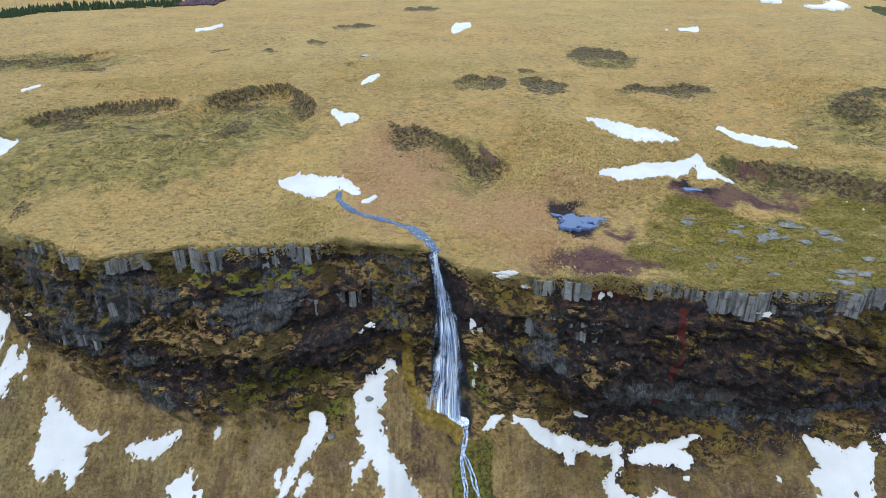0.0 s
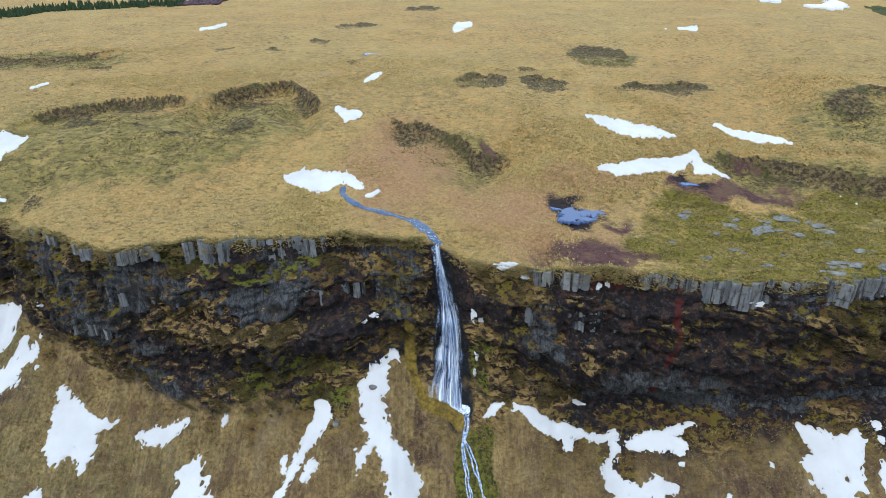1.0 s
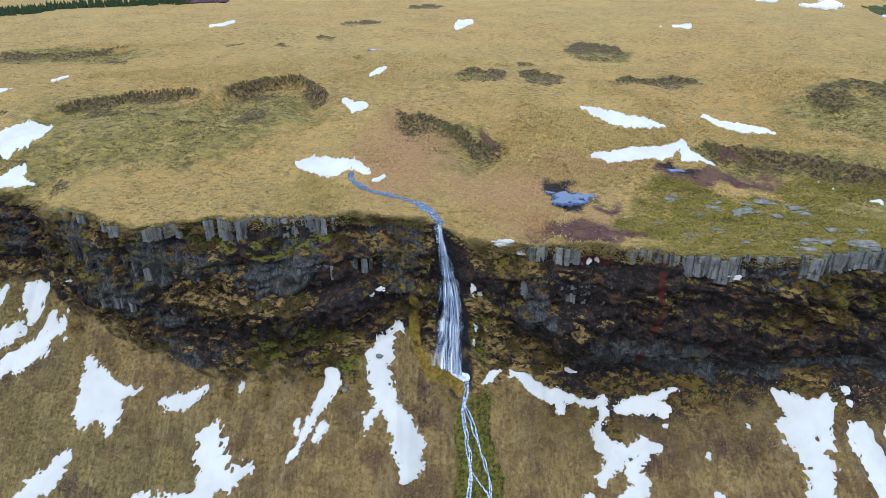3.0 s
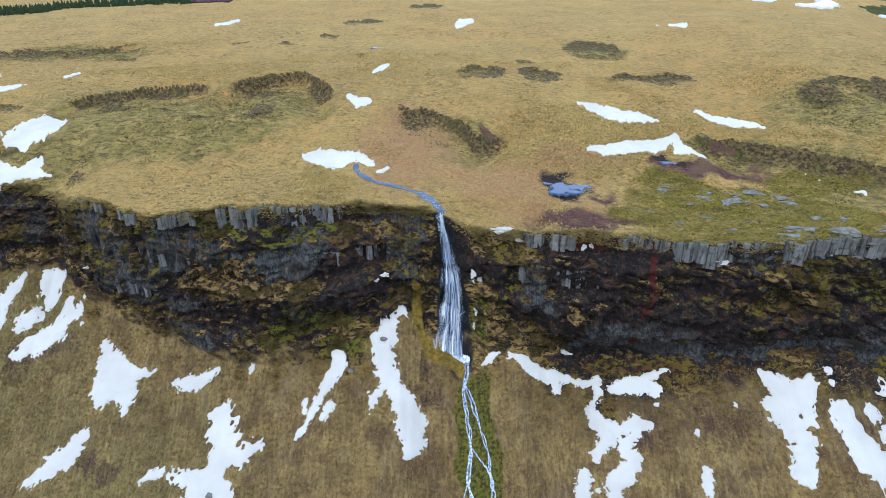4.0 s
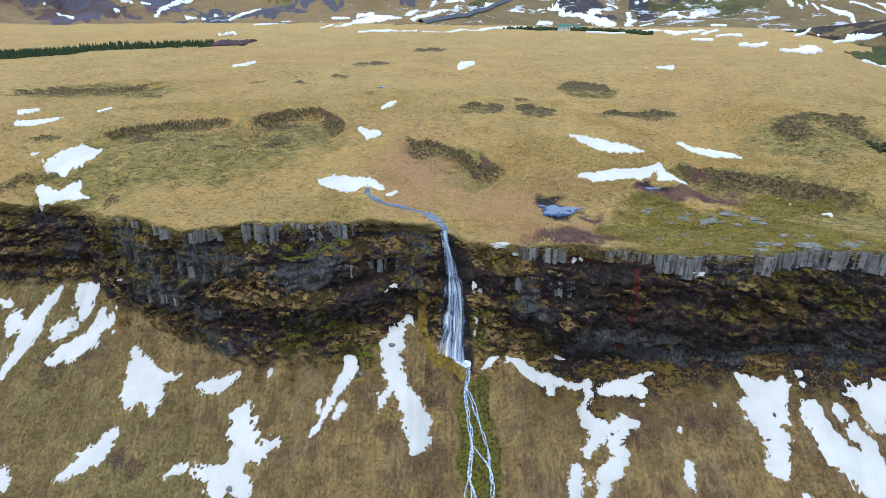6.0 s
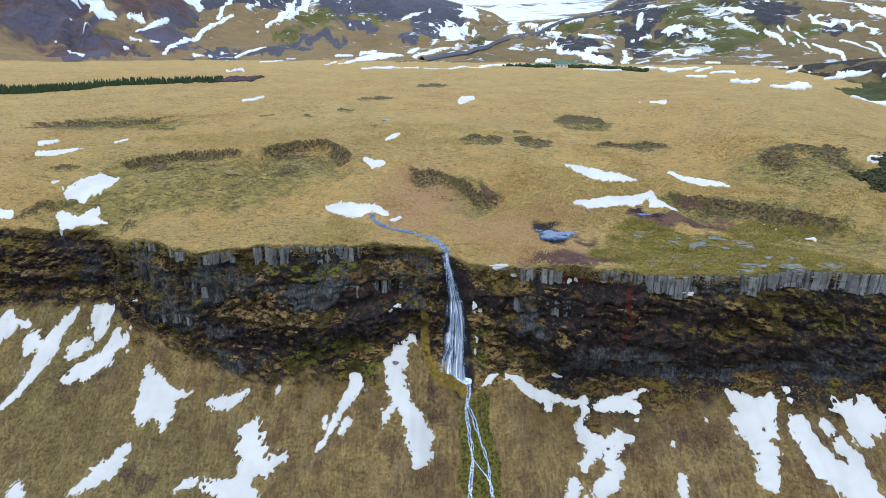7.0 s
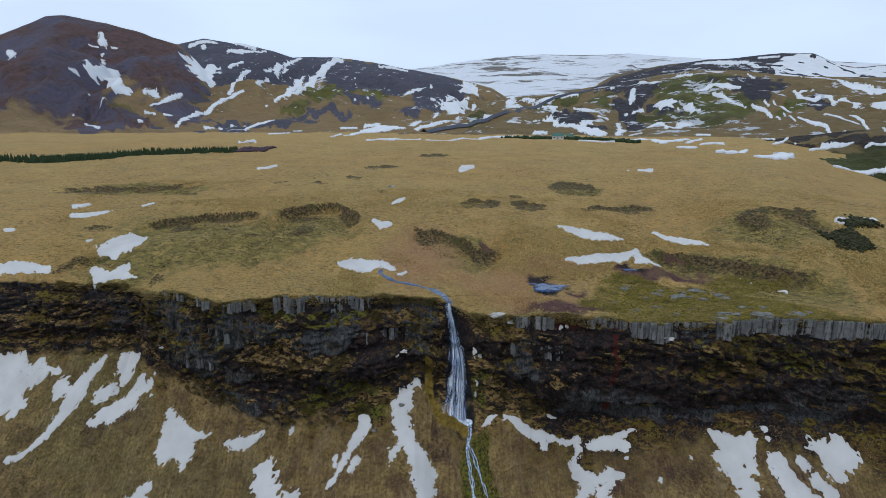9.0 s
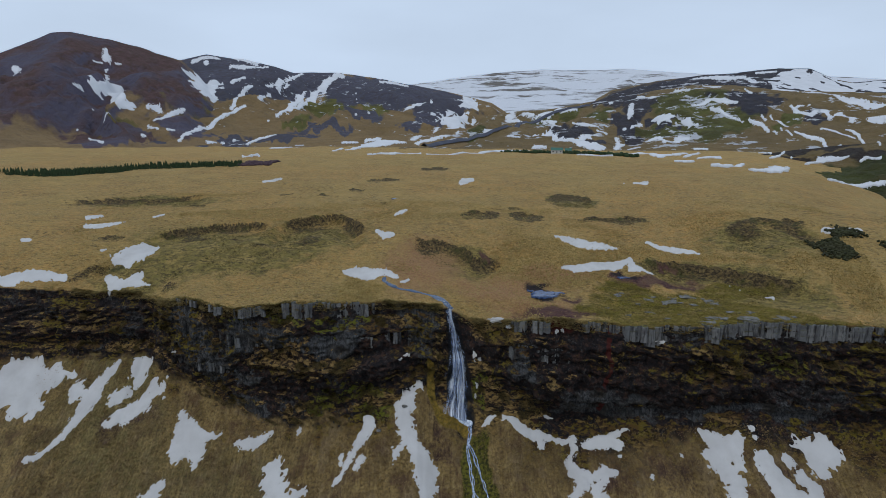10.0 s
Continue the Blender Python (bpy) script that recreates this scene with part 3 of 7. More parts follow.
def fall_material(name, thin):
    f = Nodes(name, 0.45, "UV")
    f.bsdf.inputs["Specular IOR Level"].default_value = 0.4
    threads = f.noise(1.0, 6, 0.70, f.scaled(12, 1.5, 1), 0.7)
    veils = f.noise(1.0, 4, 0.6, f.scaled(4.5, 2.2, 1), 0.4)
    u = f.axis("X")
    edge = f.span(f.math("ABSOLUTE", f.math("SUBTRACT", u, 0.5)), 0.1, 0.5)
    plumes = f.noise(1.0, 5, 0.65, f.scaled(5, 1.6, 1), 0.9)
    dense = f.math("SUBTRACT", f.math("ADD", f.math("MULTIPLY", threads, 0.6), f.math("MULTIPLY", veils, 0.65)), f.math("MULTIPLY", edge, 0.3))
    f.plug(f.bsdf.inputs["Alpha"], f.span(dense, 0.50 + thin, 0.80 + thin, 0.0, 0.85))
    return f.colour(f.mix(f.span(f.math("ADD", f.math("MULTIPLY", threads, 0.55), f.math("MULTIPLY", plumes, 0.45)), 0.47, 0.60), (0.085, 0.15, 0.29), (0.78, 0.84, 0.90)))


mat_fall = fall_material("falling_water", -0.07)
mat_veil = fall_material("thin_falling_water", -0.06)


mat_road = plain("dark_road", (0.085, 0.09, 0.115), 0.9, 0.3, 0.05)
mat_roof = plain("green_roof_sheet", (0.05, 0.16, 0.12), 0.5, 0.2, 0.6)
mat_wall = plain("pale_house_wall", (0.55, 0.54, 0.5), 0.8, 0.15, 0.5)
mat_pane = plain("dark_pane", (0.02, 0.025, 0.03), 0.1, 0.1, 1.0)
mat_basalt_stuff = tuft_material("basalt_stones", ((0.03, 0.028, 0.027), (0.06, 0.056, 0.052), (0.018, 0.016, 0.016), (0.03, 0.026, 0.022)))
mat_scrub = tuft_material("dark_scrub", ((0.030, 0.034, 0.014), (0.05, 0.052, 0.02), (0.02, 0.02, 0.01), (0.04, 0.035, 0.016)))
mat_rim_tufts = tuft_material("rim_turf", ((0.26, 0.185, 0.062), (0.36, 0.26, 0.10), (0.13, 0.095, 0.032), (0.16, 0.135, 0.036)))


def tier(x, width, seed):
    """A stepped line of upright blocks, from -1 to 1."""
    k = np.asarray(x) / width + 0.35 * vnoise(np.asarray(x) * 0.7, 2.2, 0, seed)
    return lattice(np.floor(k).astype(np.int64), 3, 7, seed)


def face(x, s, seed=31):
    """Place on the cliff at x: s from 0 at the rim to 1 at the foot."""
    x = np.asarray(x, float)
    yr, yb = rim_y(x), base_y(x)
    zr, zb = plateau(x, yr), base_z(x)
    left = np.interp(s, [0, 0.02, 0.13, 0.22, 0.27, 0.45, 0.53, 0.64, 0.74, 0.86, 1], [0, 0.02, 0.05, 0.30, 0.34, 0.40, 0.72, 0.74, 0.66, 0.84, 1])
    right = np.interp(s, [0, 0.02, 0.15, 0.23, 0.40, 0.5, 0.62, 0.76, 0.86, 0.93, 1], [0, 0.02, 0.06, 0.42, 0.55, 0.85, 1.0, 0.95, 0.66, 0.66, 1])
    k = smooth(8, 20, x)
    step = left * (1 - k) + right * k
    fall = np.clip(1 - np.abs(x - 0.9) / 5.0, 0, 1)
    fall = fall * fall * (3 - 2 * fall)
    step = step * (1 - fall) + (0.1 * s + 0.9 * s ** 1.15) * fall
    z = zr + (zb - zr) * s
    y = yr + (yb - yr) * step
    bulge = np.sin(np.pi * np.clip(s, 0, 1)) ** 0.6
    y = y + bulge * (1 - 0.6 * fall) * (1.0 * fbm(x * 0.13, z * 0.2, 1.0, 4, seed) + 0.55 * fbm(x * 0.8, z * 0.6, 2.0, 3, seed + 5))
    y = y + 0.9 * fall * bulge
    crag = 1 - np.abs(fbm(x * 0.45, z * 0.55, 6.0, 4, seed + 13, 0.6))
    y = y + bulge * (1 - 0.5 * fall) * (0.8 * (0.6 - crag) + 0.32 * smooth(-0.15, 0.15, fbm(x * 0.12, z * 1.1, 9.0, 3, seed + 17)) - 0.16)
    ribs = smooth(0.24, 0.28, s) * (1 - smooth(0.42, 0.5, s)) * (1 - fall) * smooth(-0.3, 0.25, vnoise(x * 0.12, 8.0, 0, 77))
    y = y + ribs * 0.38 * tier(x, 0.75, 91)
    foot_ribs = smooth(0.56, 0.6, s) * (1 - smooth(0.72, 0.8, s)) * (1 - fall) * smooth(-0.2, 0.3, vnoise(x * 0.1, 3.0, 0, 79))
    y = y + foot_ribs * 0.4 * tier(x, 1.1, 93)
    # ledges: undercut risers with narrow treads that wander along the face
    k = z * 0.62 + 1.3 * fbm(x * 0.11, z * 0.12, 3.0, 3, seed + 41) + 0.25 * fbm(x * 0.9, z * 0.5, 5.0, 2, seed + 47)
    f = k - np.floor(k)
    shelf = np.where(f > 0.28, (1 - f) / 0.72, f / 0.28)
    y = y + bulge * (1 - 0.8 * fall) * (0.35 + 0.5 * smooth(-0.5, 0.5, fbm(x * 0.2, z * 0.2, 8.0, 2, seed + 43))) * (shelf - 0.5)
    y = y + bulge * 0.2 * fbm(x * 1.6, z * 1.8, 11.0, 3, seed + 45, 0.6)
    # an overhanging arch in the lower cliff and a blunt buttress beside it
    cave = np.clip(1 - ((x - 22) / 9) ** 2 - ((s - 0.86) / 0.13) ** 2, 0, 1)
    y = y + 1.6 * np.sqrt(cave)
    z = z + bulge * 0.3 * fbm(x * 0.35, s * 9, 4.0, 2, seed + 9)
    return y, z


def graded(first, ratio, end):
    out, step = [0.0], first
    while out[-1] < end:
        out.append(out[-1] + step)
        step *= ratio
    return np.array(out)


side = graded(0.5, 1.085, 4500)
XS = np.concatenate([-80 - side[:0:-1], np.arange(-80, 80.01, 0.3), 80 + side[1:]])
back_steps = np.concatenate([np.arange(0, 75, 0.75), 75 + graded(0.85, 1.03, 4900)])
cliff_steps = np.linspace(0, 1, 100)[1:]
down_steps = np.concatenate([np.arange(0.5, 30, 0.5), 30 + graded(0.7, 1.09, 4500)])
rows_y, rows_z = [], []
ry0 = rim_y(XS)
for d in back_steps[::-1]:
    rows_y.append(ry0 + d)
    rows_z.append(plateau(XS, ry0 + d))
for s in cliff_steps:
    fy, fz = face(XS, s)
    rows_y.append(fy)
    rows_z.append(fz)
by0 = base_y(XS)
for d in down_steps:
    rows_y.append(by0 - d)
    rows_z.append(talus(XS, by0 - d))
GX = np.tile(XS, (len(rows_y), 1))
GY, GZ = np.array(rows_y), np.array(rows_z)


def sheet(name, gx, gy, gz, material, flip=False):
    """One mesh from a grid of places."""
    n, m = gx.shape
    verts = np.stack([gx, gy, gz], -1).reshape(-1, 3)
    i = np.arange(n * m).reshape(n, m)
    quads = np.stack([i[:-1, :-1], i[1:, :-1], i[1:, 1:], i[:-1, 1:]], -1).reshape(-1, 4)
    if flip:
        quads = quads[:, ::-1]
    me = bpy.data.meshes.new(name)
    me.vertices.add(len(verts))
    me.vertices.foreach_set("co", verts.ravel())
    me.loops.add(quads.size)
    me.loops.foreach_set("vertex_index", quads.ravel().astype(np.int32))
    me.polygons.add(len(quads))
    me.polygons.foreach_set("loop_start", np.arange(0, quads.size, 4, dtype=np.int32))
    me.update(calc_edges=True)
    me.polygons.foreach_set("use_smooth", np.ones(len(quads), dtype=bool))
    me.materials.append(material)
    return new(name, me)


def paint(ob, name, values):
    ob.data.attributes.new(name, "FLOAT", "POINT").data.foreach_set("value", np.asarray(values, np.float32).ravel())


def blot(x, y, spots):
    """Soft union of turned ellipses (x, y, half width, half depth, turn): about 1 inside, 0.5 at the edges, 0 well outside."""
    out = np.zeros_like(x)
    x, y = x + 1.5 * fbm(x * 0.22, y * 0.16, 0, 4, 301, 0.6), y + 1.9 * fbm(x * 0.22, y * 0.16, 0, 4, 305, 0.6)
    for cx, cy, rx, ry, turn in spots:
        out = np.maximum(out, smooth(0, 0.8, bell(x, y, cx, cy, rx * 1.5, ry * 1.5, turn)))
    return out


ground = tagged(sheet("ground", GX, GY, GZ, mat_ground), "straw-coloured grass upland broken by a dark mossy basalt cliff over a steep grass slope", "ground", kind="structure")
n_back, n_cliff = len(back_steps), len(cliff_steps)
row = np.arange(len(GX))[:, None] + 0 * GX
ragged = row - 9 * smooth(7, 14, GX) + (9 - 5 * smooth(7, 14, GX)) * fbm(GX * 0.35, GZ * 0.4, 0, 4, 601, 0.6) * smooth(n_back + 20, n_back + n_cliff, row) * (1 - smooth(n_back + n_cliff + 12, n_back + n_cliff + 26, row))
is_cliff = smooth(n_back - 1.5, n_back + 1.5, row) * (1 - smooth(n_back + n_cliff - 8, n_back + n_cliff + 5, ragged))
is_talus = smooth(n_back + n_cliff - 9, n_back + n_cliff + 4, ragged)
on_top = row < n_back
HEATHER = [(-36, 108, 7, 4, 0), (-33, 94, 4, 3.4, 20), (-52, 95, 4, 1.6, 0), (-45, 91, 2.4, 1.2, 0), (-62, 98, 5, 1.4, 0), (70, 98, 5, 4, 0),
           (-76, 80, 8, 2.4, 20), (-57, 74, 2.4, 3, 0), (-67, 78, 3, 3, 0), (-21, 133, 2.2, 3, 0), (-53, 147, 2, 3, 0), (60, 75, 7, 2.4, -20), (50, 80, 8, 1.8, -8), (-87, 138, 12, 3, 8), (-108, 136, 8, 2.4, 0)]
GREEN = [(36.5, 141, 8, 9, 0), (-33, 97, 11, 14, 0), (-57, 93, 18, 11, 0), (-50, 84, 17, 8, 0), (60, 68, 12, 9, 0), (0, 84, 9, 7, -25), (70, 92, 12, 10, 0), (-90, 136, 20, 8, 0), (-66, 78, 8, 8, 0), (50, 80, 14, 4, -8)]
PINK = [(9, 71, 13, 7, 0), (20, 78, 9, 5, 0), (-7, 82, 9, 16, 0), (15, 62, 9, 5, 0)]
MOSS = [(46, 51.5, 24, 4.5, 0), (40, 62.5, 17, 9, 0), (50, 56, 12, 6, 0), (28, 60, 6, 6, 0), (33, 71, 6, 4, 0), (54, 72, 10, 4, 0)]
RED = [(6.6, 86.0, 2.4, 0.9, 0), (45, 83.2, 3.6, 0.7, -12), (22.6, 65.8, 1.7, 2.2, 0), (41, 75.3, 9.5, 2.8, 0), (34, 76.3, 3, 1.8, 0), (16.8, 59.4, 5.6, 3.2, 0), (21, 57.4, 4.4, 1.9, 0), (17.2, 56.0, 3.2, 3.0, 0)]
WET = [(17.2, 69.3, 4.2, 4.4, 0), (35, 76.6, 2.4, 1.0, 0)]
share = np.zeros_like(GX)
share[n_back:n_back + n_cliff] = cliff_steps[:, None]
share[n_back + n_cliff:] = 1.0
paint(ground, "cliff", is_cliff)
paint(ground, "talus", is_talus)
bowls = np.zeros_like(GX)
for cx, cy, rx, ry, turn, deep in HOLLOWS:
    wx, wy = GX + 0.9 * fbm(GX * 0.35, GY * 0.3, 0, 3, 311), GY + 1.2 * fbm(GX * 0.35, GY * 0.3, 0, 3, 315)
    k = bell(wx, wy, cx, cy, rx * 1.04, ry * 1.04, turn)
    bowls = np.maximum(bowls, smooth(0.0, 0.10, k) * (0.55 + 0.45 * smooth(-0.3, 0.5, (wy - cy) / ry)) * min(1, 0.42 + 0.52 * deep))
walls = np.zeros_like(GX)
for line in SCARPS:
    gap, there = scarp_gap(GX, GY, line)
    reach = gap / line[4] + 0.5 * fbm(GX * 0.16, GY * 0.12, 0, 3, 321)
    walls = np.maximum(walls, there * smooth(-0.35, 0.1, gap) * (0.2 * (1 - smooth(0.3, 1.6, gap)) + 0.6 * (1 - smooth(0.2, 1.7, reach))))
paint(ground, "heather", np.maximum(np.maximum(0.58 * blot(GX, GY, HEATHER), bowls), walls) * on_top)
paint(ground, "pink", 0.9 * blot(GX, GY, PINK) * on_top)
for title, spots in (("red", RED), ("wet", WET)):
    paint(ground, title, blot(GX, GY, spots) * on_top)
BROWN = [(34, 45, 6, 5, 0), (46, 46, 3, 3, 0), (27, 45, 4, 3, 0), (-2.2, 50, 1.6, 4, 8), (-3.6, 54.2, 1.2, 2.4, 0), (-45, 46, 3, 1.4, 0), (-60, 58, 6, 3, 0), (52, 42, 6, 4, 0)]
paint(ground, "brown", 0.62 * blot(GX, GY, BROWN) * is_talus)
paint(ground, "moist", smooth(1.5, 0.7, np.abs(GX - np.interp(share, [0, 0.35, 0.65, 1], [-0.9, 0.2, 0.75, 0.95])) / (0.9 + 1.4 * share)) * smooth(0.02, 0.12, share) * is_cliff)
banks = smooth(3.4, 1.2, np.abs(GX - 3.2 - 0.10 * (50 - GY)) + 0.8 * fbm(GX * 0.5, GY * 0.4, 0, 3, 341)) * (GY > 20) * smooth(52.5, 50.5, GY) * is_talus
mound = np.full_like(GX, 9.0)
for (ax, ay), (bx, by) in zip(((-4.6, 58.4), (-4.4, 57.2), (-3.9, 55.6), (-2.4, 54.3), (0, 52.9)), ((-4.4, 57.2), (-3.9, 55.6), (-2.4, 54.3), (0, 52.9), (1.8, 51.8))):
    t = np.clip(((GX - ax) * (bx - ax) + (GY - ay) * (by - ay)) / ((bx - ax) ** 2 + (by - ay) ** 2), 0, 1)
    mound = np.minimum(mound, np.hypot(GX - ax - t * (bx - ax), GY - ay - t * (by - ay)))
paint(ground, "bank", smooth(1.1, 0.25, mound + 0.4 * fbm(GX * 0.6, GY * 0.6, 0, 3, 345)) * np.maximum(is_talus, share > 0.6))
paint(ground, "moss", np.maximum(blot(GX, GY, MOSS) * on_top, banks))
paint(ground, "green", np.maximum(blot(GX, GY, GREEN) * on_top * 0.95, is_talus * np.clip(0.3 * fbm(GX * 0.05, GY * 0.05, 0, 2, 71) + 0.3 * smooth(-12, -40, GX), 0, 1)))
paint(ground, "rust", 0.9 * smooth(0.75, 0.2, np.abs(GX - 25.6 - 0.06 * (GZ + 6) - 0.4 * fbm(GZ * 0.4, 3.0, 0, 3, 88))) * (0.45 + 0.55 * smooth(-0.4, 0.0, fbm(GX * 0.3, GZ * 0.8, 0, 3, 89))) * is_cliff * smooth(-18, -15.5, GZ) + 0.9 * smooth(2.8, 1.0, np.abs(GX - 17.4) + 0.8 * fbm(GX * 0.4, GZ * 0.5, 0, 3, 90)) * is_cliff * smooth(0.2, 0.08, share))
# what covers the cliff, and shade painted in by GLOOM: spots of x, height, half width and half height
GREY_FACE = [(-50.4, -4.1, 3.8, 3.2), (-46.3, -7.1, 4.0, 4.1), (-43.4, -10.8, 3.7, 3.6), (-40.1, -6.2, 2.8, 4.0), (-36.8, -5.9, 3.5, 2.0), (-32.5, -5.3, 4.7, 1.8), (-37.7, -12.2, 3.4, 1.5), (-36.5, -17.6, 3.6, 2.0),
             (-19.3, -5.3, 2.9, 2.7), (-24.0, -6.6, 3.0, 1.3), (-7.6, -1.6, 2.8, 2.0), (-5.9, -5.0, 2.4, 3.0), (10.8, -6.6, 2.6, 3.2), (9.7, -1.4, 2.6, 1.2)]
PALE_FOOT = [(26.9, -12.3, 8.5, 1.1), (20.4, -14.8, 3.6, 1.8), (27.9, -15.2, 5.5, 1.3), (36.6, -14.5, 8.0, 0.9), (51.1, -14.0, 8.5, 1.2)]
LUSH = [(-22.9, -3.8, 3.0, 1.2), (-18.2, -2.5, 2.6, 0.7), (-39.2, -2.3, 3.2, 0.9), (-30.4, -1.6, 4.5, 0.8), (-45.5, -18.2, 1.9, 1.1), (-18.9, -13.9, 7.0, 1.9), (-23.3, -16.1, 2.5, 1.9), (4.6, -12.6, 1.4, 3.0), (-11.8, -16.8, 4.0, 1.2), (52.9, -5.6, 3.6, 2.4)]
BUFF = [(-30.5, -8.6, 8.5, 1.4), (-25.1, -10.7, 6.0, 1.4), (-20.4, -9.9, 3.3, 1.6), (-13.6, -15.1, 3.6, 1.2), (2.9, -2.6, 2.4, 2.6), (7.2, -2.2, 3.2, 1.0), (7.8, -14.6, 3.2, 2.2), (18.4, -10.0, 3.6, 0.8), (37.3, -4.3, 5.5, 0.6), (14.8, -15.0, 4.2, 1.7), (-2.8, -8.1, 0.8, 6.3), (-62.5, -11.2, 6.0, 1.2), (-41.3, -18.8, 3.7, 1.6), (-48.1, -16.6, 2.9, 1.8), (-27.9, -17.7, 3.6, 1.8), (43.9, -15.0, 3.0, 0.7), (5.0, -10, 1.8, 4.0)]
# dark rock and brush, plus shade under ledges and in recesses painted as black rock
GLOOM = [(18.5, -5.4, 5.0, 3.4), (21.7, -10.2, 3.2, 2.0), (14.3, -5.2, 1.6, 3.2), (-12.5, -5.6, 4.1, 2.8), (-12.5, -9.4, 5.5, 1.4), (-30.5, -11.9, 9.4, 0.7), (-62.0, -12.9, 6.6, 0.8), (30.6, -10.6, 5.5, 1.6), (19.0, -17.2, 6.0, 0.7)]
TUFTED = [(42.2, -7.0, 13.0, 3.2), (30.0, -5.2, 4.0, 2.6), (-58, -5, 4, 3)]


def spots(places, seed):
    """Soft union of ellipses on the cliff face with a wandering edge."""
    wx = GX + 1.0 * fbm(GX * 0.3, GZ * 0.3, 0, 4, seed, 0.6)
    wz = GZ + 0.8 * fbm(GX * 0.3, GZ * 0.4, 0, 4, seed + 5, 0.6)
    out = np.zeros_like(GX)
    for cx, cz, rx, rz in places:
        out = np.maximum(out, smooth(1.35, 0.7, np.hypot((wx - cx) / rx, (wz - cz) / rz)))
    return out


grey, foot_rock, lush, buff, gloom, tufted = (spots(q, 501 + 20 * k) for k, q in enumerate((GREY_FACE, PALE_FOOT, LUSH, BUFF, GLOOM, TUFTED)))
beside_fall = smooth(4.5, 2.5, np.abs(GX - 1.0))
# gloom thins the plants and blackens the rock, partly as painted shade
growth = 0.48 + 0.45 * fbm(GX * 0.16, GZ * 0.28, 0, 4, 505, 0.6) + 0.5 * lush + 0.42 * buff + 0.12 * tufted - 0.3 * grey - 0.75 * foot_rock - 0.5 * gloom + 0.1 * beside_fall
growth = growth - 0.08 - 0.32 * smooth(11, 16, GX) * smooth(40, 30, GX) - 0.14 * smooth(30, 40, GX) - 0.8 * smooth(2.6, 1.2, np.abs(GX - 0.9)) + 0.5 * smooth(0.92, 1.0, share) * smooth(12, 6, GX)
growth = growth + 0.55 * smooth(0.16, 0.03, share) * smooth(-14, -10, GX) * smooth(27, 22, GX) * smooth(0.9, 1.8, np.abs(GX + 0.9))
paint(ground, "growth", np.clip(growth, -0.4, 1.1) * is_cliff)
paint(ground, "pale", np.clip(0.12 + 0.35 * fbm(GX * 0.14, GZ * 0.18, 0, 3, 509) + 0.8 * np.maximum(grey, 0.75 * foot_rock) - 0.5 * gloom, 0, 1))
paint(ground, "ochre", np.clip(0.36 - 0.3 * smooth(30, 38, GX) + 0.35 * fbm(GX * 0.2, GZ * 0.3, 0, 3, 511) + 0.7 * buff - 0.6 * lush + 0.2 * beside_fall, 0, 1))
paint(ground, "lush", lush)


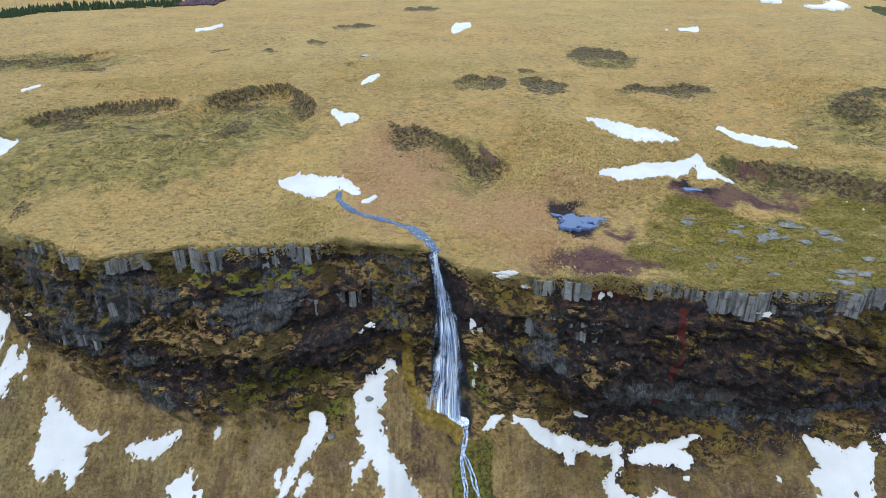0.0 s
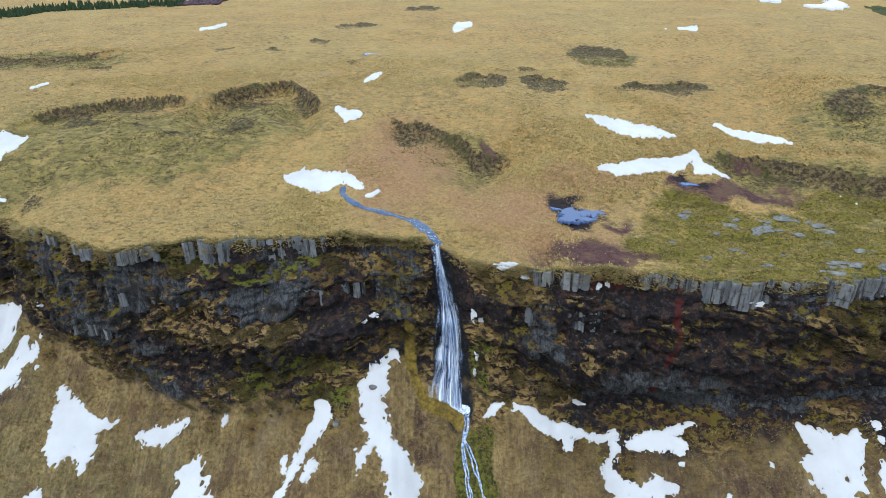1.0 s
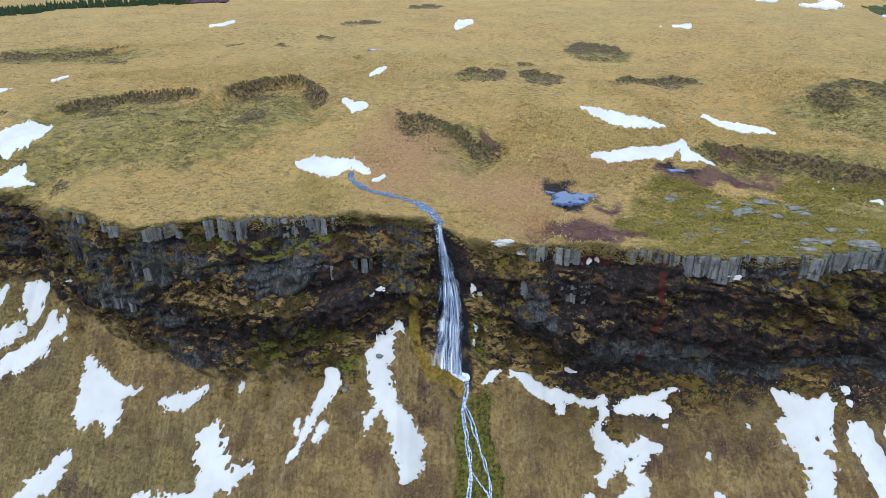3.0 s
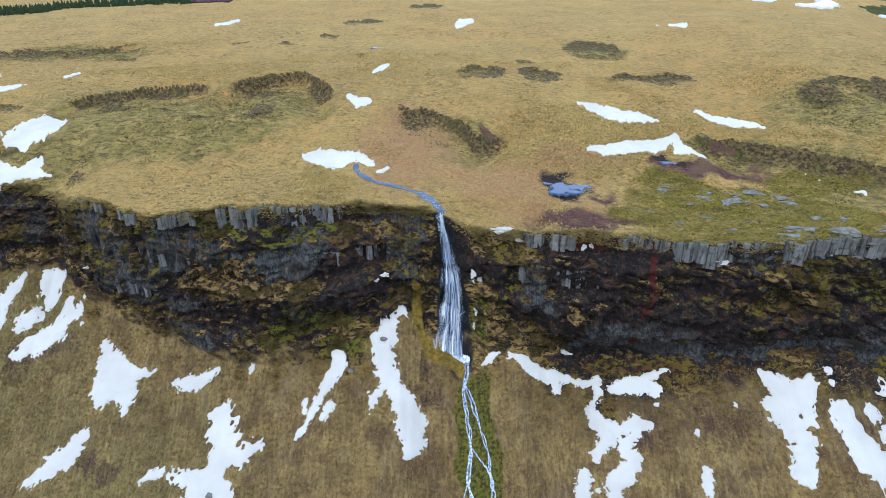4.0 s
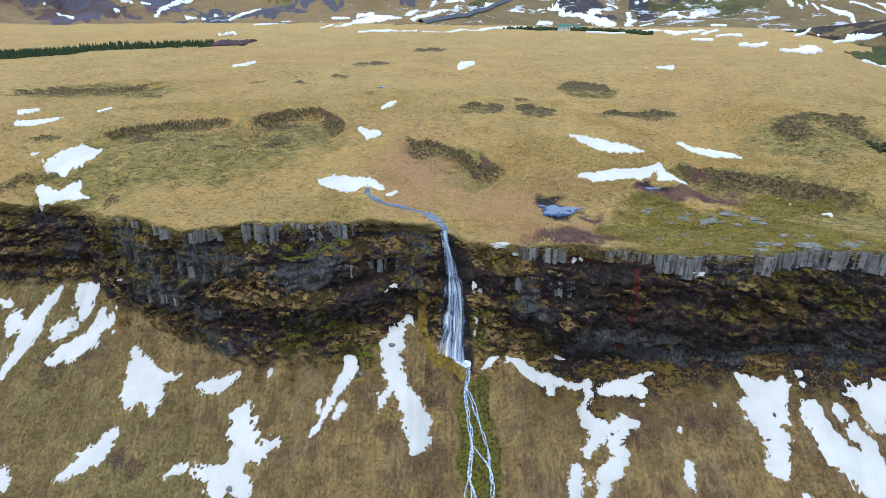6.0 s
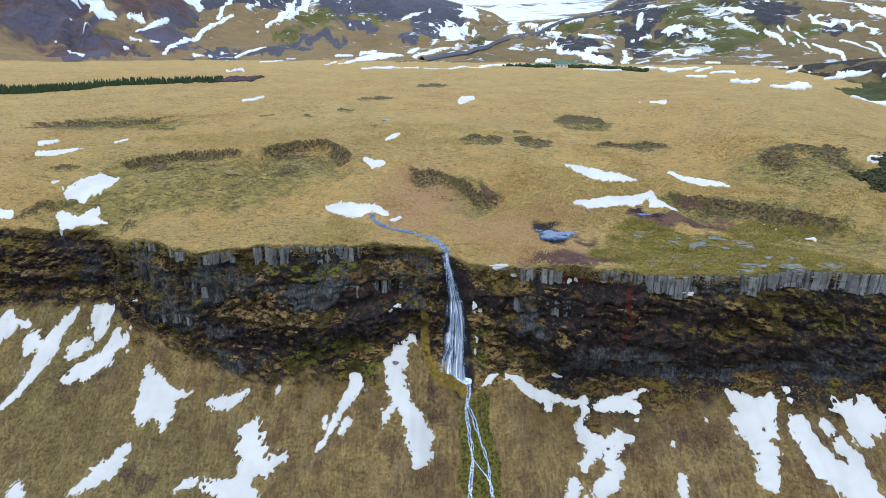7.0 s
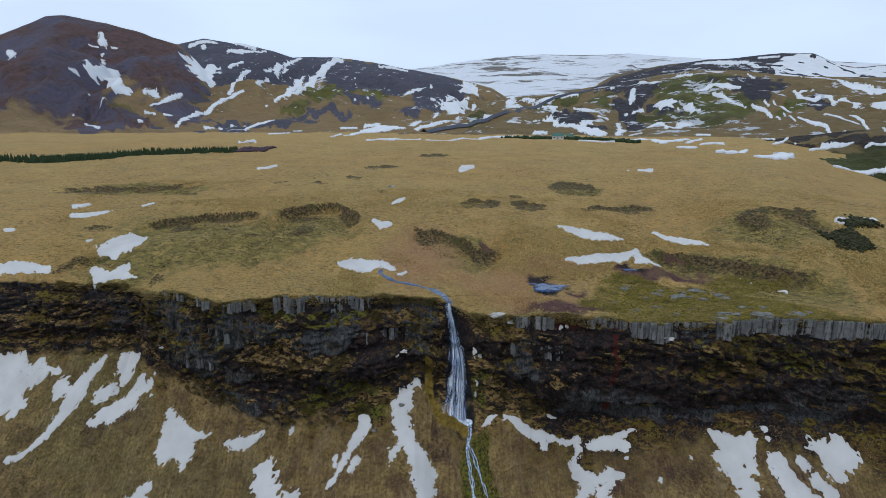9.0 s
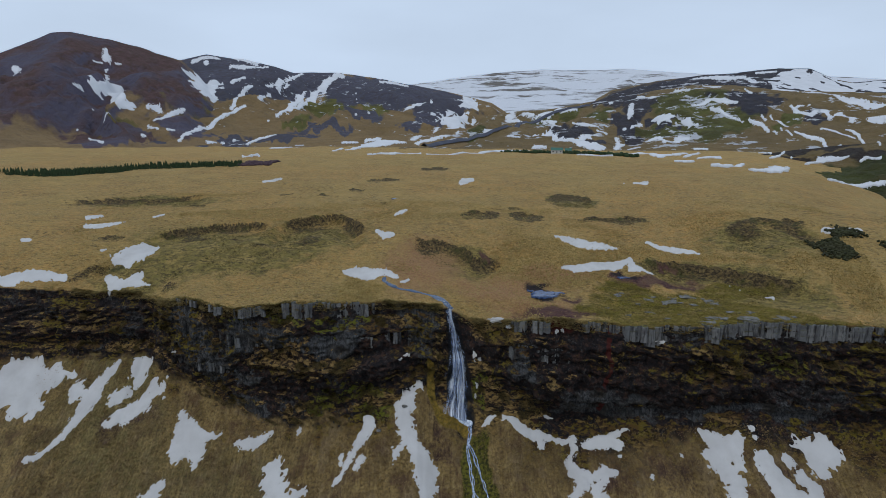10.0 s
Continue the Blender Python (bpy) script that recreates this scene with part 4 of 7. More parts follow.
# what covers the far hills: spots of bearing, share of the way up, their half widths and the climb for each degree
COVER = {
    "mountain": dict(scree=[(-31, 0.9, 7.5, 0.24, 0), (-34.4, 0.59, 6.1, 0.36, 0), (-34.6, 0.31, 4.4, 0.09, 0), (-30.0, 0.72, 5.0, 0.19, 0), (-26.4, 0.61, 3.3, 0.21, 0), (-24.2, 0.62, 1.9, 0.2, 0), (-30.2, 0.12, 2.8, 0.1, 0), (-23.7, 0.26, 1.9, 0.12, 0), (-28.3, 0.15, 1.4, 0.09, 0), (-44, 0.5, 8, 0.4, 0)], green=[(-29.6, 0.26, 1.9, 0.05, 0), (-24.8, 0.42, 1.7, 0.03, 0), (-23.5, 0.44, 2.2, 0.04, 0), (-31.8, 0.86, 2.8, 0.06, 0), (-21.7, 0.57, 1.4, 0.11, 0)]),
    "ridge": dict(scree=[(-17, 0.86, 8, 0.26, 0), (-5, 0.78, 6, 0.26, 0), (-23.3, 0.06, 3.3, 0.06, 0), (-20.2, 0.65, 3.3, 0.18, 0), (-16.8, 0.71, 3.3, 0.2, 0), (-9.3, 0.67, 2.8, 0.22, 0), (-5.1, 0.66, 2.8, 0.18, 0), (-20.5, 0.06, 2.2, 0.04, 0), (-15.5, 0.12, 3.3, 0.04, 0), (-11.9, 0.2, 2.8, 0.04, 0), (-8.3, 0.34, 2.2, 0.06, 0), (-3.8, 0.24, 1.4, 0.06, 0), (-1.9, 0.41, 1.4, 0.18, 0), (1.3, 0.69, 1.4, 0.23, 0), (-0.3, 0.65, 1.1, 0.21, 0)], green=[(-12.4, 0.43, 2.5, 0.06, 0), (-10.3, 0.47, 1.9, 0.16, 0), (-14.5, 0.28, 1.7, 0.03, 0), (-5.6, 0.8, 0.8, 0.11, 0), (-6.7, 0.51, 1.4, 0.15, 0)]),
    "middle_hills": dict(scree=[(17.3, 0.65, 1.2, 0.23, 0), (16.4, 0.42, 1.1, 0.09, 0), (16.9, 0.25, 1.1, 0.09, 0), (15.3, 0.9, 2.2, 0.17, 0), (26.7, 0.64, 1.9, 0.2, 0), (11.4, 0.26, 1.7, 0.09, 0), (13.5, 0.12, 1.1, 0.05, 0), (31.6, 0.45, 0.8, 0.11, 0), (19.7, 0.4, 1.1, 0.04, 0)], green=[(21.5, 0.64, 3.3, 0.23, 0), (20.3, 0.27, 2.2, 0.11, 0), (23.4, 0.33, 2.8, 0.14, 0), (10.8, 0.76, 1.7, 0.07, 0), (8.8, 0.61, 1.7, 0.1, 0), (25.1, 0.44, 1.7, 0.06, 0), (1.9, 0.38, 2.2, 0.09, 0), (29.3, 0.36, 1.4, 0.04, 0), (13.8, 0.57, 1.4, 0.15, 0)]),
    "right_hills": dict(scree=[(26.1, 0.85, 5.0, 0.16, 0), (32.9, 0.88, 3.3, 0.18, 0), (26, 0.6, 13, 0.45, 0)]),
    "snow_plateau": dict(),
    "near_hill": dict(scree=[(30.7, 0.97, 3.3, 0.11, 0), (28.9, 0.68, 1.7, 0.1, 0), (34.1, 0.73, 2.8, 0.11, 0)], green=[(34.0, 0.4, 3.3, 0.14, 0), (31.3, 0.46, 2.2, 0.12, 0), (35.7, 0.51, 1.7, 0.14, 0), (40, 0.1, 12, 0.2, 0)]),
}


def hill_mesh(kind, name, material, label, rows=110, step=0.13):
    h = FAR[kind]
    az = np.arange(h["az"][0], h["az"][-1], step)
    span = h["crest"] - h["foot"]
    r = h["foot"] + span * np.linspace(-0.04, 1.12, rows)
    ga, gr = np.meshgrid(az, r)
    gz = hill(kind, ga, gr)
    ob = sheet(name, VIEW[0] + gr * np.sin(np.radians(ga)), VIEW[1] + gr * np.cos(np.radians(ga)), gz, material, flip=True)
    q = (gr - h["foot"]) / span
    wa, wq = ga + 0.6 * fbm(ga * 0.8, q * 7, 0, 5, h["seed"] + 21, 0.6), q + 0.05 * fbm(ga * 0.7, q * 6, 0, 5, h["seed"] + 25, 0.6)
    for title in ("scree", "green"):
        layer = np.zeros_like(q)
        for ca, cq, ra, rq, turn in COVER[kind].get(title, ()):
            u, v = (wa - ca) / ra, (wq - cq - turn * (wa - ca)) / rq
            layer = np.maximum(layer, smooth(1.45, 0.65, np.hypot(u, v)))
        paint(ob, title, layer)
    return tagged(ob, label, "hill", kind="structure")


hill_mesh("mountain", "backdrop_mountain", mat_mountain, "bare dark brown mountain with purple scree and thin grass at its foot")
hill_mesh("ridge", "backdrop_ridge", mat_ridge, "dark scree ridge with green and straw grass flanks and streaks of snow")
hill_mesh("middle_hills", "backdrop_hills", mat_hills, "rolling green and brown hills cut by a dark gorge, with snow in the dips", rows=150)
hill_mesh("right_hills", "backdrop_high_hills", mat_hills, "dark craggy hills with large snow fields")
hill_mesh("snow_plateau", "backdrop_snowfield", mat_snowfield, "distant highland almost wholly covered with snow")
hill_mesh("near_hill", "backdrop_green_hill", mat_near_hill, "low green heather hill behind the upland", rows=80)


# ---- helpers for things ----
from mathutils.bvhtree import BVHTree


def land_tree():
    """One search tree over the ground and all the hills."""
    verts, faces = [], []
    for ob in list(scene.objects):
        if ob.type == "MESH" and (ob.name == "ground" or ob.name.startswith("backdrop")):
            n = len(verts)
            co = np.empty(len(ob.data.vertices) * 3, np.float32)
            ob.data.vertices.foreach_get("co", co)
            verts.extend(map(tuple, co.reshape(-1, 3)))
            idx = np.empty(len(ob.data.loops), np.int32)
            ob.data.loops.foreach_get("vertex_index", idx)
            faces.extend(map(tuple, (idx.reshape(-1, 4) + n)))
    return BVHTree.FromPolygons(verts, faces)


tree = land_tree()


def drop(x, y, z=1500.0, lost=0.0):
    """Height of the land under a point."""
    hit = tree.ray_cast(Vector((x, y, z)), Vector((0, 0, -1)))
    return hit[0].z if hit[0] and z - hit[0].z < 900 + z else lost


def mesh_object(name, verts, faces, material, parent=None, smooth_shade=True):
    me = bpy.data.meshes.new(name)
    me.from_pydata(verts, [], faces)
    me.materials.append(material)
    me.polygons.foreach_set("use_smooth", np.full(len(me.polygons), smooth_shade))
    me.update()
    ob = new(name, me)
    if parent:
        ob.parent = parent
    return ob


def bezier_line(points, steps):
    """A smooth line through points (Catmull-Rom), with its running share from 0 to 1."""
    p = np.array([points[0], *points, points[-1]], float)
    out = []
    for i in range(1, len(p) - 2):
        for k in range(steps):
            t = k / steps
            out.append(0.5 * (2 * p[i] + (p[i + 1] - p[i - 1]) * t + (2 * p[i - 1] - 5 * p[i] + 4 * p[i + 1] - p[i + 2]) * t * t + (3 * p[i] - p[i - 1] - 3 * p[i + 1] + p[i + 2]) * t ** 3))
    out.append(p[-2])
    return np.array(out)


def ribbon(name, points, widths, material, lift=0.06, across=5, steps=10, parent=None, foam=0.0, seed=0, start=1500.0, wander=0.3):
    """A strip of water or road laid on the land."""
    line = bezier_line(points, steps)
    share = np.linspace(0, 1, len(line))
    w = np.interp(share, np.linspace(0, 1, len(widths)), widths)
    d = np.gradient(line[:, :2], axis=0)
    d = d / np.maximum(np.linalg.norm(d, axis=1, keepdims=True), 1e-6)
    side_way = np.stack([-d[:, 1], d[:, 0]], 1)
    verts, faces = [], []
    for i, (p, s) in enumerate(zip(line, side_way)):
        wob = 1 + wander * float(vnoise(i * 0.45, seed * 3.1, 0, 7))
        row_z = []
        for k in range(across):
            q = (k / (across - 1) - 0.5) * w[i] * wob
            x, y = p[0] + s[0] * q, p[1] + s[1] * q + 0.4 * wander * w[i] * float(vnoise(i * 0.5, k * 2.0 + seed, 0, 9))
            row_z.append((x, y, drop(x, y, start)))
        mid = sum(r[2] for r in row_z) / across
        for k, (x, y, z) in enumerate(row_z):
            crown = 1 - abs(2 * k / (across - 1) - 1)
            verts.append((x, y, 0.25 * mid + 0.75 * z + lift * (0.3 + crown)))
    for i in range(len(line) - 1):
        for k in range(across - 1):
            a = i * across + k
            faces.append((a, a + 1, a + across + 1, a + across))
    ob = mesh_object(name, verts, faces, material, parent)
    paint(ob, "foam", np.repeat(np.interp(share, [0, 0.75, 1], [foam * 0.2, foam * 0.6, foam]), across))
    return ob


# ---- the stream, the fall and the brook below ----
stream = ribbon("stream", [(-14.3, 76), (-14, 73.8), (-12.4, 71.5), (-9.7, 69.6), (-6.4, 68), (-4.0, 66.8), (-2.3, 64.4), (-1.2, 62.6), (-0.9, 61.6)], [0.7, 0.9, 0.8, 0.9, 1.0, 1.3, 1.5, 1.0], mat_stream, 0.07, 5, 8, foam=0.45)
tagged(stream, "narrow blue stream winding over the upland grass to the fall", "stream", kind="structure")


SCRAPS = {"old_snow": [], "far_snow": [], "pond_water": [], "rapids_water": []}
SNOWY = set()


def blob_sheet(name, chains, material, stretch, bearing, seed, thick, cell, fringe, lift, parent=None, level=False, under=False, above=False):
    """A flat-bottomed patch with an uneven rim, from tapered strokes (x, y, radius), laid on the land."""
    c, s = math.cos(radians(bearing)), math.sin(radians(bearing))
    pts = [p for ch in chains for p in ch]
    ox, oy = sum(p[0] for p in pts) / len(pts), sum(p[1] for p in pts) / len(pts)

    def local(x, y):
        return (x - ox) * c - (y - oy) * s, ((x - ox) * s + (y - oy) * c) / stretch

    lob = [[(*local(x, y), r) for x, y, r in ch] for ch in chains]
    flat = [p for ch in lob for p in ch]
    u0, u1 = min(p[0] - 1.35 * p[2] for p in flat), max(p[0] + 1.35 * p[2] for p in flat)
    v0, v1 = min(p[1] - 1.35 * p[2] for p in flat), max(p[1] + 1.35 * p[2] for p in flat)
    h = max(cell, (u1 - u0) / 90, (v1 - v0) / 90)
    us, vs = np.arange(u0, u1 + h, h), np.arange(v0, v1 + h, h)
    gu, gv = np.meshgrid(us, vs)
    f = np.full(gu.shape, -1e9)
    for ch in lob:
        segs = list(zip(ch, ch[1:])) or [(ch[0], ch[0])]
        for (au, av, ar), (bu, bv, br) in segs:
            dd = (bu - au) ** 2 + (bv - av) ** 2
            t = np.clip(((gu - au) * (bu - au) + (gv - av) * (bv - av)) / dd, 0, 1) if dd > 1e-9 else 0 * gu
            r = ar + (br - ar) * t
            dist = r - np.hypot(gu - au - t * (bu - au), gv - av - t * (bv - av))
            f = np.maximum(f, dist)
    size = float(np.median([p[2] for p in flat]))
    body = np.maximum(f, 0.0)
    k = 1.1 / size
    f = f + fringe * size * (0.9 * fbm(gu * k, gv * k, 0, 3, seed) + 0.75 * fbm(gu * k * 3.6, gv * k * 3.6, 0, 4, seed + 3, 0.7))
    if under:
        wx, wy = ox + gu * c + gv * stretch * s, oy - gu * s + gv * stretch * c
        f = np.minimum(f, (base_y(wx) + 0.3 + 0.3 * vnoise(wx * 0.8, 1.0, 0, 6) - wy))
    if above:
        wx, wy = ox + gu * c + gv * stretch * s, oy - gu * s + gv * stretch * c
        f = np.minimum(f, wy - rim_y(wx) - 0.15 + 0.25 * vnoise(wx * 1.1, 2.0, 0, 6))
    n, m = f.shape
    verts, index, faces, depth = [], {}, [], []

    def vertex(key, u, v, d):
        if key not in index:
            index[key] = len(verts)
            verts.append((u, v))
            depth.append(max(d, 0.0))
        return index[key]

    def cut(i, j, a, b):
        t = f[i, j] / (f[i, j] - f[a, b])
        key = (i, j, a, b) if (i, j) < (a, b) else (a, b, i, j)
        return vertex(key, us[j] + (us[b] - us[j]) * t, vs[i] + (vs[a] - vs[i]) * t, 0.0)

    for i in range(n - 1):
        for j in range(m - 1):
            ring = ((i, j), (i, j + 1), (i + 1, j + 1), (i + 1, j))
            ins = [f[p] > 0 for p in ring]
            if not any(ins):
                continue
            poly = []
            for q in range(4):
                p, nx = ring[q], ring[(q + 1) % 4]
                if ins[q]:
                    poly.append(vertex(p, us[p[1]], vs[p[0]], body[p]))
                if ins[q] != ins[(q + 1) % 4]:
                    poly.append(cut(*p, *nx))
            if len(poly) >= 3:
                faces.append(poly)
    out = []
    uv = np.array(verts, float).reshape(-1, 2)
    xs, ys = ox + uv[:, 0] * c + uv[:, 1] * stretch * s, oy - uv[:, 0] * s + uv[:, 1] * stretch * c
    slopes = talus(xs, ys) if under else 0 * xs
    for x, y, slope_z, d in zip(xs.tolist(), ys.tolist(), slopes.tolist(), depth):
        z = drop(x, y, slope_z + 1.0, slope_z) if under else drop(x, y)
        if under and abs(z - slope_z) > 1.0:
            z = slope_z
        out.append((x, y, z + lift + thick * (1 - math.exp(-2.2 * d / max(size, 1e-3)))))
    if thick:
        SNOWY.update((int(x // 0.4), int(y // 0.4)) for x, y, _ in out)
    if level:
        zs = sorted(p[2] for p in out)
        z = zs[int(len(zs) * level)]
        out = [(x, y, z) for x, y, _ in out]
    # keep each island apart; the crumbs are left out
    owner = list(range(len(out)))

    def root(q):
        while owner[q] != q:
            owner[q] = owner[owner[q]]
            q = owner[q]
        return q

    for poly in faces:
        for q in poly[1:]:
            owner[root(q)] = root(poly[0])
    islands = {}
    for poly in faces:
        islands.setdefault(root(poly[0]), []).append(poly)
    made, groups = [], sorted(islands.values(), key=len, reverse=True)
    # loose scraps beside a patch are gathered for later
    main = [g for g in groups if len(g) > 0.35 * len(groups[0])]
    for g in groups[len(main):]:
        if len(g) >= (3 if size < 4 else 8):
            SCRAPS[material.name].append((out, g, lift + 0.35 + 0.12 * thick))
    for group in main:
        made.append(island_mesh(name, out, group, material, parent, lift + 0.35 + 0.12 * thick))
    return made


def island_mesh(name, points, polys, material, parent, deep):
    keep = {}
    for poly in polys:
        for q in poly:
            keep.setdefault(q, len(keep))
    out = [points[q] for q in keep]
    faces = [[keep[q] for q in poly] for poly in polys]
    # a skirt closes the edge down into the ground
    edge = {}
    for poly in faces:
        for a, b in zip(poly, poly[1:] + poly[:1]):
            if (b, a) in edge:
                del edge[(b, a)]
            else:
                edge[(a, b)] = 1
    below = {}
    for a, b in edge:
        for q in (a, b):
            if q not in below:
                below[q] = len(out)
                out.append((out[q][0], out[q][1], out[q][2] - deep))
    for a, b in edge:
        faces.append([b, a, below[a], below[b]])
    return mesh_object(name, out, faces, material, parent) if name else (out, faces)


pond = blob_sheet("pond", [[(16.2, 72.3, 0.9), (16.6, 70.2, 1.2), (16.2, 67.8, 1.3)], [(17, 69.2, 1.1), (19.6, 69.6, 1.3)], [(15.0, 73.6, 0.6), (15.2, 71.0, 0.7)], [(17.4, 71.6, 0.5), (19.4, 72.2, 0.5)], [(15.4, 67.2, 0.7), (18.6, 67.4, 0.7)]], mat_pond, 1.0, 0, 5, 0.0, 0.16, 0.8, 0.05, level=0.58)
for water in pond:
    tagged(water, "shallow blue pond with ragged peat edges on the upland", "pond", kind="structure")
for spot in ([[(34.2, 77, 0.7), (36.4, 76.6, 0.6)]], [[(-17.8, 143, 1.3), (-14.5, 143.5, 0.8)]]):
    puddle = blob_sheet("puddle", spot, mat_pond, 1.0, 0, 8, 0.0, 0.15, 0.3, 0.06, level=0.35)
    tagged(puddle[0], "small dark puddle in red peat", "puddle", kind="structure")


def fall_line(s):
    """Middle of the fall from lip to pool."""
    x = np.interp(s, [0, 0.12, 0.35, 0.65, 1], [-0.9, -0.55, 0.2, 0.75, 0.85])
    return x


def curtain(name, shift, spread, ahead, material, parent, rows=70, cols=22, seed=3):
    verts, faces, uvs = [], [], []
    for i in range(rows):
        s = i / (rows - 1)
        mid = float(fall_line(s)) + shift * s
        width = spread * float(np.interp(s, [0, 0.08, 0.3, 0.65, 0.88, 1], [0.9, 1.1, 2.4, 4.4, 5.3, 5.0]))
        ys, zs = face(np.array([mid]), s)
        for k in range(cols):
            u = k / (cols - 1)
            x = mid + (u - 0.5) * width + 0.10 * width * float(vnoise(s * 4, u * 3, 0, seed))
            arch = 0.55 * math.sqrt(max(0.0, 1 - (2 * u - 1) ** 2)) * min(1, 4 * s + 0.2)
            y = float(ys[0]) - ahead - arch - 0.22 * float(vnoise(u * 7, s * 2.2, 0, seed + 1)) * min(1, s * 3) - 0.3 * (1 - min(1, abs(u - 0.5) * 2))
            verts.append((x, y, float(zs[0]) + 0.10 * (1 - s) - 1.5 * (u - 0.35) * max(0.0, s - 0.75) * 4))
            uvs.append((u, s * 2.0))
    for i in range(rows - 1):
        for k in range(cols - 1):
            a = i * cols + k
            faces.append((a, a + cols, a + cols + 1, a + 1))
    ob = mesh_object(name, verts, faces, material, parent)
    layer = ob.data.uv_layers.new(name="UVMap")
    idx = np.empty(len(ob.data.loops), np.int32)
    ob.data.loops.foreach_get("vertex_index", idx)
    layer.data.foreach_set("uv", np.array(uvs, np.float32)[idx].ravel())
    return ob


waterfall = tagged(new("waterfall"), "slender white waterfall widening down a dark mossy cliff", "waterfall")
curtain("back_veil", -0.35, 1.12, 0.35, mat_veil, waterfall, seed=5)
curtain("main_veil", 0.35, 0.55, 0.8, mat_fall, waterfall, seed=9)
curtain("side_thread", -1.0, 0.3, 0.6, mat_veil, waterfall, seed=13)
curtain("core_thread", 0.5, 0.22, 0.95, mat_fall, waterfall, seed=17)

pool = blob_sheet("plunge_pool", [[(-0.3, 54.3, 0.12), (0.8, 53.6, 0.28), (1.9, 53.0, 0.34), (2.8, 52.5, 0.25)]], mat_rapids, 1.0, 0, 21, 0.05, 0.12, 0.25, 0.10, under=True)[0]
paint(pool, "foam", np.full(len(pool.data.vertices), 0.5))
tagged(pool, "white churning pool at the foot of the waterfall", "pool", kind="structure")
brook = tagged(new("brook"), "braided white brook running down the steep slope between moss banks", "brook", kind="structure")


def strands(points, width, spread, count, seed):
    """A brook of thin threads that part and meet again."""
    line = bezier_line(points, 5)
    for k in range(count):
        turn_at = np.cumsum(0.4 + 0.38 * vnoise(np.arange(len(line)) * 0.5, k * 3.7, 0, seed))
        off = spread * np.sin(turn_at + k * 2.1) * (0.6 + 0.4 * vnoise(np.arange(len(line)) * 0.3, k + 9, 0, seed)) + 0.09 * vnoise(np.arange(len(line)) * 1.3, k + 19, 0, seed)
        track = [(x + o, y) for (x, y), o in zip(line, off)]
        ribbon("channel", track, [width * f for f in (0.8, 1.1, 0.7, 1.2, 0.8, 1.0)], mat_rapids, 0.07, 3, 3, brook, 0.55, seed + k, 0.0)


strands([(2.7, 52.7), (2.6, 51.4), (2.2, 50), (2.6, 47.2), (3.0, 44.1), (2.7, 41.3), (3.2, 38.5), (3.4, 34), (3.8, 28)], 0.17, 0.4, 3, 1)
strands([(2.4, 50.4), (3.4, 48.2), (4.1, 46.2), (4.8, 43.5), (5.4, 40.3), (5.7, 37.6), (5.9, 33), (6.2, 28)], 0.15, 0.26, 2, 11)
strands([(3.2, 44), (4.0, 42.6), (4.9, 41.6), (5.3, 40.6)], 0.15, 0.08, 1, 31)
strands([(2.7, 41.3), (2.0, 39.8), (2.1, 37.5), (2.8, 35.5)], 0.15, 0.1, 1, 41)


def snow_patch(where, chains, stretch, bearing, seed):
    far = where == "far"
    size = max(p[2] for ch in chains for p in ch)
    cell = 0.13 if where == "slope" else 0.2
    made = blob_sheet("snow_patch", chains, mat_far_snow if far else mat_snow, stretch, bearing, seed, {"slope": 0.16, "upland": 0.1, "far": 0.7}[where], max(cell, size / 9) if not far else size / 8, (0.42 if where == "slope" else 0.28) if not far else 0.6, 0.05 if not far else 0.9, under=where == "slope", above=where == "upland")
    for ob in made:
        words = {"slope": "lingering white snow patch with ragged edges on the grass slope", "upland": "flat white snow patch lying in the straw-coloured upland grass", "far": "white snow patch lying in a fold of the far hills"}[where]
        tagged(ob, words, "snow patch", "snow patches on the " + {"slope": "slope", "upland": "upland", "far": "far hills"}[where])


# ---- snow patches: lobes (x, y, radius), stretch away from the cliff, bearing ----
snow_patch("slope", [[(-65.5, 68.0, 0.46), (-66.8, 66.2, 0.92), (-68.0, 64.6, 1.38), (-69.2, 62.7, 1.38), (-69.9, 60.6, 0.81), (-70.5, 58.9, 0.58)]], 1.05, -39.6, 1)
snow_patch("slope", [[(-72.2, 64.2, 1.41), (-70.6, 63.5, 0.7)]], 0.91, -40.7, 2)
snow_patch("slope", [[(-62.0, 67.4, 1.13), (-60.5, 67.4, 1.45), (-60.5, 66.2, 1.89), (-60.5, 65.0, 1.22), (-60.8, 64.3, 0.55)]], 0.9, -35.5, 3)
snow_patch("slope", [[(-63.3, 58.3, 0.77), (-61.7, 59.2, 1.32), (-59.7, 60.0, 1.63), (-57.5, 60.0, 1.71), (-56.7, 60.9, 0.96)], [(-64.4, 61.2, 0.56), (-63.7, 62.1, 1.23), (-62.2, 62.6, 0.89), (-61.4, 63.0, 0.44)], [(-57.6, 60.6, 0.97), (-57.8, 62.1, 0.76), (-56.9, 62.8, 0.97), (-54.8, 61.6, 0.74)]], 0.98, -36.7, 4)
snow_patch("slope", [[(-56.4, 66.6, 0.43)]], 0.95, -33.3, 5)
snow_patch("slope", [[(-53.8, 63.6, 0.53)]], 0.95, -33.0, 6)
snow_patch("slope", [[(-53.6, 60.1, 0.31)]], 0.86, -34.0, 7)
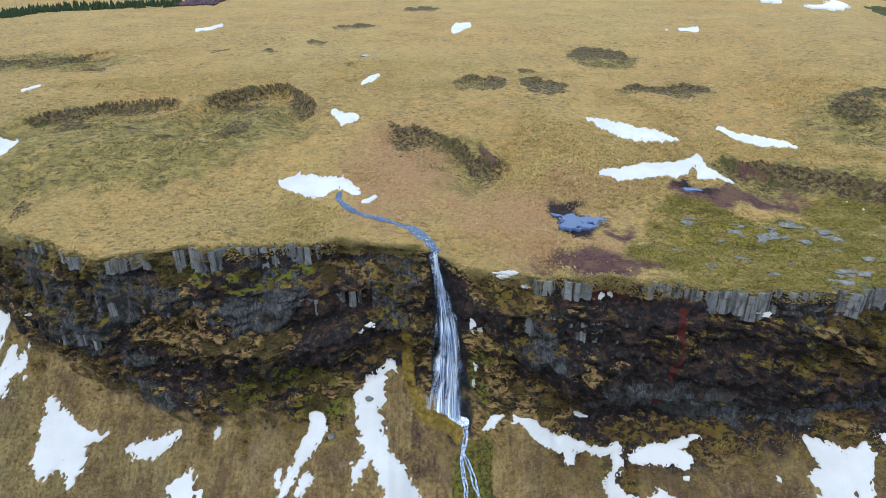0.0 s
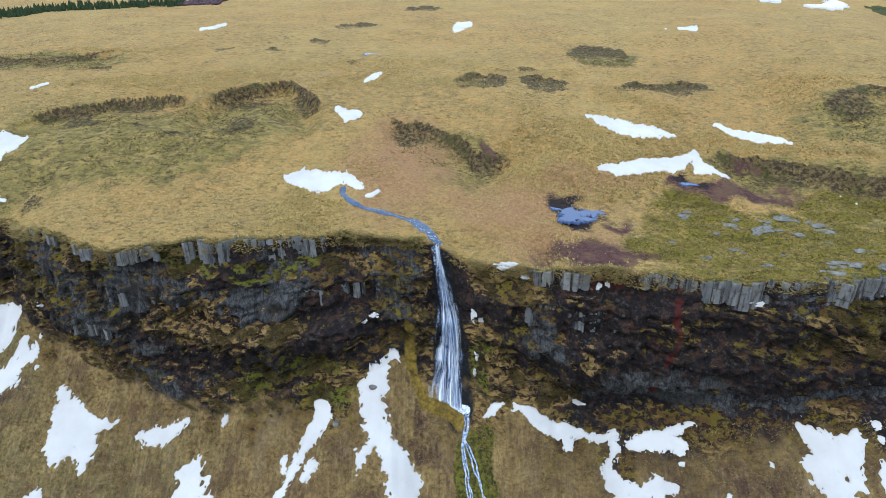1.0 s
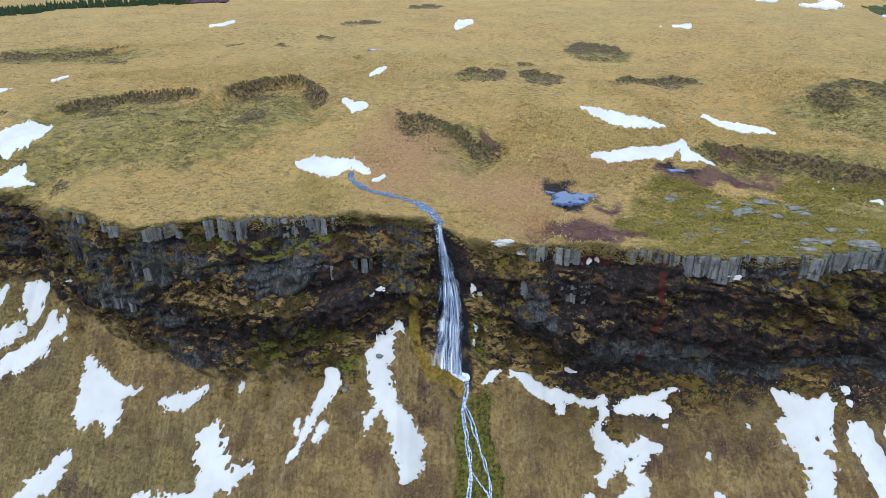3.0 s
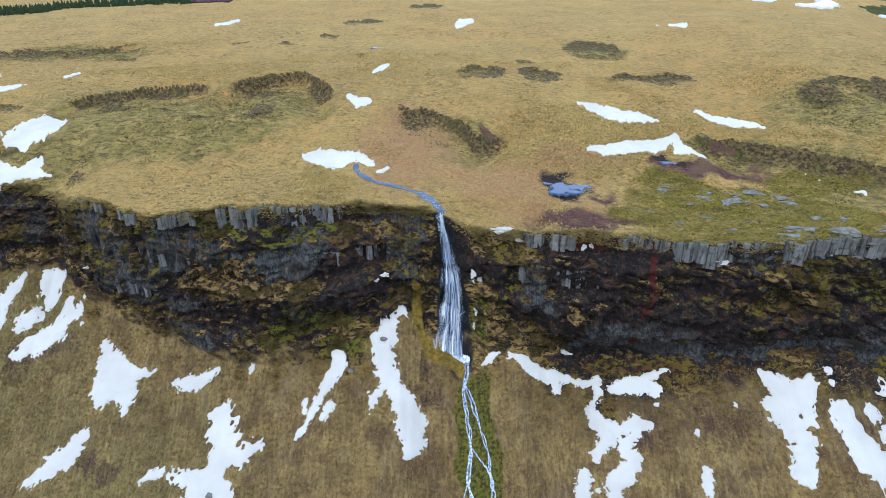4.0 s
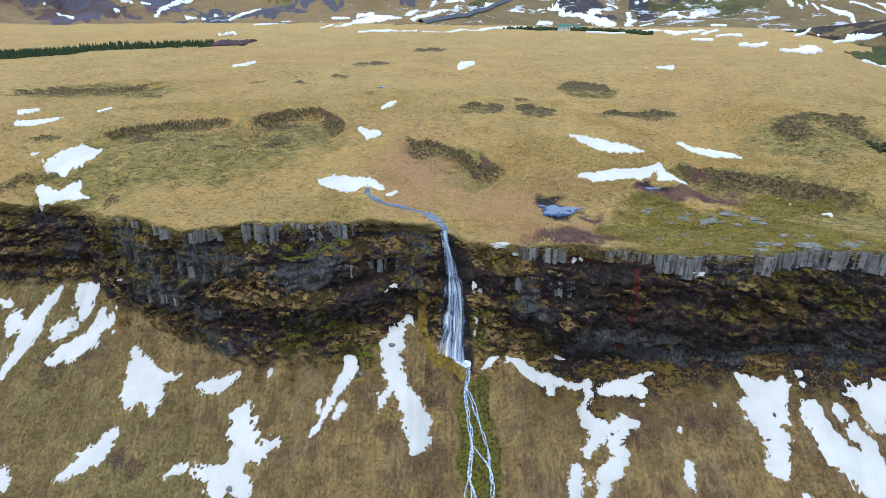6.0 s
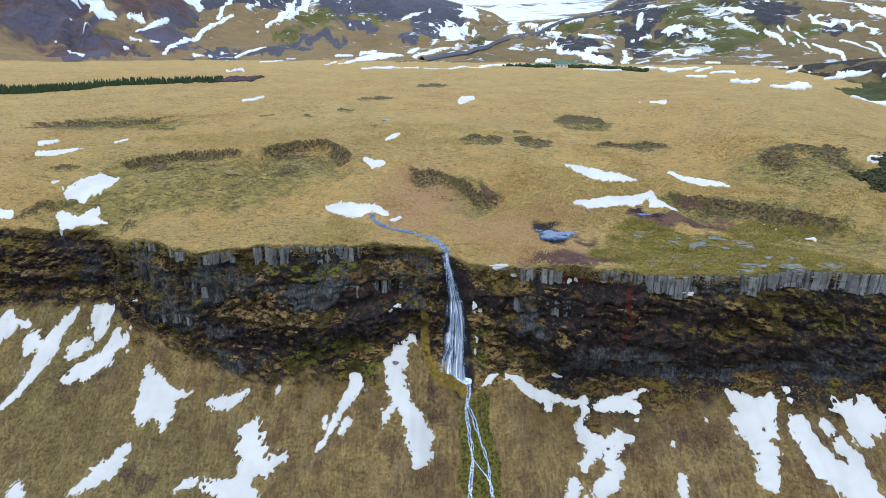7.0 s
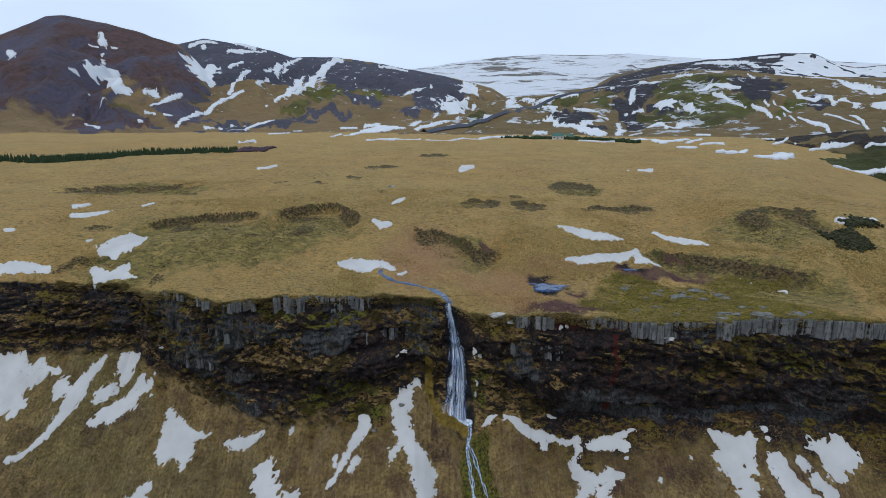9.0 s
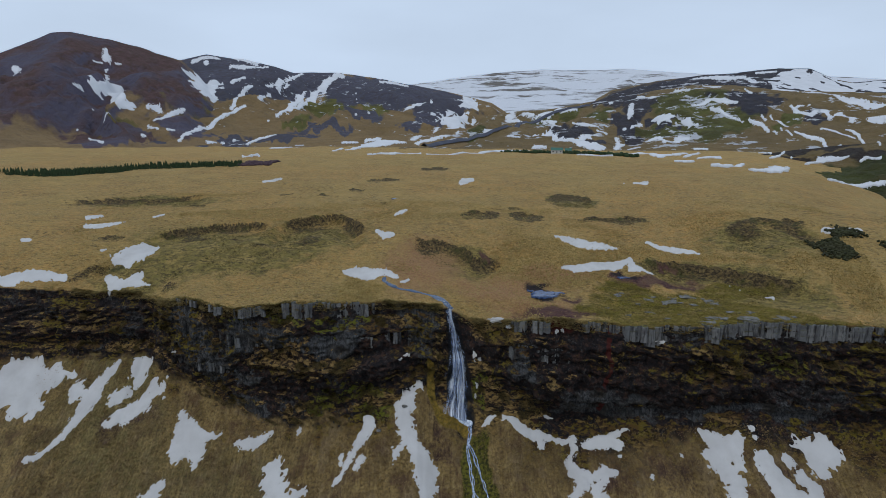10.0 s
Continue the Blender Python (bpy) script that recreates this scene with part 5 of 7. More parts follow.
snow_patch("slope", [[(-49.0, 57.5, 0.61), (-48.5, 56.4, 1.11), (-47.5, 54.7, 1.89), (-46.9, 53.1, 2.47), (-47.1, 51.9, 1.77)], [(-46.9, 54.2, 1.78), (-44.7, 53.6, 1.67), (-42.9, 54.1, 0.88), (-41.0, 54.3, 0.29)], [(-44.4, 52.0, 1.76), (-44.1, 51.1, 0.97), (-44.4, 50.1, 0.39)], [(-48.3, 52.2, 0.89)]], 0.67, -32.2, 8)
snow_patch("slope", [[(-37.4, 52.8, 0.66), (-36.1, 52.5, 1.03), (-34.2, 52.8, 1.02), (-33.0, 53.2, 0.83), (-32.1, 53.6, 0.37)]], 0.78, -25.4, 9)
snow_patch("slope", [[(-26.8, 53.0, 0.45)]], 0.88, -20.2, 10)
snow_patch("slope", [[(-31.8, 48.7, 0.82), (-30.1, 49.5, 0.91), (-30.1, 47.6, 1.71), (-29.0, 45.9, 1.96), (-29.6, 44.2, 1.96), (-30.3, 42.5, 2.32)], [(-29.0, 44.8, 1.6), (-26.5, 44.6, 1.23), (-24.7, 45.3, 0.61)], [(-31.3, 42.5, 2.15), (-33.8, 43.0, 1.36), (-35.9, 43.6, 0.64)], [(-29.6, 42.1, 1.78), (-28.4, 40.5, 1.06), (-27.7, 39.5, 0.53)], [(-31.7, 41.5, 1.43)]], 0.75, -25.2, 11)
snow_patch("slope", [[(-39.8, 43.1, 0.37), (-38.8, 43.6, 0.75), (-37.4, 43.8, 0.55)]], 0.69, -31.6, 12)
snow_patch("slope", [[(-48.8, 47.7, 0.69), (-50.0, 46.7, 1.29), (-50.6, 45.7, 1.68), (-52.3, 44.7, 1.3), (-54.0, 43.6, 0.9), (-55.9, 43.0, 0.31)]], 0.77, -38.9, 13)
snow_patch("slope", [[(-14.9, 53.3, 0.86), (-14.8, 51.8, 1.28), (-15.6, 50.9, 0.94), (-16.6, 49.4, 0.77), (-17.7, 47.9, 0.68), (-18.6, 46.5, 0.43), (-19.8, 45.3, 0.34)], [(-15.4, 47.9, 0.76), (-16.1, 47.0, 0.51)], [(-18.9, 49.2, 0.26), (-18.9, 48.1, 0.34)]], 0.79, -13.7, 14)
snow_patch("slope", [[(-6.2, 57.2, 0.52), (-5.6, 56.9, 0.34)], [(-6.5, 56.8, 0.34), (-7.9, 55.9, 0.94), (-8.7, 54.5, 1.62), (-8.6, 52.9, 1.52), (-8.2, 51.0, 1.34), (-7.6, 49.7, 1.34), (-5.9, 48.3, 1.66), (-4.7, 46.9, 1.83), (-4.4, 45.0, 1.66), (-5.0, 43.0, 0.57)], [(-8.4, 49.3, 1.0), (-9.7, 48.0, 0.58), (-10.1, 46.6, 0.33)]], 0.67, -5.4, 15)
snow_patch("slope", [[(6.7, 51.5, 0.33), (5.7, 51.3, 0.75), (4.9, 51.2, 0.33)]], 0.64, 5.3, 16)
snow_patch("slope", [[(8.5, 50.9, 0.58), (10.2, 50.1, 0.99), (11.9, 49.9, 0.92), (14.2, 49.9, 0.92), (16.6, 49.7, 0.42), (19.6, 49.8, 0.51)], [(14.2, 48.8, 0.59), (14.4, 49.6, 0.5)]], 0.69, 11.9, 17)
snow_patch("slope", [[(21.2, 48.8, 0.51), (23.2, 49.0, 1.03), (25.0, 48.7, 1.2), (26.5, 47.8, 0.94)], [(25.4, 49.0, 0.69), (27.7, 49.4, 0.43), (30.5, 50.3, 0.26)], [(26.6, 46.3, 0.34)]], 0.71, 21.5, 18)
snow_patch("slope", [[(19.4, 49.6, 0.51), (19.6, 48.4, 0.59), (18.4, 47.4, 0.42), (19.0, 46.1, 0.93), (20.0, 45.2, 0.93), (22.0, 45.0, 0.59)], [(19.9, 45.1, 0.93), (20.3, 43.9, 1.09), (18.9, 43.1, 0.75), (18.8, 42.5, 0.34)], [(21.8, 44.7, 0.76), (23.9, 45.3, 1.02), (25.1, 44.6, 0.68)], [(24.2, 45.2, 0.68), (23.8, 44.3, 0.68), (22.3, 43.4, 0.84)]], 0.72, 18.9, 19)
snow_patch("slope", [[(22.2, 42.9, 0.76), (23.4, 42.1, 0.84), (21.9, 40.8, 1.26), (20.5, 39.7, 1.17), (19.9, 38.1, 0.66)], [(23.4, 42.1, 0.59), (23.4, 40.9, 0.42)]], 0.7, 21.0, 20)
snow_patch("slope", [[(17.3, 41.1, 0.83), (16.8, 39.7, 1.0), (16.4, 38.6, 0.66), (15.8, 37.8, 0.33)]], 0.72, 16.6, 21)
snow_patch("slope", [[(18.5, 39.8, 0.33)]], 0.63, 18.2, 22)
snow_patch("slope", [[(31.1, 39.4, 0.51), (30.8, 38.2, 0.67), (30.9, 37.0, 0.34)]], 0.74, 29.2, 23)
snow_patch("slope", [[(30.8, 43.0, 0.43)]], 0.76, 27.1, 24)
snow_patch("slope", [[(36.1, 45.6, 0.26)]], 0.81, 29.9, 25)
snow_patch("slope", [[(40.1, 49.0, 0.45), (40.9, 47.9, 1.26), (42.0, 46.4, 1.8), (41.6, 44.7, 2.15), (40.8, 43.7, 1.24)], [(43.6, 45.7, 1.81), (45.2, 47.1, 0.82), (43.8, 45.0, 1.8), (44.1, 43.4, 0.99)], [(42.1, 43.3, 1.61), (42.8, 41.4, 1.34), (42.3, 39.6, 1.33), (42.1, 38.2, 1.06), (42.9, 37.5, 0.44)]], 0.77, 34.8, 26)
snow_patch("slope", [[(47.9, 47.9, 0.46)]], 0.88, 36.2, 27)
snow_patch("slope", [[(48.0, 46.6, 0.37)]], 0.78, 36.9, 28)
snow_patch("slope", [[(47.4, 44.1, 0.64), (48.2, 42.9, 1.37), (48.8, 41.5, 1.65), (49.8, 40.1, 1.84), (50.9, 38.8, 2.21), (52.7, 37.8, 2.62), (53.7, 36.7, 2.62)], [(53.4, 41.5, 1.13), (54.5, 39.9, 1.51), (54.8, 38.0, 1.7)]], 0.94, 41.7, 29)
snow_patch("slope", [[(52.1, 43.8, 0.94)]], 0.91, 40.3, 30)
snow_patch("slope", [[(44.5, 35.2, 0.71)]], 0.7, 40.1, 31)
snow_patch("slope", [[(54.3, 46.8, 0.38), (54.9, 45.8, 1.15), (56.2, 45.0, 1.84), (58.6, 45.3, 2.16)], [(56.2, 43.1, 1.35), (55.3, 44.2, 0.77)]], 0.8, 41.8, 32)
snow_patch("slope", [[(-86.2, 66.4, 4.71), (-81.6, 65.0, 3.24), (-78.7, 65.6, 2.14), (-75.6, 66.4, 1.06), (-72.9, 66.5, 0.39)], [(-78.4, 67.5, 0.81)], [(-81.7, 62.7, 2.95), (-78.7, 61.0, 1.19)]], 0.85, -38.0, 33)
snow_patch("slope", [[(-71.9, 63.5, 1.03), (-72.3, 62.7, 0.64)]], 0.84, -35.9, 34)
snow_patch("slope", [[(-68.0, 62.4, 1.26), (-69.1, 60.5, 1.26), (-70.3, 58.6, 1.01), (-71.7, 56.2, 0.76), (-73.2, 55.0, 0.63), (-75.7, 53.8, 0.64)]], 0.79, -37.1, 35)
snow_patch("slope", [[(-65.1, 44.9, 1.01), (-64.0, 43.8, 0.89)]], 0.77, -42.4, 36)
snow_patch("upland", [[(-73.8, 84.7, 1.27), (-71, 85.5, 2.27), (-69.1, 88.8, 1.84), (-68.2, 91.2, 0.71)]], 1.89, -33.4, 31)
snow_patch("upland", [[(-72.3, 78.4, 0.8), (-69.6, 75.8, 1.3), (-69.5, 72.9, 0.4)], [(-69.6, 75.8, 1.1), (-66.4, 76.9, 1.1), (-65.8, 79.3, 0.5)], [(-66.2, 76.5, 0.9), (-62.6, 75.5, 0.3)]], 1.67, -35.3, 32)
snow_patch("upland", [[(-91.4, 102.9, 0.56), (-87.7, 103, 0.78), (-84.8, 104.2, 0.62), (-83.3, 105.6, 0.22)]], 3.1, -35.2, 33)
snow_patch("upland", [[(-95.3, 109.5, 0.3), (-93.3, 113.1, 0.3)]], 8.02, -35.9, 34)
snow_patch("upland", [[(-78.8, 111.4, 0.21), (-77.7, 115.1, 0.21)]], 6.21, -30.5, 35)
snow_patch("upland", [[(-69.9, 176.5, 0.49), (-67, 179.6, 0.59), (-66.1, 186.7, 0.4)]], 6.46, -18.6, 36)
snow_patch("upland", [[(-15.8, 117, 0.28), (-14.4, 119.3, 0.55), (-13.1, 122.1, 0.28)]], 3.95, -5.7, 37)
snow_patch("upland", [[(-18.5, 99.8, 0.55), (-16.5, 97.7, 1.05), (-14.7, 98.2, 0.55)]], 2.2, -7.8, 38)
snow_patch("upland", [[(-22.7, 78.3, 0.5), (-20.2, 78.6, 1.21), (-17.3, 77.2, 1.21), (-14.6, 78.5, 0.77), (-12.7, 76.5, 0.66), (-11.2, 75.1, 0.17)]], 2.08, -9.4, 39)
snow_patch("upland", [[(-10.6, 72.9, 0.29), (-9.2, 74.7, 0.23)]], 2.01, -5.7, 40)
snow_patch("upland", [[(-79.1, 87.7, 0.18), (-78.3, 88.5, 0.13)]], 3.7, -36.3, 41)
snow_patch("upland", [[(23.9, 96.9, 0.21), (26.6, 94.8, 0.83), (30, 92.5, 1.09), (33.5, 90.8, 0.83), (36.8, 89.6, 0.16)]], 2.44, 15.5, 42)
snow_patch("upland", [[(44.6, 93.6, 0.4), (46.7, 91.5, 0.64), (50.1, 90.1, 0.72), (54.4, 87.8, 0.24)]], 2.14, 24.5, 43)
snow_patch("upland", [[(22.9, 81.1, 0.38), (25.6, 80.7, 0.77), (30.1, 82, 0.96), (34.2, 81.7, 0.96), (38, 84.3, 0.64), (37.5, 80.5, 0.9), (41.3, 79.6, 0.38)]], 1.89, 18.5, 44)
snow_patch("upland", [[(64.9, 170.3, 0.5), (69, 168.8, 0.5)]], 7.58, 19.8, 45)
snow_patch("upland", [[(61.4, 170.8, 0.28)]], 6.53, 18.2, 46)
snow_patch("upland", [[(3.4, 180.1, 0.99), (7.7, 187.4, 0.79)]], 7.24, 1.8, 47)
snow_patch("upland", [[(59.8, 69.3, 0.16), (61.1, 69.3, 0.28), (60.8, 68.2, 0.16)]], 1.75, 35.1, 48)
snow_patch("upland", [[(56.7, 73.2, 0.17)]], 1.81, 32.1, 49)
snow_patch("upland", [[(55.6, 75.2, 0.14)]], 1.79, 31.0, 50)
snow_patch("upland", [[(-93.4, 76.9, 1.01), (-89.5, 78.6, 1.13), (-81.7, 77.9, 0.75)], [(-90, 74.1, 1.26), (-90, 72.2, 0.75)]], 1.96, -37.1, 52)
snow_patch("upland", [[(85, 93.7, 0.63), (88.2, 92.3, 0.76), (93.3, 93.8, 0.5)]], 3.51, 34.1, 53)
snow_patch("upland", [[(-100.3, 92.8, 0.45), (-98.9, 93.1, 0.45)]], 2.37, -36.5, 54)
snow_patch("far", [[(-845, 1453, 5.1), (-820, 1407, 8.2)]], 1.49, -29.6, 55)
snow_patch("far", [[(-811, 1386, 2.3), (-789, 1346, 2.3), (-732, 1248, 2.7)], [(-752, 1217, 2.3), (-726, 1183, 6.4), (-715, 1207, 10.0), (-735, 1285, 11.8), (-625, 1087, 12.7), (-610, 1096, 7.3)], [(-623, 1082, 10.0), (-612, 1110, 5.5)], [(-717, 1184, 5.5), (-730, 1177, 2.7)]], 0.72, -29.7, 56)
snow_patch("far", [[(-740, 1143, 2.1), (-733, 1153, 3.4)]], 0.62, -31.9, 57)
snow_patch("far", [[(-948, 1271, 2.6), (-919, 1238, 7.3)]], 2.05, -35.9, 58)
snow_patch("far", [[(-836, 1379, 1.3), (-821, 1387, 1.7)]], 1.14, -30.3, 59)
snow_patch("far", [[(-802, 1412, 2.1), (-794, 1419, 1.7)]], 1.39, -28.8, 60)
snow_patch("far", [[(-592, 1129, 3.3), (-582, 1149, 5.8), (-571, 1139, 3.3)]], 2.25, -26.3, 61)
snow_patch("far", [[(-562, 1091, 2.1), (-553, 1134, 4.2), (-540, 1178, 2.5)]], 1.32, -25.2, 62)
snow_patch("far", [[(-618, 1465, 36.4), (-706, 1731, 25.2)]], 1.97, -22.0, 63)
snow_patch("far", [[(-656, 1616, 4.2), (-612, 1579, 3.6)]], 3.6, -21.2, 64)
snow_patch("far", [[(-678, 1512, 9.2), (-676, 1531, 7.7)]], 0.9, -23.5, 65)
snow_patch("far", [[(-819, 2001, 7.8)]], 3.6, -21.9, 66)
snow_patch("far", [[(-462, 972, 2.7), (-488, 1120, 3.7), (-493, 1244, 3.7), (-502, 1333, 3.2), (-495, 1407, 3.2)]], 2.89, -21.3, 67)
snow_patch("far", [[(-518, 1379, 3.6), (-563, 1569, 3.6), (-568, 1688, 3.6)]], 3.6, -19.1, 68)
snow_patch("far", [[(-591, 929, 1.5), (-548, 889, 2.6)]], 3.6, -31.1, 69)
snow_patch("far", [[(-562, 1066, 2.1), (-523, 1022, 1.7)]], 3.6, -26.7, 70)
snow_patch("far", [[(-533, 990, 3.3)]], 3.6, -27.4, 71)
snow_patch("far", [[(-649, 992, 1.4)]], 3.06, -32.2, 72)
snow_patch("far", [[(-671, 1081, 1.7)]], 1.04, -31.0, 73)
snow_patch("far", [[(-604, 1008, 4.8)]], 0.38, -30.0, 74)
snow_patch("far", [[(-509, 1028, 1.2), (-496, 1028, 1.2)]], 3.6, -25.3, 75)
snow_patch("far", [[(-420, 984, 2.3), (-410, 994, 1.9)]], 3.51, -22.0, 76)
snow_patch("far", [[(-403, 1008, 3.0)]], 3.6, -21.1, 77)
snow_patch("far", [[(-392, 1036, 2.3)]], 3.6, -20.1, 78)
snow_patch("far", [[(-149, 382, 0.4), (-123, 324, 0.6)]], 3.6, -19.2, 79)
snow_patch("far", [[(-896, 2073, 6.0), (-864, 2100, 6.0), (-818, 2110, 4.5)]], 2.81, -22.0, 80)
snow_patch("far", [[(-732, 1980, 4.7), (-691, 1998, 6.1), (-680, 2062, 4.0)]], 3.25, -18.9, 81)
snow_patch("far", [[(-756, 2144, 16.5), (-716, 2179, 14.8)]], 3.47, -18.5, 82)
snow_patch("far", [[(-402, 1425, 5.8), (-400, 1494, 11.6), (-448, 1755, 12.7), (-458, 1851, 4.6)]], 2.36, -14.3, 83)
snow_patch("far", [[(-383, 1491, 5.1), (-429, 1876, 10.2), (-431, 2096, 14.0), (-422, 2216, 12.8), (-392, 2211, 5.1)]], 3.6, -11.5, 84)
snow_patch("far", [[(-407, 1716, 11.8), (-397, 1855, 9.8)]], 3.6, -12.4, 85)
snow_patch("far", [[(-545, 1759, 4.5), (-541, 1884, 10.4), (-556, 2108, 10.4), (-548, 2204, 6.0)]], 1.38, -15.1, 86)
snow_patch("far", [[(-507, 1736, 5.7), (-522, 1905, 5.7)]], 0.98, -15.5, 87)
snow_patch("far", [[(-530, 1435, 2.9), (-564, 1603, 2.9), (-568, 1681, 2.9)]], 1.92, -19.0, 88)
snow_patch("far", [[(-495, 1293, 3.3), (-504, 1376, 3.9), (-496, 1407, 2.8)]], 3.06, -19.6, 89)
snow_patch("far", [[(-517, 1375, 3.5)]], 3.6, -20.1, 90)
snow_patch("far", [[(-646, 1752, 5.5), (-635, 1818, 4.4)]], 2.66, -19.4, 91)
snow_patch("far", [[(-704, 2005, 5.2), (-658, 2143, 3.8)]], 3.6, -17.9, 92)
snow_patch("far", [[(-494, 1520, 4.8), (-520, 1693, 4.8)]], 1.12, -17.1, 93)
snow_patch("far", [[(-261, 2226, 4.6), (-216, 2268, 7.3), (-161, 2249, 6.4)]], 3.53, -5.3, 94)
snow_patch("far", [[(-124, 1633, 4.2), (-107, 1692, 5.4), (-88, 1759, 4.8), (-61, 1946, 3.0)]], 3.54, -3.0, 95)
snow_patch("far", [[(64, 2167, 27.9), (60, 1854, 21.7)]], 3.6, 1.8, 96)
snow_patch("far", [[(3, 1427, 31.4), (30, 1577, 18.3)]], 3.6, 0.6, 97)
snow_patch("far", [[(42, 1496, 5.3), (67, 1622, 5.3)]], 1.87, 2.0, 98)
snow_patch("far", [[(-44, 1520, 5.7)]], 1.78, -1.6, 99)
snow_patch("far", [[(-27, 1517, 5.7)]], 1.09, -1.0, 100)
snow_patch("far", [[(-230, 1428, 2.8)]], 2.32, -8.9, 101)
snow_patch("far", [[(-202, 1447, 2.7)]], 3.39, -7.7, 102)
snow_patch("far", [[(-310, 1942, 2.3)]], 2.36, -8.9, 103)
snow_patch("far", [[(-286, 1799, 1.6)]], 3.6, -8.8, 104)
snow_patch("far", [[(-352, 987, 2.1), (-367, 1110, 4.2), (-350, 1149, 2.1)]], 3.6, -17.6, 105)
snow_patch("far", [[(-371, 1042, 1.5)]], 3.6, -19.0, 106)
snow_patch("far", [[(-392, 1038, 2.4)]], 3.6, -20.0, 107)
snow_patch("far", [[(-404, 1286, 2.2)]], 2.66, -16.9, 108)
snow_patch("far", [[(-414, 1392, 3.3), (-410, 1426, 4.4)]], 3.6, -15.9, 109)
snow_patch("far", [[(-143, 773, 2.1), (-156, 1024, 5.7), (-133, 1063, 10.6), (-102, 1080, 5.7), (-86, 1081, 2.8)], [(-158, 1096, 4.2), (-140, 1120, 5.0)]], 3.6, -6.9, 110)
snow_patch("far", [[(-198, 1050, 2.7), (-175, 1070, 3.0)]], 3.6, -9.6, 111)
snow_patch("far", [[(-149, 710, 1.2), (-169, 883, 2.0)]], 3.6, -10.8, 112)
snow_patch("far", [[(-80, 530, 0.6), (-54, 526, 1.2), (-33, 615, 1.0)]], 3.6, -5.3, 113)
snow_patch("far", [[(-24, 540, 0.6), (9, 587, 1.2), (49, 708, 2.0), (83, 808, 2.9)]], 3.6, 2.5, 114)
snow_patch("far", [[(-269, 848, 1.4), (-256, 864, 2.8), (-273, 978, 1.4)]], 3.6, -15.9, 115)
snow_patch("far", [[(-273, 1007, 1.0), (-262, 1017, 1.0)]], 3.6, -14.3, 116)
snow_patch("far", [[(-61, 1066, 4.0), (-35, 1160, 7.0), (-2, 1178, 2.5)]], 3.6, -1.5, 117)
snow_patch("far", [[(-33, 1266, 3.5), (5, 1365, 2.7)]], 1.89, -0.5, 118)
snow_patch("far", [[(-8, 1110, 2.2), (36, 1177, 2.2)]], 3.4, 0.7, 119)
snow_patch("far", [[(-73, 1134, 7.0), (-64, 1217, 4.0)]], 3.6, -3.2, 120)
snow_patch("far", [[(16, 1212, 3.2)]], 3.6, 0.8, 121)
snow_patch("far", [[(-149, 381, 0.4), (-118, 322, 0.4)]], 3.6, -18.9, 122)
snow_patch("far", [[(131, 2027, 6.0)]], 3.6, 3.7, 123)
snow_patch("far", [[(194, 1817, 7.9), (155, 1524, 11.8), (186, 1519, 3.9)]], 3.6, 6.2, 124)
snow_patch("far", [[(222, 1555, 3.3), (267, 1571, 9.2), (325, 1731, 7.9)]], 3.6, 9.4, 125)
snow_patch("far", [[(294, 1558, 2.4), (334, 1558, 3.4)]], 3.6, 11.2, 126)
snow_patch("far", [[(207, 1644, 5.4), (221, 1594, 6.8)]], 2.31, 7.4, 127)
snow_patch("far", [[(155, 1085, 2.8), (185, 1092, 5.6), (183, 986, 3.5), (205, 951, 5.6), (215, 911, 7.8), (232, 884, 8.5)], [(223, 967, 6.3), (270, 1060, 2.1)]], 3.6, 11.5, 128)
snow_patch("far", [[(253, 1196, 1.5), (272, 1153, 3.4), (293, 1142, 1.5)]], 2.45, 12.9, 129)
snow_patch("far", [[(285, 981, 3.2), (279, 937, 5.7), (260, 885, 4.5)]], 3.6, 15.9, 130)
snow_patch("far", [[(447, 1442, 3.3), (410, 1329, 6.6), (383, 1247, 2.5)]], 2.91, 16.8, 131)
snow_patch("far", [[(526, 1637, 8.1), (522, 1518, 5.1)]], 3.6, 18.0, 132)
snow_patch("far", [[(441, 1246, 8.0), (446, 1209, 16.0), (455, 1208, 8.0)]], 1.99, 19.7, 133)
snow_patch("far", [[(478, 1180, 7.7), (475, 1154, 5.5), (465, 1094, 2.8)]], 1.33, 21.9, 134)
snow_patch("far", [[(346, 1147, 3.2)]], 3.29, 16.4, 135)
snow_patch("far", [[(401, 1226, 3.9), (361, 1148, 2.9)]], 3.6, 17.4, 136)
snow_patch("far", [[(324, 943, 2.5), (359, 989, 5.0), (346, 920, 3.4), (404, 970, 3.0)]], 3.6, 19.9, 137)
snow_patch("far", [[(193, 626, 1.7), (236, 703, 3.7), (231, 620, 4.2), (269, 671, 3.3), (295, 704, 1.0)]], 3.6, 19.4, 138)
snow_patch("far", [[(270, 864, 1.0), (291, 874, 1.0)]], 3.6, 17.3, 139)
snow_patch("far", [[(364, 843, 1.9), (380, 843, 1.4)]], 3.6, 23.0, 140)
snow_patch("far", [[(264, 594, 0.9), (284, 610, 1.6), (290, 598, 0.9)]], 3.6, 23.8, 141)
snow_patch("far", [[(269, 640, 1.2), (312, 710, 1.0)]], 3.6, 22.3, 142)
snow_patch("far", [[(226, 551, 0.9), (234, 540, 0.9)]], 3.6, 21.7, 143)
snow_patch("far", [[(140, 278, 0.7), (181, 347, 1.4), (262, 499, 2.8), (276, 520, 1.4)]], 3.6, 25.8, 144)
snow_patch("far", [[(37, 687, 2.6), (67, 796, 3.1), (99, 807, 2.1), (116, 686, 1.0)]], 3.6, 5.9, 145)
snow_patch("far", [[(138, 933, 4.8), (150, 909, 2.9)]], 3.6, 8.7, 146)
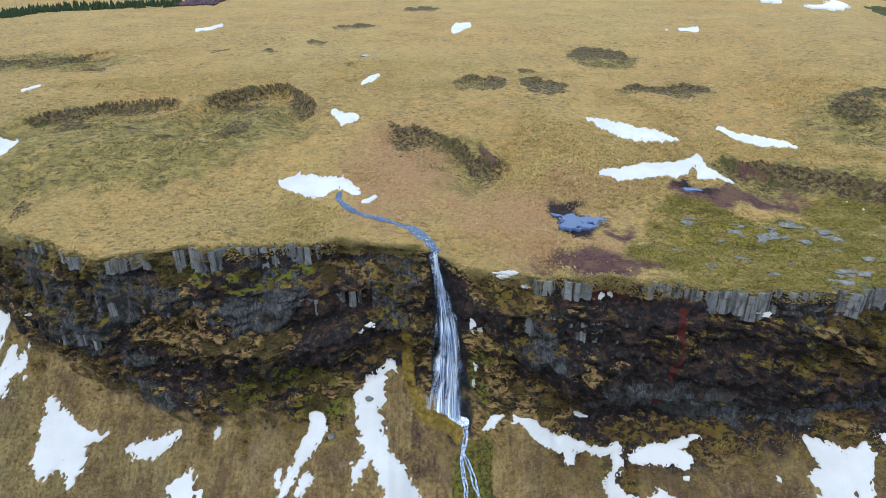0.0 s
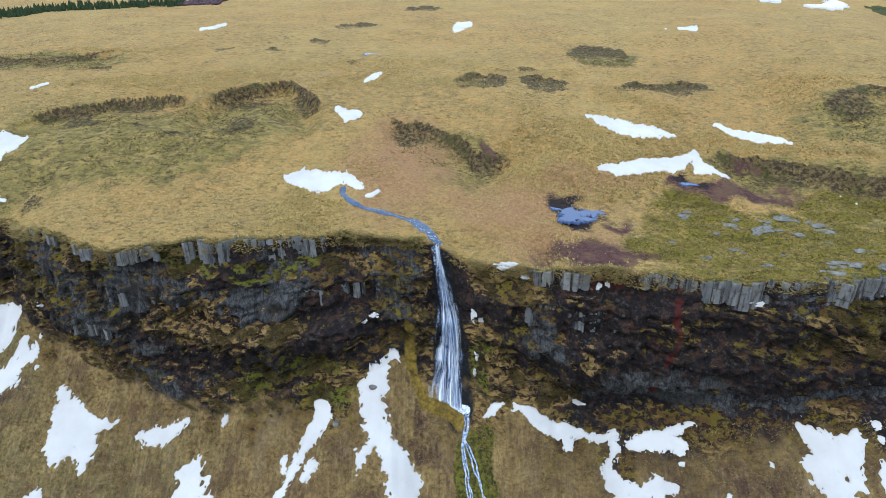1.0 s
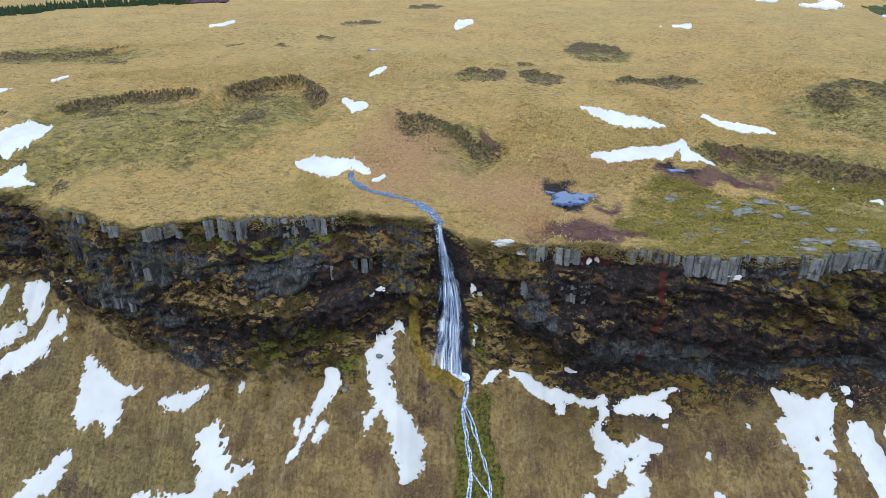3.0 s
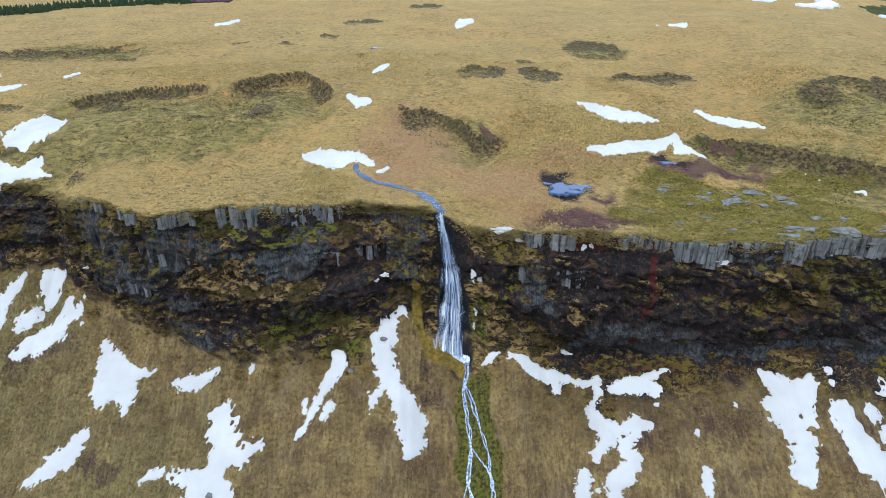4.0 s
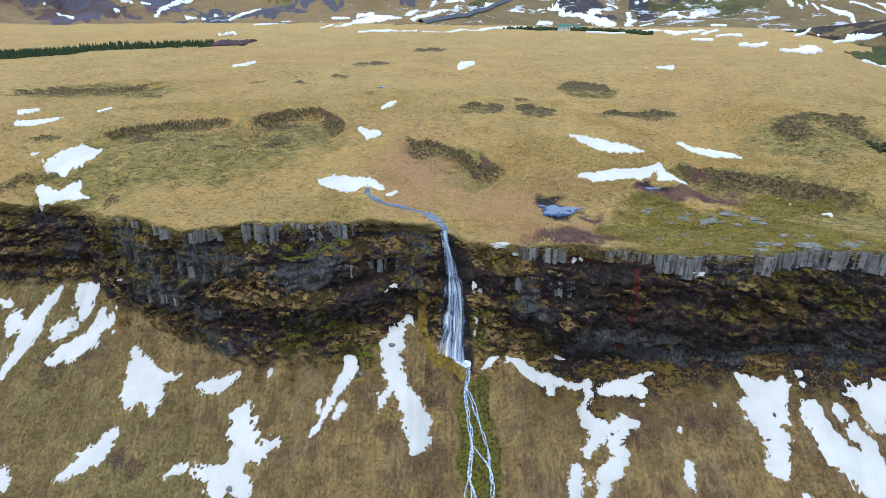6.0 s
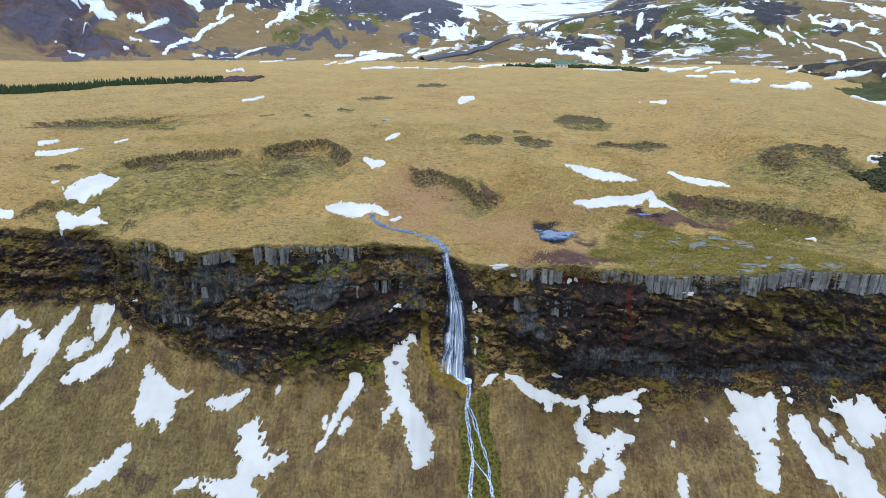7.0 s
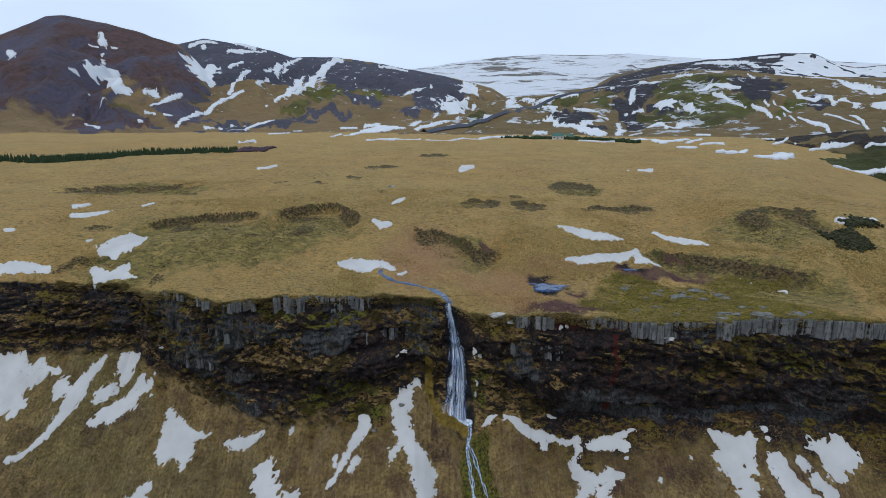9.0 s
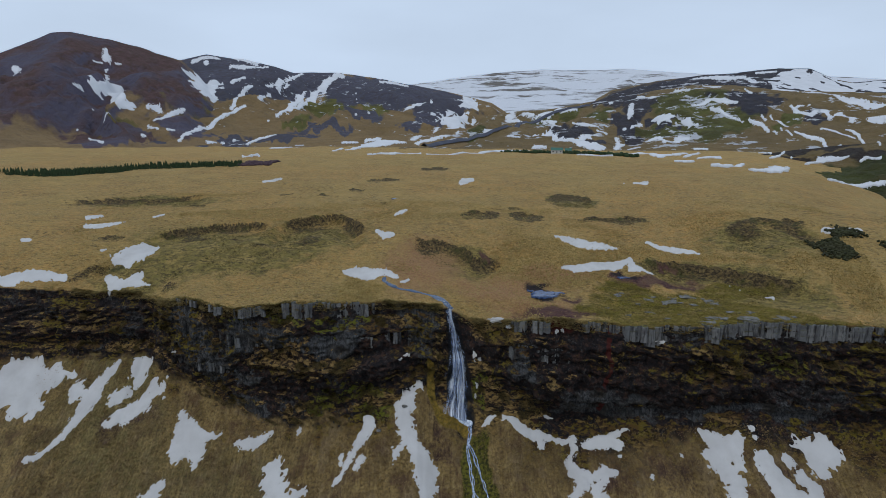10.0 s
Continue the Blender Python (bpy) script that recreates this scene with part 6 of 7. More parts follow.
snow_patch("far", [[(106, 1045, 1.9), (126, 1040, 1.3)]], 3.6, 6.2, 147)
snow_patch("far", [[(239, 1462, 16.1), (251, 1434, 13.4)]], 3.22, 9.4, 148)
snow_patch("far", [[(76, 1203, 6.2), (97, 1204, 3.7)]], 3.6, 4.0, 149)
snow_patch("far", [[(198, 1126, 1.8), (225, 1178, 1.4)]], 3.6, 10.2, 150)
snow_patch("far", [[(131, 574, 0.4), (166, 568, 0.6)]], 3.6, 13.8, 151)
snow_patch("far", [[(425, 1560, 6.2)]], 3.6, 15.0, 152)
snow_patch("far", [[(284, 1113, 1.8), (295, 1089, 1.8)]], 2.72, 14.4, 153)
snow_patch("far", [[(542, 1314, 2.9), (567, 1310, 6.5), (595, 1330, 8.0), (612, 1311, 7.2), (623, 1276, 3.6)], [(564, 1263, 3.6), (560, 1189, 3.3), (561, 1114, 1.4)]], 1.99, 24.0, 154)
snow_patch("far", [[(792, 1592, 1.8), (753, 1483, 3.6)]], 3.6, 26.2, 155)
snow_patch("far", [[(711, 1670, 1.9), (723, 1629, 3.5), (739, 1621, 1.6)]], 3.6, 23.4, 156)
snow_patch("far", [[(572, 1110, 2.1), (566, 1066, 4.2), (563, 1025, 2.8), (521, 916, 1.1)]], 1.99, 27.6, 157)
snow_patch("far", [[(617, 1122, 1.1), (603, 1063, 2.4), (591, 1011, 1.3)]], 2.43, 28.8, 158)
snow_patch("far", [[(606, 1133, 1.6), (583, 1073, 2.0)]], 3.6, 27.6, 159)
snow_patch("far", [[(582, 1018, 1.1), (525, 880, 1.1)]], 3.6, 29.4, 160)
snow_patch("far", [[(549, 916, 1.2), (536, 862, 2.8), (542, 829, 2.2), (446, 643, 0.8)]], 3.6, 31.5, 161)
snow_patch("far", [[(714, 1229, 2.3), (695, 1170, 6.3), (713, 1155, 4.6), (767, 1196, 5.2), (733, 1128, 2.9)], [(720, 1216, 2.9), (770, 1257, 1.7)]], 2.66, 30.8, 162)
snow_patch("far", [[(680, 1037, 4.2), (744, 1118, 6.7), (696, 1003, 7.3), (766, 1060, 6.7), (770, 1036, 6.7)]], 2.42, 34.0, 163)
snow_patch("far", [[(930, 1589, 1.3), (951, 1533, 4.6), (912, 1380, 5.9), (929, 1326, 7.9), (945, 1287, 7.2)]], 3.6, 32.7, 164)
snow_patch("far", [[(1397, 2159, 3.3), (1421, 2095, 3.8), (1500, 2074, 4.4)]], 3.6, 33.9, 165)
snow_patch("far", [[(592, 920, 1.2), (608, 906, 1.5), (610, 863, 0.8)]], 2.97, 33.0, 166)
snow_patch("far", [[(634, 923, 1.0), (631, 887, 2.4), (464, 606, 0.8)]], 3.6, 34.5, 167)
snow_patch("far", [[(1371, 2316, 12.6), (1395, 2301, 16.8), (1429, 2290, 5.2)]], 2.95, 30.9, 168)
snow_patch("far", [[(1044, 2558, 8.2), (1098, 2503, 13.7), (1151, 2450, 12.3), (1185, 2418, 8.2)]], 3.6, 24.0, 169)
snow_patch("far", [[(1172, 2360, 9.4), (1134, 2230, 7.8), (1141, 2168, 3.9)]], 3.6, 26.7, 170)
snow_patch("far", [[(1198, 2276, 5.1), (1244, 2276, 4.4)]], 3.6, 27.9, 171)
snow_patch("far", [[(1261, 2477, 3.5), (1318, 2434, 3.5)]], 3.6, 27.4, 172)
snow_patch("far", [[(1267, 2300, 3.0), (1312, 2311, 3.0)]], 3.6, 28.9, 173)
snow_patch("far", [[(1240, 2170, 3.8), (1298, 2205, 2.8)]], 3.6, 29.7, 174)
snow_patch("far", [[(1471, 2304, 3.2), (1550, 2378, 2.5)]], 3.6, 32.5, 175)
snow_patch("far", [[(1536, 2337, 220.2), (1606, 2372, 220.2)]], 2.41, 33.3, 176)
snow_patch("far", [[(1629, 2306, 4.1), (1648, 2294, 4.7)]], 3.6, 35.1, 177)
snow_patch("far", [[(1567, 2302, 2.4), (1574, 2269, 2.4)]], 3.6, 34.1, 178)
snow_patch("far", [[(636, 1669, 5.4), (652, 1611, 3.4)]], 2.95, 21.1, 179)
snow_patch("far", [[(456, 1170, 2.7)]], 2.72, 20.7, 180)
snow_patch("far", [[(475, 1179, 5.9), (474, 1146, 3.9), (465, 1092, 2.5)]], 1.45, 21.9, 181)
snow_patch("far", [[(380, 966, 2.8), (405, 974, 1.7)]], 3.6, 21.4, 182)
snow_patch("far", [[(270, 671, 3.6), (296, 708, 2.0)]], 3.6, 21.4, 183)
snow_patch("far", [[(259, 616, 1.5), (316, 718, 1.9)]], 3.6, 22.3, 184)
snow_patch("far", [[(363, 845, 1.5), (380, 841, 1.2)]], 3.6, 23.0, 185)
snow_patch("far", [[(266, 596, 0.9), (282, 606, 1.4), (298, 616, 0.6)]], 3.6, 23.8, 186)
snow_patch("far", [[(222, 541, 2.2), (235, 539, 2.2)]], 3.6, 21.7, 187)
snow_patch("far", [[(137, 273, 0.7), (153, 290, 1.3), (260, 498, 1.8), (274, 516, 1.0)]], 3.6, 25.8, 188)
snow_patch("far", [[(398, 727, 1.2), (384, 674, 1.1)]], 3.6, 28.1, 189)
snow_patch("far", [[(340, 592, 1.2), (360, 616, 2.9), (395, 666, 1.2)]], 3.6, 29.0, 190)
snow_patch("far", [[(163, 281, 1.5), (174, 287, 4.2), (188, 302, 4.2), (289, 469, 1.5)]], 3.6, 29.0, 191)
snow_patch("far", [[(341, 529, 1.4), (367, 553, 2.4), (373, 540, 2.4), (385, 538, 1.1)]], 2.65, 32.6, 192)
snow_patch("far", [[(384, 517, 0.8), (397, 520, 1.5), (404, 520, 1.0)]], 2.14, 35.6, 193)
snow_patch("far", [[(245, 344, 0.8), (309, 424, 1.8), (320, 421, 2.0), (330, 413, 2.2)]], 2.22, 34.7, 194)
snow_patch("far", [[(361, 590, 0.9)]], 3.6, 30.1, 195)


# ---- crumbs of snow too small to count ----
for key, words in (("old_snow", "small scraps of white snow round the larger patches"), ("far_snow", "specks of white snow on the far hills")):
    verts, polys = [], []
    for points, group, deep in SCRAPS[key]:
        v, f = island_mesh("", points, group, None, None, deep)
        polys += [[q + len(verts) for q in p] for p in f]
        verts += v
    if polys:
        tagged(mesh_object("snow_scraps", verts, polys, bpy.data.materials[key]), words, "snow", kind="stuff")


# ---- basalt columns along the rim ----
def column_mesh(seed):
    rnd = random.Random(seed)
    n = rnd.choice((5, 6, 6))
    ang = [2 * math.pi * (k + 0.3 * rnd.uniform(-1, 1)) / n for k in range(n)]
    rad = [rnd.uniform(0.85, 1.1) for _ in range(n)]
    tilt = rnd.uniform(-0.12, 0.12), rnd.uniform(-0.12, 0.12)
    rings = [(0, 1.06), (0.30, 1.0), (0.31, 0.94), (0.34, 0.99), (0.68, 0.97), (0.69, 0.92), (0.72, 0.97), (0.955, 0.95), (1.0, 0.8)]
    verts, faces = [], []
    for z, k in rings:
        for a, r in zip(ang, rad):
            x, y = 0.5 * r * k * math.cos(a), 0.5 * r * k * math.sin(a)
            verts.append((x + 0.03 * rnd.uniform(-1, 1), y + 0.03 * rnd.uniform(-1, 1), z + (tilt[0] * x + tilt[1] * y) * z))
    for i in range(len(rings) - 1):
        for k in range(n):
            a, b = i * n + k, i * n + (k + 1) % n
            faces.append((a, b, b + n, a + n))
    top = (len(rings) - 1) * n
    faces.append(tuple(range(top, top + n)))
    me = bpy.data.meshes.new("column")
    me.from_pydata(verts, [], faces)
    me.materials.append(mat_basalt)
    me.update()
    return me


column_shapes = [column_mesh(k) for k in range(9)]


def column_band(label, x0, x1, s, width, tall, buried, chance, seed):
    """A row of upright columns standing in the cliff at the share s of its height."""
    rnd = random.Random(seed)
    band = tagged(new("column_band"), label, "rock columns", "column bands of the cliff", kind="structure")
    x = x0
    while x < x1:
        w = width * rnd.choice((0.55, 0.75, 0.9, 1.0, 1.0, 1.2, 1.45))
        x += w * 0.56
        if rnd.random() > chance + (1 - chance) * 1.4 * float(vnoise(x * 0.22, seed, 0, 33)):
            continue
        y, z = face(np.array([x]), s)
        h = tall * rnd.uniform(0.88, 1.08) * (0.9 + 0.2 * float(vnoise(x * 0.15, seed, 0, 35)))
        ob = new("column", rnd.choice(column_shapes))
        ob.parent = band
        lean = pose(0, 0, 0, rnd.uniform(-1, 1.5), rnd.uniform(-1, 1), rnd.uniform(0, 360))
        ob.matrix_local = Matrix.Translation((x, float(y[0]) + 0.12 + buried + 0.2 * float(vnoise(x * 0.5, seed, 0, 37)) + rnd.uniform(-0.12, 0.12), float(z[0]) - h - 0.1 + rnd.uniform(-0.22, 0.14))) @ lean @ Matrix.Diagonal((w, w, h, 1))


column_band("grey basalt columns standing side by side under the turf of the rim", -31, -15, 0.0, 1.0, 3.0, -0.2, 0.97, 1)
column_band("low broken grey basalt columns half sunk in moss along the rim", -56, -33, 0.0, 0.9, 1.7, 0.0, 0.5, 2)
column_band("grey basalt columns in a long wall under the mossy rim", 27.5, 68, 0.0, 1.3, 3.0, -0.05, 1.0, 3)
column_band("broken grey basalt columns under shaggy turf beside the rust streak", 21, 27.5, 0.0, 1.0, 1.9, -0.05, 0.8, 8)
column_band("short grey basalt columns beside the red peat gully", 9.5, 15.5, 0.01, 0.95, 2.1, -0.05, 0.95, 4)
column_band("dark weathered basalt columns in the middle of the cliff", -48, -6, 0.27, 0.62, 2.6, 0.42, 0.5, 5)
column_band("dark weathered basalt columns below the mossy ledge", 9, 20, 0.25, 0.62, 2.4, 0.2, 0.5, 6)
column_band("stubby dark basalt columns low in the cliff", -50, -30, 0.58, 0.8, 2.0, 0.5, 0.35, 7)


def rock_mesh(seed, flat=0.5, detail=2, rough=0.4):
    bm = bmesh.new()
    bmesh.ops.create_icosphere(bm, subdivisions=detail, radius=1)
    off = seed * 7.7
    for v in bm.verts:
        n = noise.fractal(v.co * 1.1 + Vector((off, off, 0)), 1.0, 2.0, 4)
        v.co *= 1 + rough * n
        q = 0.55
        v.co = Vector([max(-q, min(q, c)) * 0.6 + c * 0.4 for c in v.co])
        v.co.z *= flat
    me = bpy.data.meshes.new("rock")
    bm.to_mesh(me)
    bm.free()
    me.materials.append(mat_outcrop)
    return me


def outcrop_material():
    o = Nodes("lichen_rock", 0.85)
    mid, fine = o.noise(1.2, 4, 0.6), o.noise(7, 5, 0.7)
    col = o.mix(o.span(mid, 0.35, 0.65), (0.21, 0.20, 0.185), (0.10, 0.096, 0.09))
    col = o.mix(o.span(fine, 0.52, 0.75), col, (0.31, 0.305, 0.285))
    col = o.mix(o.span(o.noise(2.2, 4, 0.6), 0.50, 0.68), col, (0.085, 0.08, 0.022))
    o.bump(fine, 0.7, 0.1)
    return o.colour(col)


mat_outcrop = outcrop_material()
rock_shapes = [rock_mesh(k, 0.5, 3, 0.65) for k in range(6)]


def outcrop_rock(x, y, size, wide, turn, shape, label):
    ob = new("outcrop_rock", rock_shapes[shape % 6])
    ob.matrix_world = pose(x, y, drop(x, y) - 0.04 * size, random.uniform(-5, 5), random.uniform(-5, 5), turn) @ Matrix.Diagonal((size * wide, size, size * 0.62, 1))
    tagged(ob, label, "rock", "rocks on the mossy shelf")


GREY_SLAB = "flat grey lichen-spotted rock slab showing through moss"
for k, (x, y, size, wide) in enumerate([(31.2, 68.9, 1.0, 1.5), (36.3, 66.2, 0.9, 1.3), (39.6, 64.6, 1.3, 1.9), (44.1, 67.9, 1.0, 2.2), (47.6, 66.6, 1.0, 1.5), (47.9, 64.8, 0.9, 1.4),
                                        (43.6, 63.4, 0.8, 1.3), (34.2, 60.2, 0.7, 1.3), (30.2, 57.9, 0.5, 1.3), (48.2, 58.8, 0.7, 1.8), (51.2, 58.1, 0.7, 1.6), (43.7, 56.1, 0.8, 2.0),
                                        (45.9, 55.6, 0.9, 1.9), (42.5, 54.0, 0.7, 1.9), (57.5, 55.9, 0.7, 1.2), (41.4, 67.2, 0.6, 1.6), (33.6, 64.0, 0.5, 1.4), (37.6, 67.6, 0.5, 1.7),
                                        (49.0, 53.9, 1.7, 1.5), (54.6, 54.2, 1.2, 1.4), (39.2, 58.4, 0.4, 1.6), (36.2, 55.9, 0.5, 1.5), (46.0, 61.4, 0.4, 1.5), (27.5, 62.0, 0.35, 1.3)]):
    outcrop_rock(x, y, size * 0.85, wide, 12 * ((k * 7) % 5) - 24, k, GREY_SLAB)
    for j in range(4):
        outcrop_rock(x + random.uniform(-1.2, 1.2) * wide * size * 0.8, y + random.uniform(-1.2, 1.2) * size, size * random.uniform(0.2, 0.55), random.uniform(1, 1.7), random.uniform(-40, 40), k + j + 1, "small grey lichen-spotted stone half buried in moss")
for k, (x, y) in enumerate([(-30.2, 41.0), (-8.6, 53.9), (-12.8, 51.0)]):
    stone = new("boulder", rock_shapes[(k + 2) % 6])
    stone.matrix_world = pose(x, y, drop(x, y, float(talus(x, y)) + 1.5) + 0.22, 0, 12, 40 * k) @ Matrix.Diagonal((0.55, 0.5, 0.6, 1))
    tagged(stone, "dark fallen boulder lying on the slope beside old snow", "boulder", "fallen boulders")


def ledge_snow(x, z, wide, tall, seed):
    """A small remnant of snow caught on a ledge of the cliff."""
    hit = tree.ray_cast(Vector((x, 20, z)), Vector((0, 1, 0)))
    if not hit[0]:
        return
    bm = bmesh.new()
    bmesh.ops.create_icosphere(bm, subdivisions=3, radius=1)
    for v in bm.verts:
        n = noise.fractal(v.co * 1.6 + Vector((seed * 3.1, 0, 0)), 1.0, 2.0, 4)
        v.co *= 1 + 0.95 * n
        v.co = Vector((v.co.x * wide, v.co.y * 0.22, v.co.z * tall))
    me = bpy.data.meshes.new("ledge_snow")
    bm.to_mesh(me)
    bm.free()
    me.materials.append(mat_snow)
    ob = new("ledge_snow", me)
    ob.matrix_world = pose(*hit[0], -25, 0, 6 * (seed % 5) - 12)
    tagged(ob, "small rag of white snow caught on a ledge of the cliff", "snow patch", "snow on the cliff ledges")


for k, (x, z, wide, tall) in enumerate([(7.2, -1.5, 1.3, 0.4), (9.2, -2.3, 0.5, 0.3), (3.6, -7.4, 0.5, 0.9), (4.4, -8.6, 0.8, 0.5), (-8.4, -7.8, 0.45, 0.3), (-9.6, -8.4, 0.3, 0.25), (34.5, -3.3, 1.1, 0.22), (17.0, -2.4, 0.4, 0.45), (18.2, -2.2, 0.25, 0.35),
                                        (3.9, -12.6, 0.25, 0.45), (3.6, -14.2, 0.2, 0.3), (15.6, -16.9, 0.8, 0.3), (-52, -9.5, 0.35, 0.3), (70, -2.5, 0.7, 0.3), (73, -3.2, 0.6, 0.25)]):
    ledge_snow(x, z, wide, tall, k + 1)


# ---- grass, moss, shrubs: scattered over the land ----
def cell_normals():
    p = np.stack([GX, GY, GZ], -1)
    a, b = p[1:, 1:] - p[:-1, :-1], p[1:, :-1] - p[:-1, 1:]
    n = np.cross(b, a)
    area = np.linalg.norm(n, axis=-1)
    n = n / np.maximum(area, 1e-9)[..., None]
    n[n[..., 2] < 0] *= -1
    return n, area / 2


CELL_N, CELL_A = cell_normals()
MID = [(q[1:, 1:] + q[:-1, :-1] + q[1:, :-1] + q[:-1, 1:]) / 4 for q in (GX, GY, GZ)]
CELL_ROW = row[:-1, :-1]


def sample(weight, count, rng):
    """Random places on the ground sheet, by a weight for each cell."""
    w = (weight * CELL_A).ravel()
    pick = rng.choice(len(w), count, p=w / w.sum())
    i, j = np.unravel_index(pick, CELL_A.shape)
    u, v = rng.random(count)[:, None], rng.random(count)[:, None]
    p = np.stack([GX, GY, GZ], -1)
    at = p[i, j] * (1 - u) * (1 - v) + p[i + 1, j] * u * (1 - v) + p[i, j + 1] * (1 - u) * v + p[i + 1, j + 1] * u * v
    return at, CELL_N[i, j]


def triangle_cloud(name, verts, material, label, category):
    me = bpy.data.meshes.new(name)
    n = len(verts) // 3
    me.vertices.add(n * 3)
    me.vertices.foreach_set("co", verts.astype(np.float32).ravel())
    me.loops.add(n * 3)
    me.loops.foreach_set("vertex_index", np.arange(n * 3, dtype=np.int32))
    me.polygons.add(n)
    me.polygons.foreach_set("loop_start", np.arange(0, n * 3, 3, dtype=np.int32))
    me.update(calc_edges=True)
    me.materials.append(material)
    return tagged(new(name, me), label, category, kind="stuff")


def tufts(name, weight, count, height, width, lean, material, label, seed, blades=3, hang=0.0):
    rng = np.random.default_rng(seed)
    at, n = sample(weight, count, rng)
    free = np.array([(int(x // 0.4), int(y // 0.4)) not in SNOWY for x, y in at[:, :2].tolist()])
    at, n = at[free], n[free]
    at, n = np.repeat(at, blades, 0), np.repeat(n, blades, 0)
    m = len(at)
    h = height * rng.uniform(0.5, 1.3, (m, 1))
    a = rng.uniform(0, 2 * np.pi, m)
    way = np.stack([np.cos(a), np.sin(a), 0 * a], 1)
    side_dir = np.stack([-np.sin(a), np.cos(a), 0 * a], 1)
    base = at + way * rng.uniform(0, width, (m, 1)) - n * 0.03
    tip = base + n * h * 0.4 + np.array([0, 0, 1.0]) * h * 0.5 + way * lean * h * rng.uniform(0.3, 1.2, (m, 1)) + np.array([0, -1.0, -0.9]) * hang * h
    w = width * rng.uniform(0.35, 0.8, (m, 1))
    tri = np.stack([base - side_dir * w, base + side_dir * w, tip], 1).reshape(-1, 3)
    return triangle_cloud(name, tri, material, label, "grass")


mx, my, mz = MID
cell_cliff = (CELL_ROW >= n_back) & (CELL_ROW < n_back + n_cliff - 1)
cell_top = CELL_ROW < n_back
cell_talus = CELL_ROW >= n_back + n_cliff
in_view = (np.abs(mx) < 45 + 0.62 * (my + 40) * 0.55) & (my > 24)
rim_gap = my - np.interp(mx, RIM_X, RIM_Y)
clear = np.ones_like(mx)
for line in ([(-14.3, 76), (-12.4, 71.5), (-9.7, 69.6), (-6.4, 68), (-4, 66.8), (-2.3, 64.4), (-0.9, 61)], [(2.6, 52.8), (2.2, 50), (2.6, 47.2), (3, 44.1), (3.2, 38.5), (3.6, 28)], [(2.4, 50.4), (4.1, 46.2), (5.4, 40.3), (6.2, 28)]):
    for (ax, ay), (bx, by) in zip(line, line[1:]):
        t = np.clip(((mx - ax) * (bx - ax) + (my - ay) * (by - ay)) / ((bx - ax) ** 2 + (by - ay) ** 2), 0, 1)
        clear = np.minimum(clear, smooth(0.5, 1.5, np.hypot(mx - ax - t * (bx - ax), my - ay - t * (by - ay))))
bare = 1 - np.clip(blot(mx, my, RED + WET), 0, 1)
tufts("slope_grass", cell_talus * in_view * clear * (0.4 + smooth(-0.6, 0.6, fbm(mx * 0.3, my * 0.3, 0, 2, 401))), 52000, 0.30, 0.10, 0.9, mat_slope_tufts, "matted brown and straw-coloured grass on the steep slope", 11)
tufts("upland_grass", cell_top * in_view * clear * bare * (blot(mx, my, MOSS + GREEN) < 0.25) * (0.15 + smooth(-0.1, 0.4, fbm(mx * 0.06, my * 0.06, 0, 3, 431))) * (rim_gap < 75) * np.exp(-rim_gap / 40), 46000, 0.24, 0.11, 1.0, mat_straw_tufts, "dry straw-coloured grass tussocks on the upland", 12)
tufts("ledge_grass", cell_cliff * (np.abs(mx) < 75) * smooth(0.15, 0.6, CELL_N[..., 2] + 0.25 * fbm(mx * 0.4, mz * 0.4, 0, 2, 405)) * smooth(2.2, 3.4, np.abs(mx - 0.8)) * (growth[:-1, :-1] > 0.5) * smooth(-0.1, 0.25, fbm(mx * 0.7, mz * 1.1, 0, 3, 409)), 42000, 0.30, 0.09, 0.7, mat_ledge_tufts, "olive moss and hanging dead grass on the cliff ledges", 13, hang=0.35)
tufts("rim_turf", (CELL_ROW >= n_back - 2) * (CELL_ROW < n_back + 7) * (np.abs(mx) < 78) * smooth(1.2, 2.2, np.abs(mx + 0.9)) * (0.3 + smooth(-0.3, 0.4, fbm(mx * 0.5, 1.0, 0, 3, 421))) * (1 - 0.75 * smooth(-32, -29, mx) * smooth(-13, -17, mx)) * (1 - 0.75 * smooth(25, 29, mx)), 14000, 0.45, 0.12, 0.8, mat_rim_tufts, "shaggy turf hanging over the rim of the cliff", 16, hang=0.5)
heath = np.maximum(0.8 * blot(mx, my, HEATHER), bowls[:-1, :-1])
tufts("heather", cell_top * in_view * (heath > 0.45) * heath, 3000, 0.12, 0.10, 0.9, mat_heath_tufts, "dark brown heather and crowberry in the hollows", 14)
field = cell_top * in_view * clear * bare * smooth(0.2, 0.7, blot(mx, my, GREEN)) * smooth(-0.15, 0.35, fbm(mx * 0.22, my * 0.2, 0, 4, 461, 0.6))
tufts("field_tussocks", field, 5500, 0.22, 0.15, 0.9, mat_field_tufts, "dark heather and grass tussocks dotted over the field below the scarps", 17)
tufts("shelf_moss", cell_top * in_view * smooth(0.3, 0.7, blot(mx, my, MOSS)), 14000, 0.17, 0.12, 0.9, mat_moss_tufts, "yellow-green moss and short grass on the rock shelf", 15)


